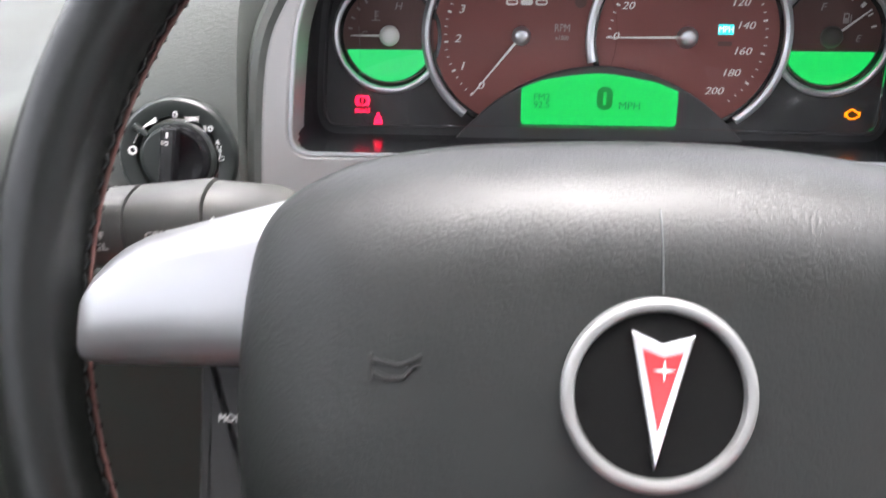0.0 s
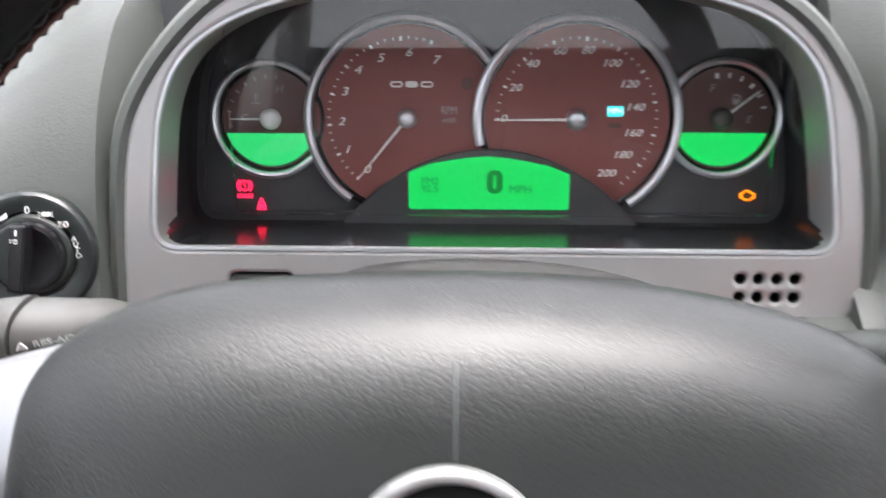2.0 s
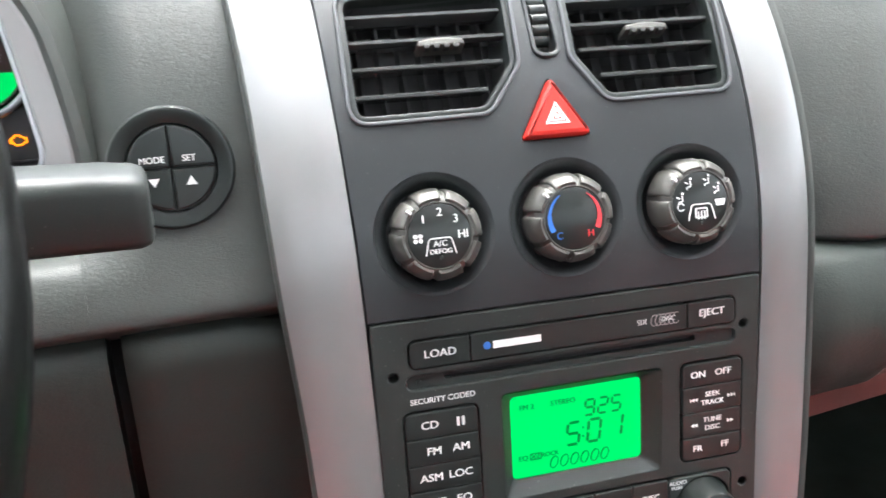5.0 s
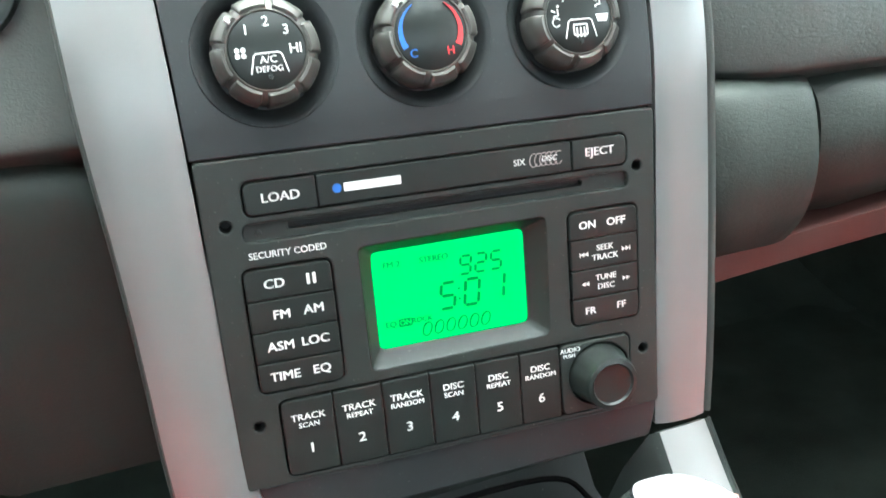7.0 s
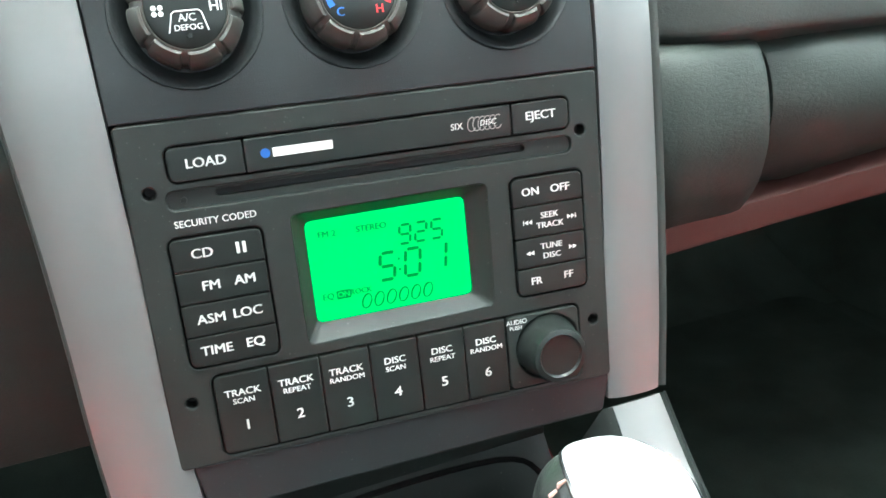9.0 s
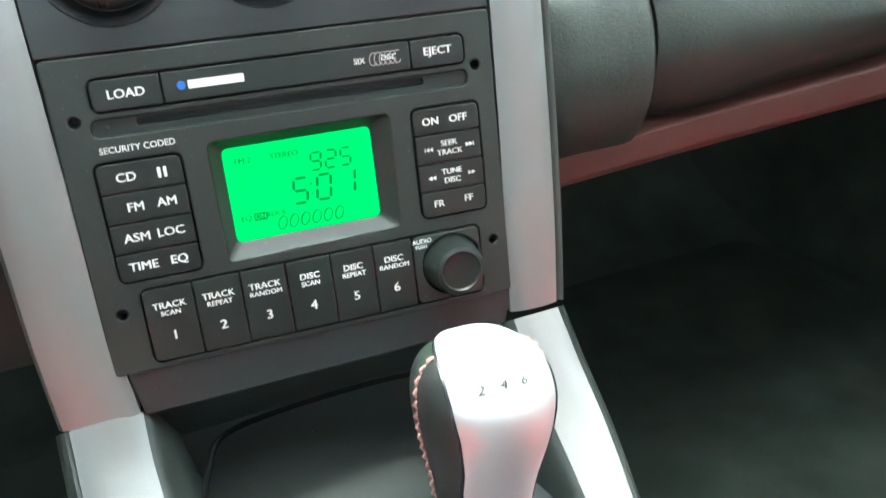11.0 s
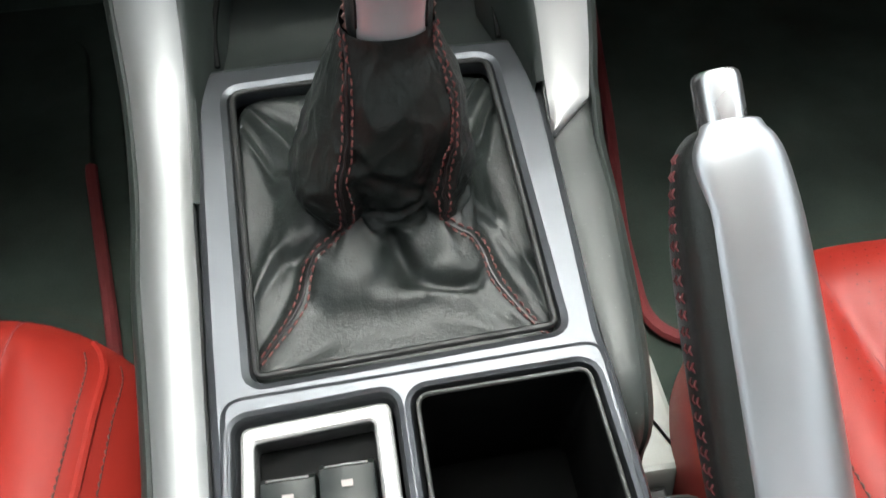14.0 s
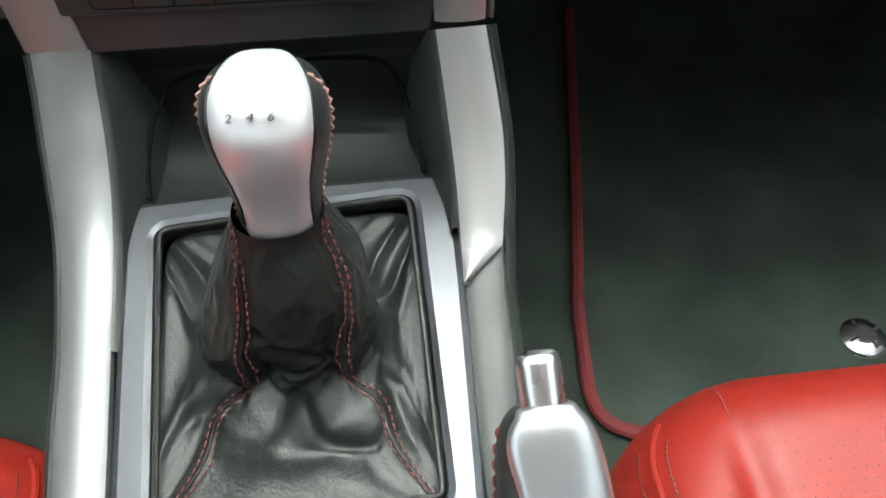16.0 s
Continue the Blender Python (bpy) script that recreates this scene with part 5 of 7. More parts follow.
hazard = thing("hazard_button", M_ST @ on_face(-0.0024, 0.1482, 0.0), "red triangular hazard warning button", "button")
part("cap", plate(rpoly([(-0.0160, -0.0088), (0.0160, -0.0088), (0.0, 0.0178)], 0.0016, 4), -0.006, 0.0042, bev=0.0022), REDBUTTON, hazard)
for r0, r1 in ((0.0066, 0.0052), (0.0040, 0.0027)):
    part("triangle_symbol", plate(ring_pts(0, -0.0005, r0, 3, 90, 450), 0.0040, 0.0044, [ring_pts(0, -0.0005, r1, 3, 90, 450)], bev=0), PRINT, hazard)
part("triangle_symbol", plate(ring_pts(0, -0.0005, 0.0014, 3, 90, 450), 0.0040, 0.0044, bev=0), PRINT, hazard)


def knob(pose_m, label):
    k = thing("climate_knob", pose_m @ Matrix.Translation((0, -0.0010, 0)) @ Matrix.Scale(0.91, 4), label, "knob", "climate knobs")
    part("grip_ring", lathe([(0.0190, -0.010), (0.0205, -0.0060), (0.0206, 0.0020), (0.0194, 0.0070), (0.0170, 0.0094), (0.0154, 0.0101), (0.0148, 0.0092)], 72), GUN, k, "gunmetal ring with finger notches")
    part("face", lathe([(0.0152, 0.0040), (0.0150, 0.0094), (0.0142, 0.0100), (0, 0.0102)], 48), BUTTON, k)
    lug = bmesh.new()
    secs = []
    for a, d in ((-19.0, 0.0010), (-17.6, 0.0002), (-15.5, 0.0), (-8, 0.0), (0, 0.0), (8, 0.0), (15.5, 0.0), (17.6, 0.0002), (19.0, 0.0010)):
        t = radians(a)
        secs.append([((r - d) * math.cos(t), (r - d) * math.sin(t), n - 0.6 * d) for r, n in ((0.0160, 0.0092), (0.0163, 0.0101), (0.0174, 0.0105), (0.0198, 0.0086), (0.0212, 0.0062), (0.0218, 0.0024), (0.0216, -0.0050), (0.0196, -0.0052))])
    loft(secs, bm=lug)
    first = part("grip_lug", lug, GUN, k, sharp=50)
    first.matrix_basis = Matrix.Rotation(radians(12), 4, 'Z')
    for i in range(1, 8):
        twin = new("grip_lug", first.data)
        twin.parent = k
        twin.matrix_basis = Matrix.Rotation(radians(12 + 45 * i), 4, 'Z')
    part("pointer", box(-0.0007, 0.0168, 0.0090, 0.0007, 0.0194, 0.0112, 0.0003), PRINT, k, m=Matrix.Rotation(radians(48), 4, 'Z'))
    return k


def trapezoid(k):
    t = [(-0.0072, -0.0088), (-0.0054, -0.0018), (-0.0044, -0.0010), (0.0044, -0.0010), (0.0054, -0.0018), (0.0072, -0.0088)]
    b = bmesh.new()
    tube([Vector((a, c, 0.0104)) for a, c in t], 0.00030, 5, bm=b)
    part("outlined_button", b, PRINT, k)
    part("indicator", lathe([(0.0010, 0.0100), (0.0009, 0.0108), (0, 0.0109)], 12), BUTTON, k, m=shift(0, -0.0102))


k1 = knob(M_ST @ on_face(*KN[0], 0.0), "round gunmetal fan speed knob with white figures")
for s, a, sz in (("1", 131, 0.0054), ("2", 86, 0.0054), ("3", 42, 0.0054), ("HI", 0, 0.0054)):
    lettering(s, 0.0110 * math.cos(radians(a)), 0.0110 * math.sin(radians(a)) - 0.0002, 0.0102, sz, PRINT, k1)
for i in range(4):
    part("fan_symbol", lathe([(0.0010, 0.0100), (0.0010, 0.0104), (0, 0.0104)], 10), PRINT, k1, m=shift(-0.0103 + 0.0012 * (1 if i % 2 else -1), -0.0004 + 0.0011 * (1 if i > 1 else -1)))
trapezoid(k1)
lettering("A/C", 0, -0.0036, 0.0102, 0.0040, PRINT, k1)
lettering("DEFOG", 0, -0.0072, 0.0102, 0.0031, PRINT, k1, wide=1.05)
k2 = knob(M_ST @ on_face(*KN[1], 0.0), "round gunmetal heat knob with blue and red scales")
for a0, a1, mat in ((120, 206, BLUEPRINT), (-26, 60, REDPRINT)):
    pts = ring_pts(0, 0, 0.0136, 20, a0, a1) + ring_pts(0, 0, 0.0116, 20, a0, a1)[::-1]
    if mat is BLUEPRINT:
        pts = [(0.0136 * math.cos(radians(a)), 0.0136 * math.sin(radians(a))) for a in np.linspace(a0, a1, 20)] + [((0.0132 - 0.0022 * (a - a0) / (a1 - a0)) * math.cos(radians(a)), (0.0132 - 0.0022 * (a - a0) / (a1 - a0)) * math.sin(radians(a))) for a in np.linspace(a1, a0, 20)]
    else:
        pts = [(0.0136 * math.cos(radians(a)), 0.0136 * math.sin(radians(a))) for a in np.linspace(a0, a1, 20)] + [((0.0110 + 0.0022 * (a - a0) / (a1 - a0)) * math.cos(radians(a)), (0.0110 + 0.0022 * (a - a0) / (a1 - a0)) * math.sin(radians(a))) for a in np.linspace(a1, a0, 20)]
    part("scale_arc", plate(pts, 0.0100, 0.0104, bev=0), mat, k2)
lettering("C", -0.0082, -0.0078, 0.0102, 0.0048, BLUEPRINT, k2)
lettering("H", 0.0076, -0.0078, 0.0102, 0.0048, REDPRINT, k2)
k3 = knob(M_ST @ on_face(*KN[2], 0.0), "round gunmetal air direction knob with white symbols")
for a in (168, 122, 68, 32):
    p = Vector((0.0108 * math.cos(radians(a)), 0.0108 * math.sin(radians(a))))
    sb = bmesh.new()
    for ln in ([(0.0006, 0.0016), (0.0008, -0.0010), (-0.0012, -0.0014)], [(-0.0022, 0.0012), (-0.0006, 0.0004)], [(-0.0012, -0.0014), (-0.0014, -0.0024)]):
        tube([Vector((p.x + x, p.y + y, 0.0103)) for x, y in ln], 0.00038, 5, bm=sb)
    plate(ring_pts(p.x + 0.0009, p.y + 0.0027, 0.0006, 10), 0.0101, 0.0105, bev=0, bm=sb)
    part("seated_figure_symbol", sb, PRINT, k3)
sb = bmesh.new()
tube([Vector((-0.0108 + 0.0018 * math.cos(a), -0.0016 + 0.0018 * math.sin(a), 0.0103)) for a in np.linspace(0.5, 5.6, 14)], 0.0003, 5, bm=sb)
part("recirculation_symbol", sb, PRINT, k3)
part("screen_symbol", plate(rpoly([(0.0085, -0.0026), (0.0125, -0.0026), (0.0135, 0.0006), (0.0075, 0.0006)], 0.0005), 0.0100, 0.0104, bev=0), PRINT, k3)
trapezoid(k3)
part("rear_screen_symbol", plate(rrect(-0.0034, -0.0078, 0.0034, -0.0028, 0.0008), 0.0100, 0.0104, [rrect(-0.0028, -0.0072, 0.0028, -0.0034, 0.0005)], bev=0), PRINT, k3)
for i in range(3):
    bar(-0.0020 + 0.0017 * i, -0.0086, -0.0014 + 0.0017 * i, -0.0042, 0.0103, PRINT, k3, "rear_screen_symbol")


# silver uprights either side of the stack
def ribbon(rows, crown_h=0.005, thick=0.006, k=9, cross=None):
    """A softly domed strip; rows of (left point, right point, normal)."""
    secs = []
    for a, b, n in rows:
        a, b, n = Vector(a), Vector(b), Vector(n).normalized()
        up = [a.lerp(b, t) + n * (crown_h * (1 - abs(2 * t - 1) ** 2.6)) for t in np.linspace(0, 1, k)]
        secs.append([a - n * thick] + up + [b - n * thick])
    return loft(secs)


def stack_rows(data):
    rows = []
    for s, u0, u1, h in data:
        th = max(0.0, (s - S0) / BR)
        rows.append((bend((u0, s, h)), bend((u1, s, h)), (0, math.sin(th), math.cos(th))))
    return rows


up_l = thing("stack_side_trim", M_ST, "satin silver upright trim strip beside the centre stack", "trim", "silver stack trims")
dl = [tuple(p) for p in smooth_path([(0.300, -0.1440, -0.1080, -0.0005), (0.265, -0.1415, -0.1060, -0.0005), (0.245, -0.1392, -0.1046, -0.0005), (0.215, -0.1365, -0.1022, -0.0005), (0.1735, -0.1330, -0.0997, -0.0005), (0.12, -0.1303, -0.0972, -0.0005), (0.08, -0.1285, -0.0958, -0.0005), (0.03, -0.1250, -0.0945, -0.0005), (-0.01, -0.1232, -0.0930, -0.0005), (-0.05, -0.1220, -0.0905, -0.0005), (-0.0885, -0.1195, -0.0872, -0.0005)], 4)]
part("strip", ribbon(stack_rows(dl), 0.0024), SILVER, up_l)
up_r = thing("stack_side_trim", M_ST, "satin silver upright trim strip beside the centre stack", "trim", "silver stack trims")
dr = [tuple(p) for p in smooth_path([(0.300, 0.0880, 0.1100, -0.0005), (0.265, 0.0915, 0.1120, -0.0005), (0.244, 0.0928, 0.1135, -0.0005), (0.21, 0.0930, 0.1165, -0.0005), (0.176, 0.0940, 0.1182, -0.0005), (0.12, 0.0955, 0.1200, -0.0005), (0.08, 0.0958, 0.1206, -0.0005), (0.016, 0.0952, 0.1212, -0.0005), (-0.04, 0.0935, 0.1205, -0.0005), (-0.0815, 0.0930, 0.1186, -0.0005)], 4)]
part("strip", ribbon(stack_rows(dr), 0.0022), SILVER, up_r)
# dark soft edging outside the strips
for nm, data, sg in (("l", dl, -1), ("r", dr, 1)):
    rows = []
    for s, u0, u1, h in data:
        e = u0 if sg < 0 else u1
        a, b = (e - 0.0022, e) if sg < 0 else (e, e + 0.0042)
        th = max(0.0, (s - S0) / BR)
        rows.append((bend((a, s, -0.004)), bend((b, s, -0.001)), (0, math.sin(th), math.cos(th))))
    part("soft_edge", ribbon(rows, 0.001, 0.03, 5), VINYL, up_l if sg < 0 else up_r, "grained black edging")

# ---------------------------------------------------------------- car radio
radio = thing("car_radio", M_ST, "black car radio with six disc changer and green display", "radio")
DISP_OUT = rpoly([(-0.0368, -0.0272), (0.0415, -0.0258), (0.0425, 0.0262), (-0.0368, 0.0255)], 0.003, 4)
GROUPS = [(-0.0782, 0.0436, 0.0809, 0.0572), (-0.0828, -0.0281, -0.0480, 0.0238), (0.0524, -0.0252, 0.0852, 0.0266), (-0.0764, -0.0664, 0.0800, -0.0320)]
screws = [(-0.0855, 0.0412), (0.0855, 0.0425), (-0.0848, -0.0415), (0.0867, -0.0412)]
part("faceplate", plate(rrect(-0.0940, -0.0690, 0.0940, 0.0662, 0.002), -0.010, 0.0008, [DISP_OUT] + [rrect(*g, 0.0036, 5) for g in GROUPS] + [rrect(-0.0797, 0.0340, 0.0810, 0.0408, 0.0026)] + [ring_pts(a, b, 0.0022, 14) for a, b in screws], bev=0.0008), PLASTIC, radio)
for a, b in screws:
    part("release_hole", lathe([(0.0022, 0.0), (0.0019, -0.006), (0, -0.006)], 14), DEEP, radio, m=shift(a, b))
part("backing", plate(rrect(-0.0935, -0.068, 0.0935, 0.066, 0.002), -0.014, -0.0095, bev=0), DEEP, radio)
part("slot_tray", plate(rrect(-0.0800, 0.0337, 0.0813, 0.0411, 0.0026), -0.006, -0.0012, [rrect(-0.0625, 0.0368, 0.0610, 0.0396, 0.0012)], bev=0.0003), PLASTIC, radio)
part("disc_flap", plate(rrect(-0.0635, 0.0365, 0.0615, 0.0400, 0.001), -0.008, -0.0050, bev=0.0003), DEEP, radio)
part("tray_pip", lathe([(0.0012, -0.001), (0.0011, -0.0006), (0, -0.0004)], 12), BUTTON, radio, m=shift(-0.0740, 0.0372))


def radio_button(u0, v0, u1, v1, texts=(), n=0.0016, name="button"):
    rad = []
    for u, v in ((u0, v1), (u0, v0), (u1, v0), (u1, v1)):
        outer_corner = any(abs(u - a) < 0.0026 and abs(v - c) < 0.0026 for g in GROUPS for a in (g[0], g[2]) for c in (g[1], g[3]))
        rad.append(0.0030 if outer_corner or name == "preset_corner" else 0.0009)
    b = part("button" if name == "preset_corner" else name, plate(rpoly([(u0, v1), (u0, v0), (u1, v0), (u1, v1)], rad, 4), -0.006, n, bev=0.0006), BUTTON, radio)
    for s, a, c, sz in texts:
        lettering(s, a, c, n, sz * 0.93, PRINT, b, wide=1.08, bold=0.05)
    return b


radio_button(-0.0776, 0.0442, -0.0504, 0.0566, [("LOAD", -0.0640, 0.0503, 0.0054)])
mid = radio_button(-0.0500, 0.0442, 0.0552, 0.0566, name="name_bar")
bar(-0.0398, 0.0488, -0.0172, 0.0522, 0.0016, PRINT, mid, "maker_name_bar")
part("maker_dot", lathe([(0.0018, 0.0010), (0.0018, 0.0018), (0, 0.0018)], 16), BLUEPRINT, mid, m=shift(-0.0425, 0.0505))
lettering("SIX", 0.0322, 0.0505, 0.0016, 0.0036, PRINT, mid)
for i in range(6):
    sb = bmesh.new()
    tube([Vector((0.0385 + 0.0022 * i + 0.0018 * math.cos(a), 0.0507 + 0.0027 * math.sin(a) + 0.0004 * math.cos(a), 0.0017)) for a in np.linspace(0.9, 5.6, 12)], 0.00022, 5, bm=sb)
    part("disc_mark", sb, GREYPRINT, mid)
lettering("DISC", 0.0452, 0.0508, 0.0017, 0.0032, PRINT, mid, lean=0.2)
radio_button(0.0557, 0.0442, 0.0803, 0.0566, [("EJECT", 0.0680, 0.0509, 0.0052)])
lettering("SECURITY CODED", -0.0640, 0.0285, 0.0008, 0.0037, PRINT, radio, wide=0.98)
rows = [0.0232, 0.0106, -0.0023, -0.0152, -0.0275]
for i, (a, b) in enumerate((("CD", ""), ("FM", "AM"), ("ASM", "LOC"), ("TIME", "EQ"))):
    y = (rows[i] + rows[i + 1]) / 2
    bt = radio_button(-0.0822, rows[i + 1] + 0.00012, -0.0486, rows[i] - 0.00012, [(a, -0.0710 - (0.002 if len(a) > 2 else 0) + (0.0012 if i else 0), y, 0.0056)] + ([(b, -0.0572 + (-0.001 if len(b) > 2 else 0), y + 0.0002, 0.0056)] if b else []))
    if not b:
        for d in (-0.0014, 0.0010):
            bar(-0.0572 + d, y - 0.0022, -0.0572 + d + 0.0013, y + 0.0022, 0.0016, PRINT, bt, "pause_symbol")
rows = [0.0260, 0.0140, 0.0004, -0.0126, -0.0246]
labels = ((("ON", 0.0612, 0, 0.0050), ("OFF", 0.0745, 0, 0.0050)), (("SEEK", 0.0690, 0.0021, 0.0038), ("TRACK", 0.0690, -0.0021, 0.0038)), (("TUNE", 0.0690, 0.0021, 0.0038), ("DISC", 0.0690, -0.0021, 0.0038)), (("FR", 0.0612, 0, 0.0048), ("FF", 0.0760, 0.0004, 0.0048)))
for i in range(4):
    y = (rows[i] + rows[i + 1]) / 2
    bt = radio_button(0.0530, rows[i + 1] + 0.00012, 0.0846, rows[i] - 0.00012, [(s, a, y + d, sz) for s, a, d, sz in labels[i]])
    if i in (1, 2):
        for sgn in (-1, 1):
            for j in range(2):
                x = 0.0690 + sgn * (0.0088 + 0.0018 * j)
                part("arrow_symbol", plate([(x - sgn * 0.0008, y - 0.0010), (x - sgn * 0.0008, y + 0.0010), (x + sgn * 0.0009, y)], 0.0014, 0.0018, bev=0), PRINT, bt)
            if i == 1:
                bar(min(0.0690 + sgn * 0.0116, 0.0690 + sgn * 0.0120), y - 0.001, max(0.0690 + sgn * 0.0116, 0.0690 + sgn * 0.0120), y + 0.001, 0.0016, PRINT, bt, "arrow_symbol")
# display in its sloping well
well = bmesh.new()
disp_in = rpoly([(-0.0320, -0.0208), (0.0342, -0.0205), (0.0342, 0.0216), (-0.0318, 0.0213)], 0.003, 4)
loft([[(p[0], p[1], 0.0008) for p in DISP_OUT], [(p[0] * 0.985, p[1] * 0.98, 0.0002) for p in DISP_OUT], [(p[0], p[1], -0.0042) for p in disp_in], [(p[0], p[1], -0.0060) for p in disp_in]], caps=False, bm=well)
part("display_well", well, PLASTIC, radio, "sloping display surround", sharp=20)
disp = part("display", plate(inset(disp_in if area2(disp_in) > 0 else disp_in[::-1], -0.0004), -0.0066, -0.0050, bev=0), RADIOLCD, radio, "backlit green display")
lettering("FM 2", -0.0235, 0.0148, -0.0048, 0.0036, RADIOINK, disp, bold=0.07)
lettering("STEREO", -0.0055, 0.0148, -0.0048, 0.0036, RADIOINK, disp, bold=0.07)


def seven(u, v, h, w, on, mat, lean=0.12, t=0.0011):
    """Seven-segment figure; on names the lit segments."""
    seg = {"a": ((0, h), (w, h)), "b": ((w, h), (w, h / 2)), "c": ((w, h / 2), (w, 0)), "d": ((0, 0), (w, 0)), "e": ((0, 0), (0, h / 2)), "f": ((0, h / 2), (0, h)), "g": ((0, h / 2), (w, h / 2))}
    bm = bmesh.new()
    for c in on:
        (x0, y0), (x1, y1) = seg[c]
        a, b = Vector((x0 + lean * y0, y0)), Vector((x1 + lean * y1, y1))
        d = (b - a).normalized()
        q = Vector((-d.y, d.x)) * t / 2
        a, b = a + d * t * 0.35, b - d * t * 0.35
        plate([tuple(a - q + d * t * 0.3), tuple(b - q - d * t * 0.3), tuple(b), tuple(b + q - d * t * 0.3), tuple(a + q + d * t * 0.3), tuple(a)], 0, 0.0002, bev=0, bm=bm)
    return part("display_figure", bm, mat, disp, m=shift(u, v, -0.0050))


SEG = {"9": "abcdfg", "2": "abdeg", "5": "acdfg", "0": "abcdef", "1": "bc"}
for i, c in enumerate("925"):
    seven(0.0052 + 0.0068 * i, 0.0058, 0.0078, 0.0046, SEG[c], RADIOINK)
seven(-0.0045, -0.0080, 0.0112, 0.0062, SEG["5"], RADIOINK, t=0.0014)
seven(0.0062, -0.0080, 0.0112, 0.0062, SEG["0"], RADIOINK, t=0.0014)
seven(0.0175, -0.0074, 0.0112, 0.0062, SEG["1"], RADIOINK, t=0.0014)
for d in (-0.0045, 0.0000):
    bar(0.0038, d - 0.0006, 0.0048, d + 0.0004, -0.0050, RADIOINK, disp, "display_colon")
lettering("EQ", -0.0262, -0.0108, -0.0048, 0.0036, RADIOINK, disp, bold=0.07)
onb = bar(-0.0228, -0.0126, -0.0170, -0.0090, -0.0050, RADIOINK, disp, "display_field")
lettering("ON", -0.0199, -0.0108, -0.0048, 0.0032, RADIOLCD, disp)
lettering("ROCK", -0.0128, -0.0106, -0.0048, 0.0032, RADIOINK, disp, bold=0.07)
for i in range(6):
    sb = bmesh.new()
    tube([Vector((-0.0108 + 0.0052 * i + 0.0019 * math.cos(a) + 0.0007 * math.sin(a), -0.0154 + 0.0030 * math.sin(a), -0.0049)) for a in np.linspace(0, 2 * math.pi, 13)[:-1]], 0.00035, 4, closed=True, bm=sb)
    part("display_figure", sb, RADIOINK, disp)
# preset row and volume knob
cols = [-0.0760, -0.0547, -0.0342, -0.0139, 0.0065, 0.0266, 0.0455]
for i, (a, b) in enumerate((("TRACK", "SCAN"), ("TRACK", "REPEAT"), ("TRACK", "RANDOM"), ("DISC", "SCAN"), ("DISC", "REPEAT"), ("DISC", "RANDOM"))):
    x = (cols[i] + cols[i + 1]) / 2
    radio_button(cols[i] + 0.0002, -0.0658, cols[i + 1] - 0.0002, -0.0326, [(a, x, -0.0406, 0.0043), (b, x, -0.0442, 0.0033), (str(i + 1), x, -0.0548, 0.0064)])
part("knob_pocket", plate(rrect(0.0459, -0.0658, 0.0794, -0.0326, 0.003), -0.006, 0.0016, [ring_pts(0.0645, -0.0490, 0.0148, 36)], bev=0.0007), PLASTIC, radio)
lettering("AUDIO", 0.0506, -0.0352, 0.0016, 0.0030, PRINT, radio)
lettering("PUSH", 0.0500, -0.0378, 0.0016, 0.0024, PRINT, radio)
part("volume_knob", lathe([(0.0142, -0.004), (0.0142, 0.0010), (0.0128, 0.0030), (0.0124, 0.0120), (0.0116, 0.0140), (0.0096, 0.0146), (0.0088, 0.0136), (0, 0.0130)], 48), BUTTON, radio, "round black volume knob", m=shift(0.0645, -0.0490))

# pocket under the radio
lower = thing("stack_lower_panel", M_ST, "black lower stack panel with a storage recess", "panel")
part("lip_panel", plate(rpoly([(-0.0890, -0.0690), (-0.0850, -0.0905), (0.0900, -0.0865), (0.0942, -0.0690)], 0.0015, 3), -0.010, -0.0006, bev=0.0008), CHARCOAL, lower)
for u0, u1 in ((-0.0835, 0.0885),):
    part("lower_edge", tube([Vector((u0, -0.0898, -0.0022)), Vector(((u0 + u1) / 2, -0.0880, -0.0022)), Vector((u1, -0.0862, -0.0022))], 0.0012, 8), PLASTIC, lower, "rounded lower edge")
# ---------------------------------------------------------------- centre console
console = thing("centre_console", M_CO, "satin graphite centre console with a gear lever opening", "console")
BOOT = rpoly([(-0.0684, 0.0915), (-0.0580, -0.0750), (0.0714, -0.0690), (0.0700, 0.0970)], [0.008, 0.006, 0.006, 0.010], 5)
SWP = rpoly([(-0.0650, -0.0930), (-0.0640, -0.1950), (-0.0010, -0.1950), (-0.0025, -0.0895)], 0.006, 5)
CUP = rpoly([(0.0058, -0.0905), (0.0075, -0.1950), (0.0830, -0.1950), (0.0790, -0.0885)], 0.007, 5)
ptop = [(-0.0690, -0.2100), (0.0905, -0.2100), (0.0900, -0.1400), (0.0896, -0.0880), (0.0882, -0.0720), (0.0905, -0.02), (0.0928, 0.0360), (0.0936, 0.075), (0.0915, 0.1095), (0.0, 0.1120), (-0.0815, 0.1095), (-0.0862, 0.0900), (-0.0840, 0.0350), (-0.0790, -0.05), (-0.0742, -0.1236)]
part("top_panel", plate(rpoly(ptop, [0.009, 0.009] + [0.01] * 6 + [0.009, 0.02, 0.009] + [0.02] * 4, 3), -0.012, 0.0, [BOOT, SWP, CUP], bev=0.0044), CONSOLE, console)
raised = rpoly([(-0.0715, -0.0815), (-0.0685, -0.2090), (0.0895, -0.2090), (0.0870, -0.0770)], 0.010, 5)
part("rear_frame", plate(raised, -0.004, 0.0028, [inset(SWP, -0.0010), inset(CUP, -0.0012)], bev=0.0028), CONSOLE, console)
lipb = bmesh.new()
tube([Vector((p[0], p[1], -0.0006)) for p in inset(BOOT, 0.0018)], 0.0016, 8, closed=True, bm=lipb)
part("opening_lip", lipb, DEEP, console)
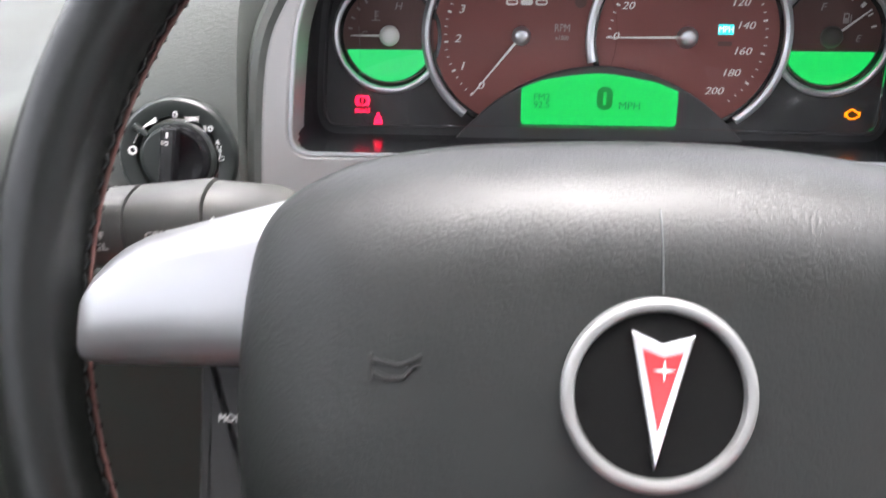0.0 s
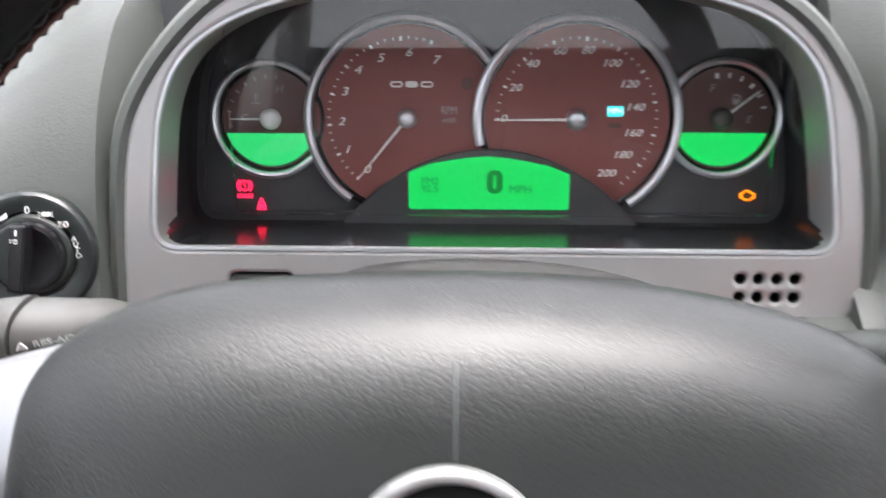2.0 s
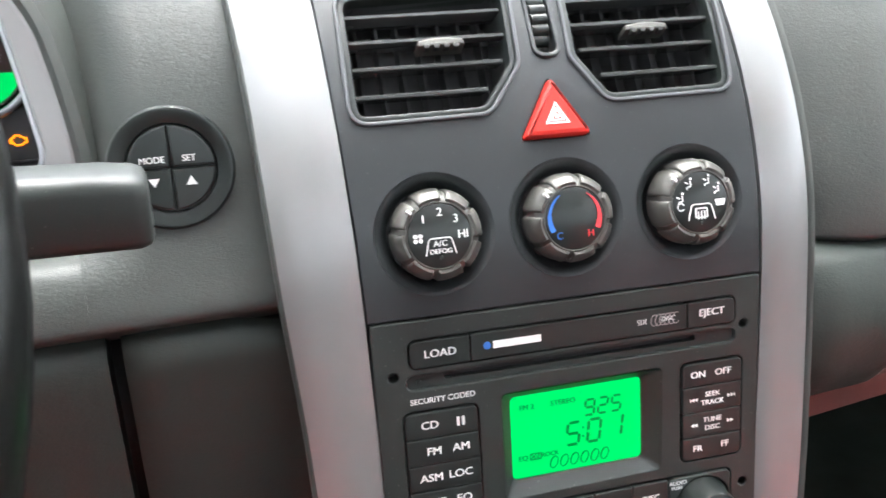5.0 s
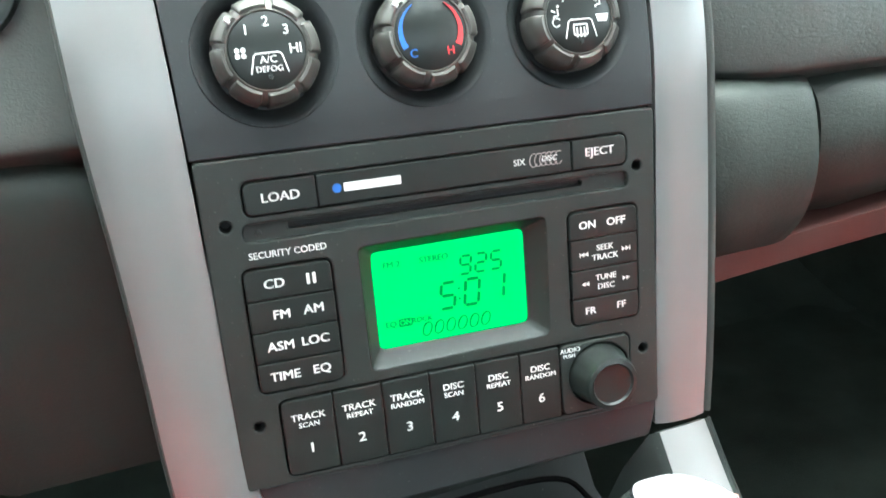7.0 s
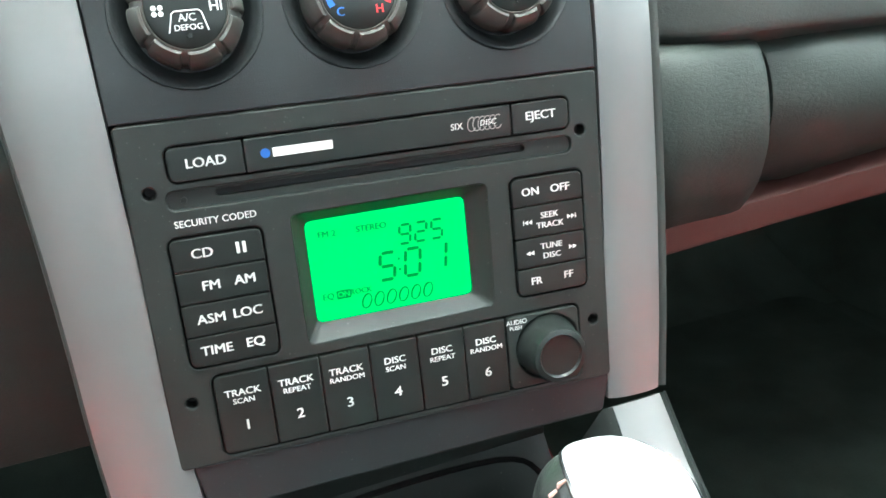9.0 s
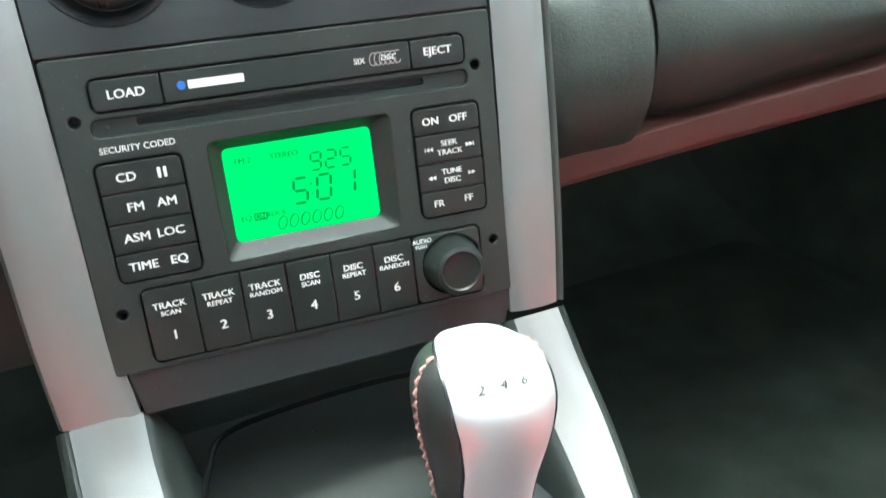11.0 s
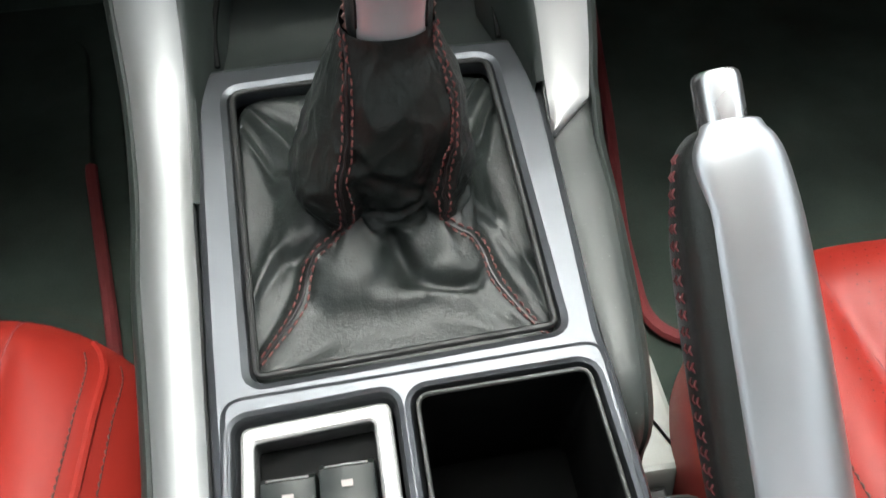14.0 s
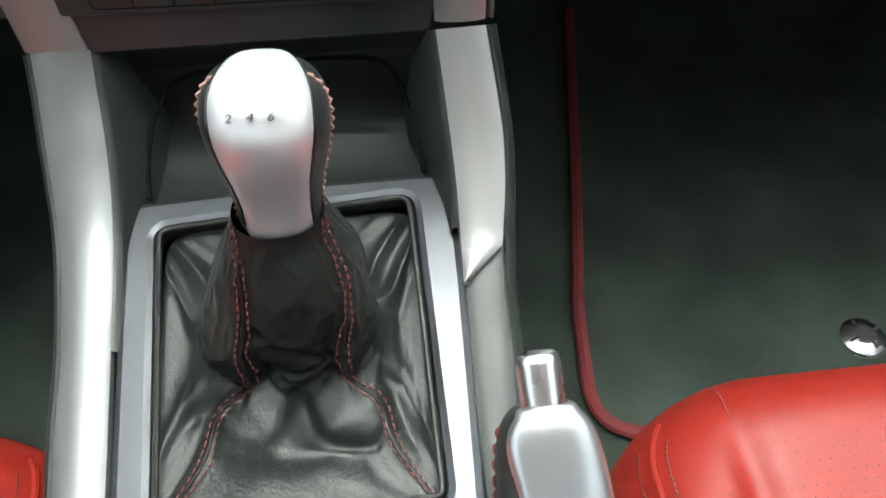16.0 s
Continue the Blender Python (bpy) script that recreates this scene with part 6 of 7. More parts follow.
# window switches
win = thing("window_switch_panel", M_CO, "silver window switch panel with two dark rocker switches", "switch panel")
SWH = rpoly([(-0.0580, -0.1015), (-0.0575, -0.1700), (-0.0100, -0.1700), (-0.0112, -0.0985)], 0.002, 3)
part("plate", plate(inset(SWP if area2(SWP) > 0 else SWP[::-1], 0.0012), -0.014, -0.0008, [SWH], bev=0.0016), BEZEL, win)
part("well", loft([[(p[0], p[1], n) for p in SWH] for n in (-0.002, -0.012)], caps=False), CUPBLACK, win)
part("well_floor", plate(SWH, -0.016, -0.012, bev=0), CUPBLACK, win)
for u0, u1, dv in ((-0.0560, -0.0352, 0.0), (-0.0338, -0.0125, 0.0025)):
    sec = []
    for u in (u0, u0 + 0.0008, u1 - 0.0008, u1):
        e = 0.0006 if u in (u0, u1) else 0.0
        sec.append([(u, v + dv, n - e) for v, n in ((-0.1150, -0.012), (-0.1160, -0.0020), (-0.1185, 0.0012), (-0.124, 0.0004), (-0.134, -0.0020), (-0.144, -0.0016), (-0.152, 0.0010), (-0.1545, -0.012))])
    sw = part("rocker", loft(sec), BUTTON, win, "dark grey rocker switch")
    part("rocker_ridge", box(u0 + 0.002, -0.1186 + dv, 0.0002, u1 - 0.002, -0.1172 + dv, 0.0018, 0.0004), GLOSS, sw)
    bar((u0 + u1) / 2 - 0.0022, -0.1262 + dv, (u0 + u1) / 2 + 0.0022, -0.1236 + dv, 0.0008, GREYPRINT, sw, "window_symbol")
cupb = thing("cup_recess", M_CO, "deep black open storage cup in the console", "storage box")
part("liner", loft([[(p[0] * s + 0.044 * (1 - s), p[1] * s - 0.142 * (1 - s), n) for p in CUP] for s, n in ((1.0, 0.0010), (0.985, -0.0015), (0.975, -0.02), (0.95, -0.085))], caps=False), CUPBLACK, cupb)
part("base", plate(inset(CUP if area2(CUP) > 0 else CUP[::-1], 0.001), -0.090, -0.084, bev=0), CUPBLACK, cupb)
clip = bmesh.new()
tube([Vector((p[0], p[1], 0.0016)) for p in inset(CUP if area2(CUP) > 0 else CUP[::-1], 0.0012)], 0.0010, 6, closed=True, bm=clip)
part("rim", clip, BEZEL_DARK, cupb, "thin satin rim")


# silver side strips of the console
def console_rows(data):
    pts = smooth_path(data, 4)
    rows = []
    for i, (v, n, a, b) in enumerate(pts):
        p, q = pts[max(i - 1, 0)], pts[min(i + 1, len(pts) - 1)]
        dv, dn = q[0] - p[0], q[1] - p[1]
        nv, nn = -dn, dv
        if nn < 0:
            nv, nn = -nv, -nn
        rows.append(((a, v, n), (b, v, n), (0, nv, nn)))
    return rows


SL = [(0.1650, 0.0612, -0.1188, -0.0880), (0.150, 0.0470, -0.1190, -0.0885), (0.130, 0.0330, -0.1185, -0.0875), (0.110, 0.0210, -0.1170, -0.0870), (0.085, 0.0100, -0.1145, -0.0868), (0.055, 0.0035, -0.1118, -0.0860), (0.02, 0.001, -0.1085, -0.0843), (-0.025, 0.001, -0.1055, -0.0810), (-0.07, 0.001, -0.1003, -0.0781), (-0.12, 0.001, -0.0952, -0.0747), (-0.21, 0.001, -0.0880, -0.0694)]
SR = [(0.1450, 0.0705, 0.0905, 0.1160), (0.125, 0.0480, 0.0922, 0.1190), (0.105, 0.0310, 0.0932, 0.1205), (0.085, 0.0180, 0.0936, 0.1190), (0.066, 0.0082, 0.0930, 0.1158), (0.0560, 0.0045, 0.0926, 0.1138), (0.0530, 0.0038, 0.0925, 0.1112), (0.0450, 0.0020, 0.0920, 0.1020), (0.0370, 0.0010, 0.0915, 0.0925)]
st_l = thing("console_side_trim", M_CO, "satin silver trim strip curving down beside the console", "trim", "silver console trims")
part("strip", ribbon(console_rows(SL), 0.0034), TRIMSILVER, st_l)
st_r = thing("console_side_trim", M_CO, "short satin silver trim strip with an angled tip beside the console", "trim", "silver console trims")
# paler silver than the left strip: this side's stronger light put into colour
part("strip", ribbon(console_rows(SR), 0.0022, 0.004), BEZEL, st_r)
part("strip_base", ribbon(console_rows([(v, n - 0.0032, a - 0.0008, max(a + 0.002, b - 0.001)) for v, n, a, b in SR]), 0.0003, 0.012), BEZEL_DARK, st_r, "dark backing under the trim")
# grained edging and flanks
def flank(rows, sgn, drop=0.26, outw=0.012, edge_w=0.0042):
    bm = bmesh.new()
    secs = []
    for a, b, n in rows:
        e = Vector(a if sgn < 0 else b)
        n = Vector(n).normalized()
        o = Vector((sgn, 0, 0))
        secs.append([e - n * 0.006, e - n * 0.0006 + o * 0.0004, e + n * 0.0004 + o * edge_w * 0.45, e - n * 0.001 + o * edge_w, e - n * 0.006 + o * (edge_w + 0.002), e + o * (edge_w + 0.004) + Vector((0, 0.0, -0.05)), e + o * (edge_w + outw) + Vector((0, 0, -drop))])
    return loft(secs, closed=False, bm=bm)


part("flank", flank(console_rows(SL), -1), PLASTIC, console, "grained black console flank")
SRF = SR[:5] + [(0.055, 0.004, 0.092, 0.1150), (0.035, -0.001, 0.092, 0.1125), (0.0, -0.003, 0.092, 0.1105), (-0.05, -0.004, 0.090, 0.1060), (-0.09, -0.006, 0.090, 0.1008), (-0.112, -0.016, 0.090, 0.0982), (-0.118, -0.035, 0.090, 0.0962)]
part("flank", flank(console_rows(SRF), 1, 0.22, 0.010), PLASTIC, console, "grained black console flank")
SRT = [(0.062, -0.001, 0.0915, 0.1165), (0.0365, -0.0035, 0.0912, 0.1130), (0.0, -0.0035, 0.0902, 0.1110), (-0.05, -0.0045, 0.0890, 0.1062), (-0.09, -0.006, 0.0890, 0.1012), (-0.112, -0.016, 0.0890, 0.0985), (-0.119, -0.040, 0.0890, 0.0964)]
part("side_cover", ribbon(console_rows(SRT), 0.0014, 0.01), PLASTIC, console, "grained dark grey side cover")
part("body", loft([[(-0.080, v, -0.006), (0.090, v, -0.006), (0.098, v, -0.26), (-0.095, v, -0.26)] for v in (-0.30, -0.213)]), DEEP, console)
part("body_front", loft([[(-0.10, v, -0.03), (0.10, v, -0.03), (0.105, v, -0.26), (-0.105, v, -0.26)] for v in (0.10, 0.20)]), DEEP, console)
# open tray ahead of the gear lever
tray = thing("front_tray", M_CO, "dark open tray under the radio", "tray")
part("tray_floor", loft([[(u, v, n) for v, n in ((0.108, -0.006), (0.116, -0.012), (0.15, -0.014), (0.19, -0.010), (0.205, 0.004), (0.21, 0.075))] for u in np.linspace(-0.088, 0.093, 8)], closed=False, caps=False), PLASTIC, tray)
for sgn, data in ((-1, SL[:7]), (1, SR[:5])):
    secs = []
    for a, b, n in console_rows(data):
        e = Vector(b if sgn < 0 else a)
        n = Vector(n).normalized()
        w = Vector((-sgn, 0, 0))
        deep = ease(e.y, 0.07, 0.13)
        secs.append([e - n * 0.005, e - n * 0.0004, e - n * 0.0006 + w * 0.001, e + w * 0.004 - n * 0.003, e + w * (0.005 + 0.008 * deep) + Vector((0, 0.006 * deep, -0.010 - 0.014 * deep)), e + w * (0.006 + 0.014 * deep) + Vector((0, 0.012 * deep, -0.014 - 0.055 * deep))])
    part("side_cheek", loft(secs, closed=False, caps=False), PLASTIC, tray)
rimt = bmesh.new()
tube([Vector(p) for p in smooth_path([(-0.074, 0.112, -0.002), (-0.074, 0.135, 0.006), (-0.066, 0.16, 0.018), (-0.045, 0.178, 0.024), (0.05, 0.178, 0.024), (0.070, 0.16, 0.018), (0.078, 0.135, 0.006), (0.078, 0.112, -0.002)], 6)], 0.0016, 6, bm=rimt)
part("tray_rim", rimt, CUPBLACK, tray)

# ---------------------------------------------------------------- gear lever
WINE = material("dull_wine_thread", (0.11, 0.022, 0.024), 0.7, vary=0.2)
gaiter = thing("gear_gaiter", M_CO, "wrinkled black leather gear gaiter with dark red double stitching", "gear gaiter")
RINGS = [(0.0880, 0.0144, 0.0330, 0.0192, 0.0150, 2.3), (0.0800, 0.0142, 0.0325, 0.0206, 0.0165, 2.3), (0.0640, 0.0128, 0.0300, 0.0272, 0.0230, 2.4), (0.0440, 0.0095, 0.0260, 0.0342, 0.0285, 2.5), (0.0270, 0.0068, 0.0230, 0.0378, 0.0305, 2.5), (0.0140, 0.0066, 0.0200, 0.0374, 0.0305, 2.5),
         (0.0060, 0.0070, 0.0170, 0.0355, 0.0318, 2.5), (0.0005, 0.0066, 0.0140, 0.0385, 0.0368, 2.5), (-0.0060, 0.0050, 0.0122, 0.0490, 0.0475, 2.8), (-0.0080, 0.0040, 0.0108, 0.0555, 0.0640, 3.6), (-0.0078, 0.0030, 0.0100, 0.0662, 0.0800, 9.0), (-0.0120, 0.0028, 0.0098, 0.0690, 0.0830, 13.0)]
RS = smooth_path(RINGS, 12)
SEAM_L = [(0.0, -158), (0.12, -136), (0.25, -120), (0.42, -115), (0.50, -120), (0.58, -134), (0.64, -140), (0.73, -135), (1.0, -127)]
SEAM_R = [(0.0, -22), (0.12, -32), (0.25, -45), (0.42, -56), (0.50, -54), (0.58, -45), (0.64, -40), (0.73, -41), (1.0, -49)]


def bump2(x, y, cx, cy, sx, sy):
    return math.exp(-((x - cx) / sx) ** 2 - ((y - cy) / sy) ** 2)


def fold(x, c, w):
    """Sharp-topped ridge."""
    return max(0.0, 1 - abs(x - c) / w) ** 1.6


def crease(th, f, t0, f0, t1, f1, w):
    """Signed side and nearness of a crease line running from one place of the gaiter to another."""
    k = 0.0037
    ax, ay, bx, by, px, py = t0 * k, f0, t1 * k, f1, th * k, f
    dx, dy = bx - ax, by - ay
    s = ((px - ax) * dx + (py - ay) * dy) / (dx * dx + dy * dy)
    sc = max(0.0, min(1.0, s))
    d = math.hypot(px - ax - sc * dx, py - ay - sc * dy)
    side = (dx * (py - ay) - dy * (px - ax)) / math.hypot(dx, dy)
    return math.exp(-(d / w) ** 2), side


def gaiter_at(i, th):
    """Point of the gaiter on ring i at angle th (degrees), folds included."""
    k = max(0, min(len(RS) - 1, i))
    f = k / (len(RS) - 1)
    # the foot of the front panel makes a V: higher at the seams, lower at the middle
    wrap = (th + 180) % 360 - 180
    vee = max(-0.55, min(1.0, abs(wrap + 90) / 46 * 1.55 - 0.55)) * (1 - ease(abs(wrap + 90), 46, 80))
    k2 = min(len(RS) - 1.001, max(0.0, k + (len(RS) - 1) * 0.042 * vee * math.exp(-((f - 0.60) / 0.10) ** 2)))
    n, cu, cv, a, b, p = (u + (w_ - u) * (k2 - int(k2)) for u, w_ in zip(RS[int(k2)], RS[int(k2) + 1]))
    t = radians(th)
    c, s = math.cos(t), math.sin(t)
    x, y = math.copysign(abs(c) ** (2 / p), c), math.copysign(abs(s) ** (2 / p), s)
    th = wrap
    sl, sr = float(np.interp(f, *zip(*SEAM_L))), float(np.interp(f, *zip(*SEAM_R)))
    tube_w = math.sin(math.pi * min(1.0, f * 1.45)) ** 0.7 if f < 0.69 else 0.0
    sk = ease(f, 0.62, 0.74) * (1 - ease(f, 0.88, 0.97))
    front = ease(th, sl, sl + 14) * (1 - ease(th, sr - 14, sr))
    panel = ease(th, sl - 4, sl + 26) * (1 - ease(th, sr - 26, sr + 4))
    q = Vector((c * 1.3, s * 1.3, f * 6))
    ridge = 1 - 2 * abs(noise.noise(q * 1.2 + Vector((3, 9, 1))))
    small = 1 - 2 * abs(noise.noise(q * 3.1 + Vector((1, 4, 8))))
    dr = tube_w * (0.0026 * noise.noise(q) + 0.0016 * max(0.0, ridge) ** 2 + 0.0009 * max(0.0, small) ** 3)
    # the front panel runs out into the skirt in one slope
    dr += panel * float(np.interp(f, [0.50, 0.60, 0.66, 0.727, 0.82, 0.93], [0, 0.0020, 0.0055, 0.0060, 0.0030, 0]))
    # the panel sinks into a V that ends in the central pit, with lips below it
    mid = (sl + sr) / 2
    sx = min(1.0, abs(th - mid) / (0.5 * (sr - sl)))
    dv = f - (0.50 + 0.175 * (1 - sx))
    inside = 1 - ease(sx, 0.72, 1.0)
    dr -= inside * 0.0090 * math.exp(-(dv / (0.20 if dv < 0 else 0.016)) ** 2)
    dr += inside * 0.0014 * math.exp(-((dv - 0.055) / 0.050) ** 2)
    # side bulges above the pinches, hollow front panel
    dr += 0.0050 * bump2(th, f, -162, 0.42, 22, 0.09) + 0.0040 * bump2(th, f, -12, 0.42, 16, 0.08)
    dr -= 0.0125 * bump2(th, f, sl - 16, 0.590, 14, 0.038) + 0.0034 * bump2(th, f, sr + 14, 0.575, 12, 0.030)
    dr -= 0.0040 * bump2(th, f, sl, 0.58, 9, 0.045) + 0.0040 * bump2(th, f, sr, 0.58, 9, 0.045)
    dr -= 0.0016 * bump2(th, f, -92, 0.34, 26, 0.14)
    # the passenger side hangs straight down into the skirt
    dr += 0.0030 * bump2(th, f, -4, 0.60, 30, 0.075)
    # central pit between two swollen folds
    dr -= 0.0070 * bump2(th, f, mid, 0.650, 8, 0.040)
    up = front * 0.0024 * bump2(0, f, 0, 0.72, 1, 0.07)
    up -= 0.0050 * bump2(th, f, mid, 0.675, 7, 0.035)
    disp = 0.0022 * bump2(th, f, -116, 0.675, 22, 0.070) + 0.0018 * bump2(th, f, -62, 0.665, 20, 0.070)
    for t0, f0, t1, f1, wd, groove, lip in CREASES:
        near, side = crease(th, f, t0, f0, t1, f1, wd)
        disp += near * (-groove + lip * max(-1.0, min(1.0, side / wd)))
    w = ease(f, 0.54, 0.70)
    dr += disp * (1 - w)
    up += disp * w
    # seam ridges running out to the corners
    run = ease(f, 0.58, 0.68) * (1 - 0.75 * ease(f, 0.72, 0.97))
    up += run * (0.0030 * fold(th, sl, 16) + 0.0030 * fold(th, sr, 16))
    up -= run * (0.0016 * bump2(th, 0, sl - 12, 0, 5, 1) + 0.0012 * bump2(th, 0, sr + 15, 0, 7, 1))
    # loose folds of the skirt
    for cth, hgt, wid, lean_ in ((-14, 0.0032, 13, 40), (22, 0.0040, 12, -30), (44, 0.0038, 10, 18), (-166, 0.0028, 14, -35), (164, 0.0026, 10, 25), (140, 0.0036, 13, 0), (90, 0.0016, 16, 20)):
        d = ((th - cth - lean_ * (f - 0.75) + 180) % 360) - 180
        up += sk * hgt * fold(d, 0, wid)
    up += sk * (0.0024 * noise.noise(Vector((c * 3, s * 3 + 3, f * 5))) + 0.0005 * noise.noise(Vector((c * 8, s * 8 + 3, f * 14))))
    if f > 0.93:
        dr, up = dr * 0.2, up * 0.4
    return Vector((cu + (a + dr) * x, cv + (b + dr) * y, n + up))


# crease lines: from, to, width, depth and the lip raised beside it
CREASES = [(-124, 0.540, -90, 0.675, 0.016, 0.0022, 0.0034), (-84, 0.680, -54, 0.760, 0.022, 0.0026, -0.0024),
           (-50, 0.545, -82, 0.665, 0.016, 0.0026, -0.0024), (-164, 0.500, -136, 0.600, 0.016, -0.0026, 0.0), (-18, 0.520, -38, 0.600, 0.016, -0.0024, 0.0), (-112, 0.300, -70, 0.420, 0.020, 0.0012, 0.0016), (-60, 0.440, -100, 0.520, 0.022, 0.0014, -0.0018),
           (-150, 0.66, -168, 0.84, 0.020, 0.0022, 0.0016), (-20, 0.66, -8, 0.84, 0.020, 0.0024, -0.0018)]
gb = bmesh.new()
loft([[gaiter_at(i, 360 * j / 240) for j in range(240)] for i in range(len(RS))], caps=False, bm=gb)
bmesh.ops.smooth_vert(gb, verts=gb.verts, factor=0.25, use_axis_x=True, use_axis_y=True, use_axis_z=True)
part("leather", gb, GAITERHIDE, gaiter, sharp=80)


def seam_lines(angles, offs):
    """Lines along the gaiter from top to bottom; angles at ring fractions."""
    fr = [a for a, _ in angles]
    vals = [b for _, b in angles]
    out = []
    for off in offs:
        ln = []
        for i in np.linspace(1, len(RS) - 3, 110):
            f = i / (len(RS) - 1)
            th = float(np.interp(f, fr, vals))
            i0 = int(i)
            p0, p1 = gaiter_at(i0, th), gaiter_at(i0 + 1, th)
            p = p0.lerp(p1, i - i0)
            q = gaiter_at(i0, th + 1.5).lerp(gaiter_at(i0 + 1, th + 1.5), i - i0)
            side = (q - p).normalized()
            nrm = side.cross(p1 - p0).normalized()
            ctr = Vector((RS[i0][1], RS[i0][2], RS[i0][0] - 0.03))
            if nrm.dot(p - ctr) < 0:
                nrm = -nrm
            if off == 0:
                ln.append((p, nrm))
            else:
                dth = math.degrees(off * (0.80 + 0.80 * ease(f, 0.58, 0.76)) / max(0.012, (p - Vector((RS[i0][1], RS[i0][2], p.z))).length))
                pp = gaiter_at(i0, th + dth).lerp(gaiter_at(i0 + 1, th + dth), i - i0)
                ln.append((pp + nrm * 0.0011, nrm))
        out.append(ln)
    return out


for ang in (SEAM_L, SEAM_R):
    welt = bmesh.new()
    mid = seam_lines(ang, (0.0,))[0]
    tube([p + q * 0.0001 for p, q in mid], 0.0009, 7, bm=welt)
    part("seam_fold", welt, SEAMHIDE, gaiter, "dark leather seam")
    stitches(seam_lines(ang, (-0.0029, 0.0029)), 0.0044, THREAD, gaiter, thick=0.00056, gap=0.36, label="dark red double stitching")

lever = thing("gear_lever", Matrix.Translation((0.4555, 0.2130, 0.4945)) @ Matrix.Rotation(radians(-6), 4, 'X') @ Matrix.Rotation(radians(4), 4, 'Y'), "gear knob with a satin aluminium face and black leather sides", "gear lever")
KS = [(-0.004, 0.0150, 0.0125, 0.0), (0.000, 0.0165, 0.0138, 0.0), (0.010, 0.0168, 0.0146, 0.0), (0.022, 0.0182, 0.0168, -0.0006), (0.033, 0.0206, 0.0200, -0.0012), (0.043, 0.0224, 0.0224, -0.0014), (0.052, 0.0229, 0.0230, -0.0010), (0.0585, 0.0218, 0.0217, 0.0), (0.0635, 0.0190, 0.0186, 0.0006), (0.0668, 0.0142, 0.0136, 0.0010), (0.0685, 0.0080, 0.0075, 0.0012), (0.0690, 0.0010, 0.0010, 0.0012)]
KP = [(z, a * 1.05, b, oy) for z, a, b, oy in smooth_path(KS, 4)]


def knob_point(i, th, grow=0.0):
    z, a, b, oy = KP[i]
    c, s = math.cos(th), math.sin(th)
    p = 2.3
    return Vector(((a + grow) * math.copysign(abs(c) ** (2 / p), c), oy + (b + grow) * math.copysign(abs(s) ** (2 / p), s), z))


gripb = loft([[knob_point(i, 2 * math.pi * j / 64) for j in range(64)] for i in range(len(KP))])
bmesh.ops.recalc_face_normals(gripb, faces=gripb.faces)
tree = BVHTree.FromBMesh(gripb)
part("leather_grip", gripb, BLACKHIDE, lever, "black leather sides", sharp=70)
# aluminium face: up the rear side, over the top and a little down the front
stations = [(z, 0.0) for z in np.linspace(-0.003, 0.044, 15)] + [(0.044, a) for a in np.linspace(8, 138, 24)]
kb = bmesh.new()
rowsk = []
for k, (z, al) in enumerate(stations):
    d = Vector((0, -math.cos(radians(al)), math.sin(radians(al))))
    half = float(np.interp(k, [0, 5, 10, 13, 16, 19, 22, 25, 28, 31, 33, 35, 37, 38], [0.0136, 0.0135, 0.0149, 0.0166, 0.0179, 0.0186, 0.0187, 0.0183, 0.0172, 0.0153, 0.0135, 0.0109, 0.0070, 0.0030]))
    row = []
    for j in range(21):
        t = -1 + 0.1 * j
        o = Vector((half * t, 0, z)) + d * 0.06
        hit, nrm, _, _ = tree.ray_cast(o, -d)
        if hit is None:
            hit, nrm = Vector((half * t, 0, z)), d
        row.append(kb.verts.new(hit + nrm * (0.0013 * (1 - abs(t) ** 7) + 0.0001)))
    rowsk.append(row)
for r0, r1 in zip(rowsk, rowsk[1:]):
    for j in range(20):
        kb.faces.new((r0[j], r0[j + 1], r1[j + 1], r1[j]))
edge_pts = {sg: [r[0 if sg < 0 else 20].co.copy() for r in rowsk] for sg in (-1, 1)}
part("aluminium_face", kb, KNOBFACE, lever, "satin aluminium face", sharp=80)
for sgn in (-1, 1):
    edgeb = bmesh.new()
    tube(edge_pts[sgn][2:-2], 0.0007, 6, bm=edgeb)
    part("face_edge", edgeb, GLOSS, lever, "thin dark gloss edge")
    ln = []
    for i in range(3, len(KP) - 8):
        th = radians(0 if sgn > 0 else 180)
        ln.append((knob_point(i, th, 0.0002), Vector((sgn, 0, 0.1))))
    stitches([ln], 0.0040, WORNTHREAD, lever, thick=0.00075, label="worn reddish stitching")
for word, al, x0, size in (("246", 42, -0.0098, 0.0044), ("135", 70, -0.0088, 0.0040)):
    for i, c in enumerate(word):
        d = Vector((0, -math.cos(radians(al)), math.sin(radians(al))))
        hit, nrm, _, _ = tree.ray_cast(Vector((x0 + 0.0070 * i, 0, 0.044)) + d * 0.06, -d)
        ux = (Vector((1, 0, 0)) - nrm * nrm.x).normalized()
        mk = Matrix((ux, nrm.cross(ux), nrm)).transposed().to_4x4()
        mk.translation = hit + nrm * 0.0018
        lettering(c, 0, 0, 0, size, GUN if word == "246" else GREYPRINT, lever, m=mk, wide=1.2, lean=0.2)

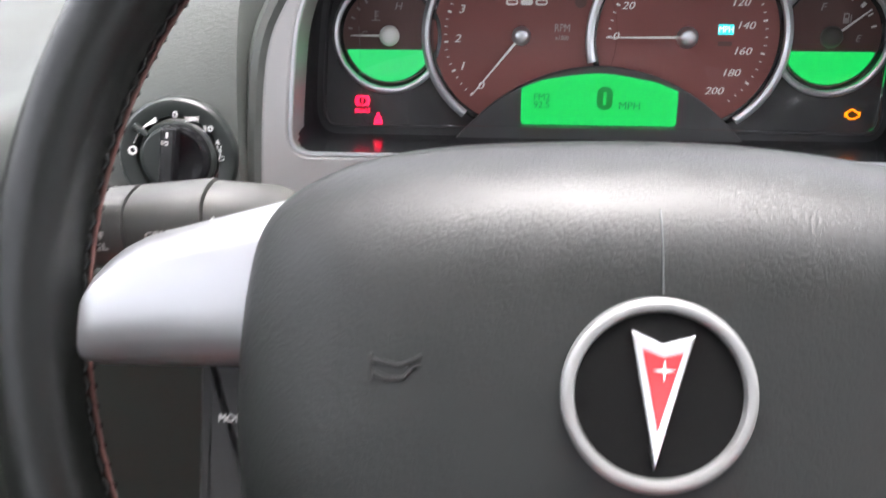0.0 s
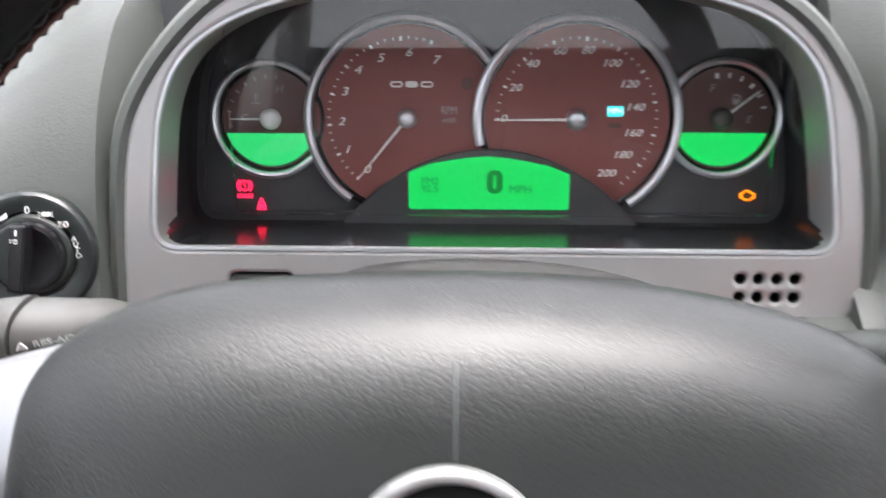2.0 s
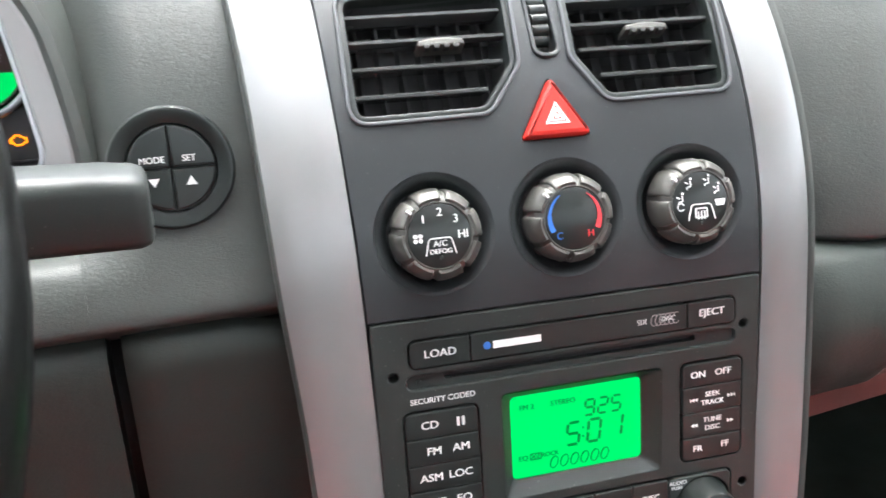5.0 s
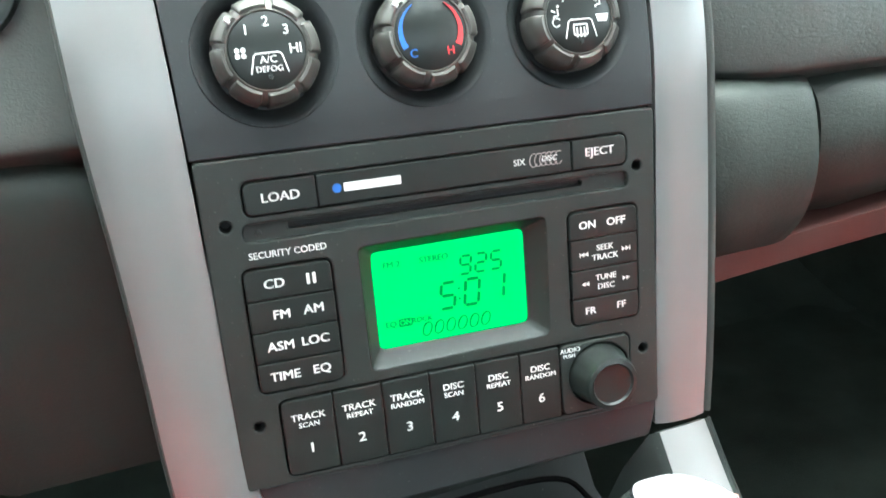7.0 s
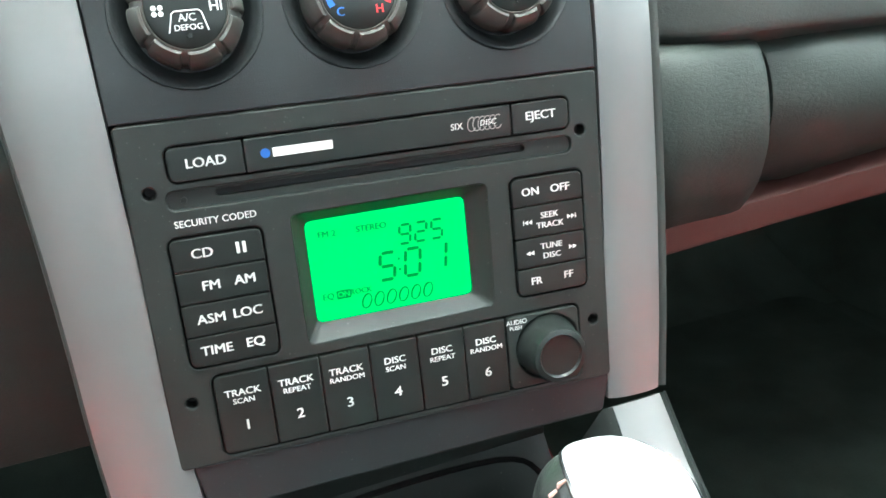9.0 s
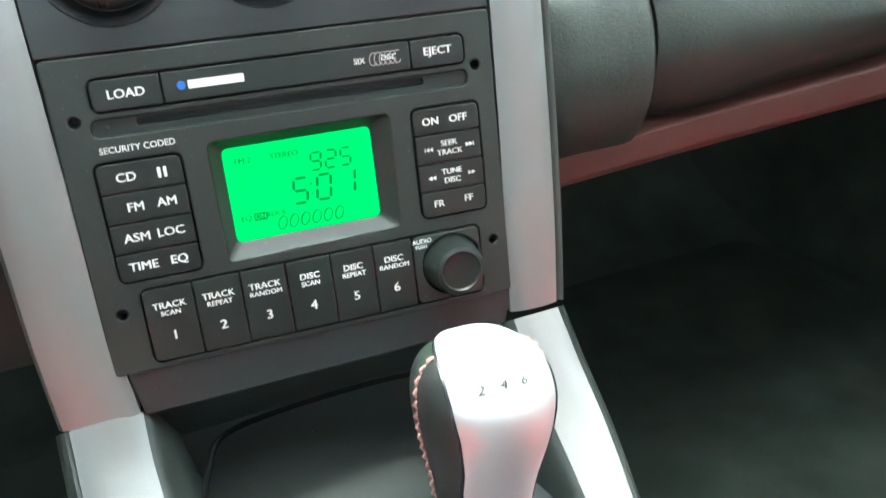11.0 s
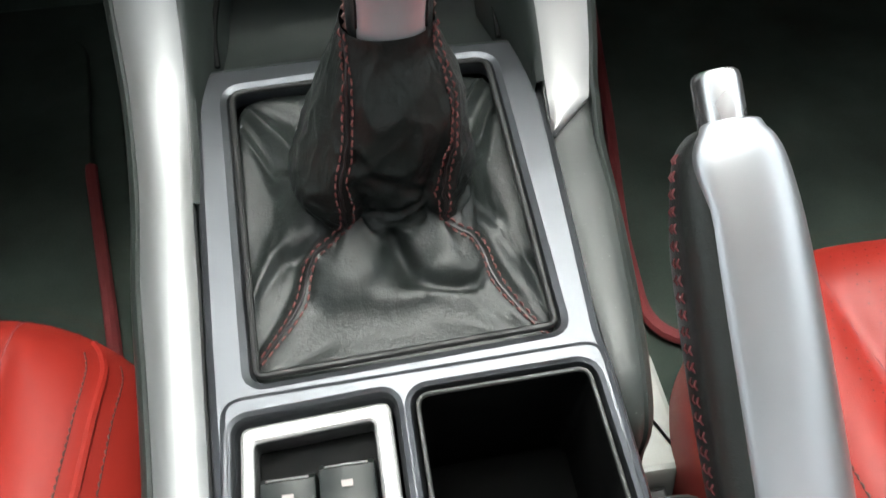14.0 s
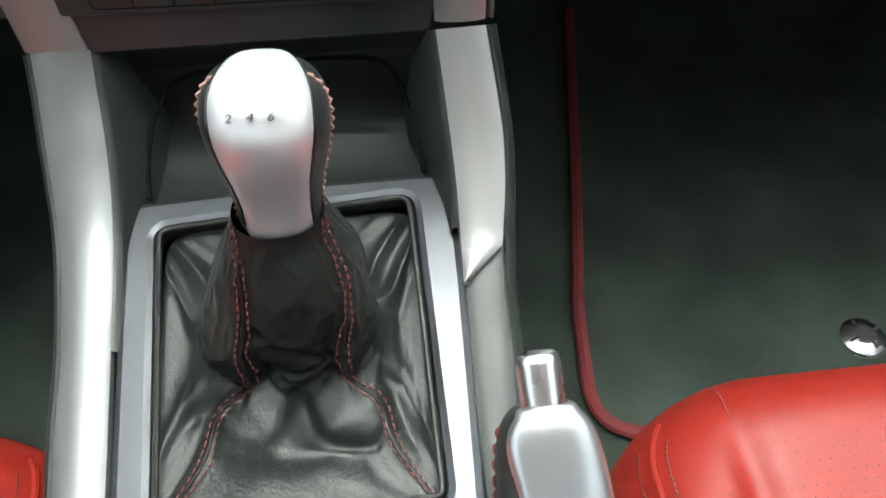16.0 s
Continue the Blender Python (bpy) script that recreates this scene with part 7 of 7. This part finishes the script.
# ---------------------------------------------------------------- hand brake
HB_O = Vector((0.5420, 0.0890, 0.5325))
hb_d = Vector((0.03, -0.77, -0.64)).normalized()
hb_u = (Vector((0, -0.64, 0.77)) - hb_d * Vector((0, -0.64, 0.77)).dot(hb_d)).normalized()
hb_s = hb_d.cross(hb_u)
M_HB = Matrix((hb_s, hb_d, hb_u)).transposed().to_4x4()
M_HB.translation = HB_O
brake = thing("hand_brake", M_HB, "raised hand brake with a satin aluminium top and black leather grip", "hand brake")
part("release_button", lathe([(0.0070, 0.010), (0.0070, -0.0135), (0.0066, -0.0155), (0.0056, -0.0164), (0.0046, -0.0160), (0, -0.0158)], 36), CHROME, brake, "bright cylindrical button", m=Matrix.Translation((0, 0, -0.0075)) @ Matrix.Rotation(radians(-90), 4, 'X'))


def hb_sec(s, w, top, bot, e=2.6):
    return [(w * math.copysign(abs(math.cos(a)) ** (2 / e), math.cos(a)), s, (top if math.sin(a) > 0 else -bot) * abs(math.sin(a)) ** (2 / e) - 0.008) for a in np.linspace(0, 2 * math.pi, 49)[:-1]]


HS = [(-0.0005, 0.0075, 0.0065, 0.0080), (0.0005, 0.0098, 0.0078, 0.0120), (0.005, 0.0135, 0.0092, 0.0150), (0.014, 0.0160, 0.0102, 0.0175), (0.035, 0.0178, 0.0112, 0.0260), (0.075, 0.0186, 0.0112, 0.0280), (0.120, 0.0185, 0.0104, 0.0260), (0.165, 0.0175, 0.0092, 0.0220), (0.175, 0.0150, 0.0080, 0.0180)]
HP = smooth_path(HS, 4)
part("leather_grip", loft([hb_sec(*p) for p in HP]), BLACKHIDE, brake, "black leather grip", sharp=70)
topb = bmesh.new()
HB_E = math.pi - 0.40
secs = []
for s, w, t, b in HP:
    pts = []
    for a in np.linspace(HB_E, 0.55 + 0.42 * ease(s, 0.004, 0.026), 23):
        lift = 0.0014 * (1 - abs(2 * (HB_E - a) / (HB_E - 0.55 - 0.42 * ease(s, 0.004, 0.026)) - 1) ** 8) + 0.0001
        pts.append(((w + lift * 0.5) * math.copysign(abs(math.cos(a)) ** (2 / 2.6), math.cos(a)), s - (0.0012 if s < 0.001 else 0), (t + lift) * abs(math.sin(a)) ** (2 / 2.6) - 0.008))
    secs.append(pts)
loft(secs, closed=False, caps=False, bm=topb)
part("aluminium_top", topb, BRUSHED, brake, "satin aluminium top cover", sharp=80)
lines = []
for k in range(2):
    lines.append([(Vector((w * (0.995 - 0.02 * k) + 0.0004, s, -(0.10 + 0.16 * k) * b - 0.008)), Vector((1, 0, -0.1))) for s, w, t, b in HP[8:]])
stitches(lines, 0.0050, WINE, brake, thick=0.0005, gap=0.34, label="dark red stitching along the grip")
part("base_boot", loft([hb_sec(0.155, 0.021, 0.014, 0.022), hb_sec(0.18, 0.024, 0.016, 0.026), hb_sec(0.24, 0.030, 0.02, 0.06)]), DEEP, brake)

# ---------------------------------------------------------------- seats
def pillow(x0, y0, z0, x1, y1, z1, r, dome=0.0, seg=6, cuts=9):
    bm = bmesh.new()
    bmesh.ops.create_cube(bm, size=1.0, matrix=Matrix.Translation(((x0 + x1) / 2, (y0 + y1) / 2, (z0 + z1) / 2)) @ Matrix.Diagonal((x1 - x0, y1 - y0, z1 - z0, 1)))
    bmesh.ops.bevel(bm, geom=bm.edges[:], offset=r, segments=seg, profile=0.5, affect='EDGES', clamp_overlap=True)
    bmesh.ops.subdivide_edges(bm, edges=[e for e in bm.edges if e.calc_length() > 0.05], cuts=cuts, use_grid_fill=True)
    for v in bm.verts:
        u, w = (v.co.x - x0) / (x1 - x0), (v.co.y - y0) / (y1 - y0)
        top = ease(v.co.z, z0 + (z1 - z0) * 0.5, z1)
        v.co.z += dome * top * (1 - (2 * u - 1) ** 2) * (1 - (2 * w - 1) ** 4)
        v.co.z += 0.004 * top * noise.noise(v.co * 9)
    return bm


def seat_top(x, y):
    """Height of the seat cushion: a soft front roll and raised side bolsters."""
    ax = abs(x)
    z = 0.352 + 0.016 * ease(ax, 0.190, 0.235) * ease(-y, -0.15, -0.02)
    z -= 0.006 * math.exp(-((ax - 0.194) / 0.009) ** 2) * ease(-y, -0.19, -0.12)
    d = min(0.272 - ax, 0.212 - y, y + 0.40)
    cx, cy = ax - (0.272 - 0.108), y - (0.212 - 0.108)
    if cx > 0 and cy > 0:
        d = min(d, 0.108 - math.hypot(cx, cy))
    r = 0.070
    if d < r:
        z -= 0.105 * (1 - math.sqrt(max(0.0, 1 - (1 - d / r) ** 2.4)))
    return z + 0.0025 * noise.noise(Vector((x * 11, y * 11, 2.0)))


def seat(x0, label, holes_to, back=None, back_label="red leather backrest"):
    s = thing("seat", Matrix.Translation(x0), label, "seat", "front seats")
    cb = bmesh.new()
    grid = []
    for y in list(np.linspace(-0.40, 0.0, 26)) + list(np.linspace(0.004, 0.212, 72)):
        w = 0.164 + math.sqrt(max(0.0, 0.108 ** 2 - max(0.0, y - 0.104) ** 2))
        row = [(w * t, y) for t in (math.sin(a) for a in np.linspace(-math.pi / 2, math.pi / 2, 141))]
        row = [(0.5 * (p[0] + w * (-1 + 2 * k / 140)), p[1]) for k, p in enumerate(row)]
        grid.append([cb.verts.new((x, yy, seat_top(x, yy))) for x, yy in row])
    for a, b in zip(grid, grid[1:]):
        for k in range(140):
            cb.faces.new((a[k], a[k + 1], b[k + 1], b[k]))
    rim_v = grid[0] + [r[-1] for r in grid[1:]] + grid[-1][::-1][1:] + [r[0] for r in grid[1:-1]][::-1]
    low_v = [cb.verts.new((v.co.x * 0.98, v.co.y * 0.98 - 0.002, 0.20)) for v in rim_v]
    for k in range(len(rim_v)):
        m2 = (k + 1) % len(rim_v)
        cb.faces.new((rim_v[k], rim_v[m2], low_v[m2], low_v[k]))
    part("cushion", cb, REDHIDE, s, "red leather seat cushion", sharp=80)
    for sg in (-1, 1):
        ribs = [(sg * x, y) for x, y in ((0.226, 0.172), (0.234, 0.158), (0.240, 0.135), (0.242, 0.08), (0.242, 0.0), (0.240, -0.2))]
        ribp = [Vector((a[0], a[1], seat_top(a[0], a[1]) + 0.0002)) for a in smooth_path(ribs, 6)]
        rb = bmesh.new()
        tube(ribp, 0.0022, 7, bm=rb)
        part("bolster_rib", rb, REDHIDE, s, "raised red seam rib")
        for du in (-0.0065, 0.0065):
            stitches([[(Vector((p.x + du, p.y, seat_top(p.x + du, p.y))), Vector((0, 0, 1))) for p in ribp[6:]]], 0.0044, REDTRIM, s, thick=0.0006, label="dark stitching")
        sp = [(sg * x, y) for x, y in ((0.186, 0.204), (0.190, 0.190), (0.194, 0.165), (0.194, 0.125), (0.190, 0.08), (0.186, 0.0), (0.180, -0.2))]
        sb = bmesh.new()
        tube([Vector((a[0], a[1], seat_top(a[0], a[1]) - 0.0006)) for a in smooth_path(sp, 6)], 0.0009, 6, bm=sb)
        part("cushion_seam", sb, REDBIND, s, "dark sunken seam")
    # tiny air holes in the centre panels
    dots = bmesh.new()
    rg = random.Random(9)
    for ix in range(-34, 35):
        for iy in range(0, 38):
            x, y = ix * 0.0062 + (0.0031 if iy % 2 else 0), 0.178 - iy * 0.0062
            if abs(abs(x) - 0.19) < 0.006 or abs(x) > 0.215 or noise.noise(Vector((x * 30, y * 30, 0))) > 0.45:
                continue
            if y > holes_to:
                continue
            c = Vector((x, y, seat_top(x, y) + 0.00025))
            vs = [dots.verts.new(c + Vector((0.00046 * math.cos(k * math.pi / 3), 0.00046 * math.sin(k * math.pi / 3), 0))) for k in range(6)]
            dots.faces.new(vs)
    part("perforation", dots, DEEP, s, "fine punched air holes", kind="stuff")
    part("backrest", pillow(-0.25, -0.08, 0.0, 0.25, 0.08, 0.58, 0.06, 0.0), back or REDHIDE, s, back_label, m=Matrix.Translation((0, -0.50, 0.30)) @ Matrix.Rotation(radians(38), 4, 'X'), sharp=80)
    part("seat_base", box(-0.22, -0.40, FLOOR_Z, 0.22, 0.14, 0.23, 0.01), DEEP, s)
    return s


# the driver's backrest is out of view; its black keeps red bounce down
seat((0.056, 0.030, 0.006), "red leather driver seat with an unseen, blackened backrest beside the console", 0.02, BLACKHIDE, "unseen backrest, blackened to cut red bounce")
seat((0.862, 0.010, 0.0), "red leather passenger seat beside the console", 0.172)

# seat rail and belt buckle in the gap beside the console
rail = thing("seat_rail", Matrix(), "light grey painted metal seat rail bolted to the floor", "seat rail")
part("bracket", box(0.566, 0.118, 0.168, 0.600, 0.196, 0.250, 0.004), RAILGREY, rail)
part("runner", box(0.572, -0.30, 0.168, 0.602, 0.112, 0.205, 0.003), RAILGREY, rail)
part("end_stop", box(0.560, 0.100, 0.170, 0.586, 0.116, 0.236, 0.003), DEEP, rail, "black plastic end stop")
part("bolt", lathe([(0.0075, 0.0), (0.0075, 0.003), (0.0062, 0.005), (0, 0.0054)], 6), CHROME, rail, "bright bolt head", m=Matrix.Translation((0.581, 0.178, 0.2496)))
buckle = thing("seat_belt_buckle", Matrix(), "dark grey plastic belt buckle sleeve beside the console", "buckle")
part("sleeve", loft([[(0.555 + w * math.copysign(abs(math.cos(a)) ** 0.6, math.cos(a)), 0.028 + d * math.copysign(abs(math.sin(a)) ** 0.6, math.sin(a)), z) for a in np.linspace(0, 2 * math.pi, 33)[:-1]] for z, w, d in ((0.168, 0.016, 0.030), (0.25, 0.017, 0.036), (0.318, 0.0185, 0.042), (0.334, 0.0180, 0.041), (0.342, 0.0155, 0.036), (0.345, 0.010, 0.026))]), PLASTIC, buckle, sharp=60)
part("slot", box(0.549, 0.014, 0.3440, 0.561, 0.044, 0.3462, 0.0006), CUPBLACK, buckle)
# ---------------------------------------------------------------- floor mats, pedal, fixings
def mat(pts, r, label, reach=0.84):
    m = thing("floor_mat", Matrix.Translation((0, 0, FLOOR_Z)), label, "floor mat", "floor mats")
    o = rpoly(pts, r, 8)
    part("carpet", plate(o, 0.0, 0.007, bev=0.002), CARPET, m, "black carpet pile")
    b = bmesh.new()
    far = max(range(len(o)), key=lambda i: o[i][1])
    loop = o[far:] + o[:far]
    ring = [tuple(Vector(a).lerp(Vector(c), k / 12)) for a, c in zip(loop, loop[1:] + loop[:1]) for k in range(12)]
    ring = [p for p in ring if p[1] < reach and -0.2 < p[0] < 1.1]
    tube([Vector((p[0], p[1], 0.0065)) for p in ring], 0.0055, 8, bm=b)
    part("binding", b, REDBIND, m, "red cloth edge binding")
    return m


mat([(0.629, 0.246), (1.20, 0.236), (1.22, 0.85), (0.730, 0.85), (0.668, 0.50), (0.640, 0.36)], [0.045, 0.05, 0.05, 0.05, 0.3, 0.3], "black carpet mat with red binding on the passenger floor", 0.795)
# binding ends at 0.53: the cut stands for footwell shade over the rest
mat([(-0.30, 0.245), (0.250, 0.245), (0.238, 0.28), (0.2225, 0.352), (0.187, 0.51), (0.150, 0.74), (-0.32, 0.74)], [0.05, 0.03, 0.1, 0.3, 0.3, 0.05, 0.05], "black carpet mat with red binding on the driver floor", 0.53)
stud = thing("mat_stud", Matrix.Translation((0.8600, 0.3050, FLOOR_Z + 0.0066)), "bright round metal stud on the passenger mat", "stud")
part("cap", lathe([(0.019, 0.0), (0.018, 0.004), (0.012, 0.0075), (0.006, 0.0085), (0, 0.006)], 28), CHROME, stud)
for i in range(4):
    part("notch", box(0.007, -0.0012, 0.006, 0.014, 0.0012, 0.0086, 0.0004), GUN, stud, m=Matrix.Rotation(radians(90 * i + 20), 4, 'Z'))
pedal = thing("clutch_pedal", face_frame((0.111, 0.792, 0.307), 0, 40), "drilled metal pedal with round rubber studs", "pedal")
part("pad", plate(rrect(-0.038, -0.065, 0.038, 0.065, 0.010), -0.006, 0.0, bev=0.002, back=True), BRUSHED, pedal)
for a, b in ((-0.026, 0.050), (0.026, 0.050), (0.0, 0.032), (-0.026, 0.012), (0.026, 0.012), (0.0, -0.008), (-0.026, -0.030), (0.026, -0.030), (0.0, -0.046), (0.027, -0.055), (-0.027, -0.055)):
    part("rubber_stud", lathe([(0.0062, -0.001), (0.0058, 0.002), (0, 0.0024)], 16), DEEP, pedal, m=shift(a, b))
part("arm", box(-0.008, 0.03, -0.030, 0.008, 0.22, -0.012, 0.003), DEEP, pedal)
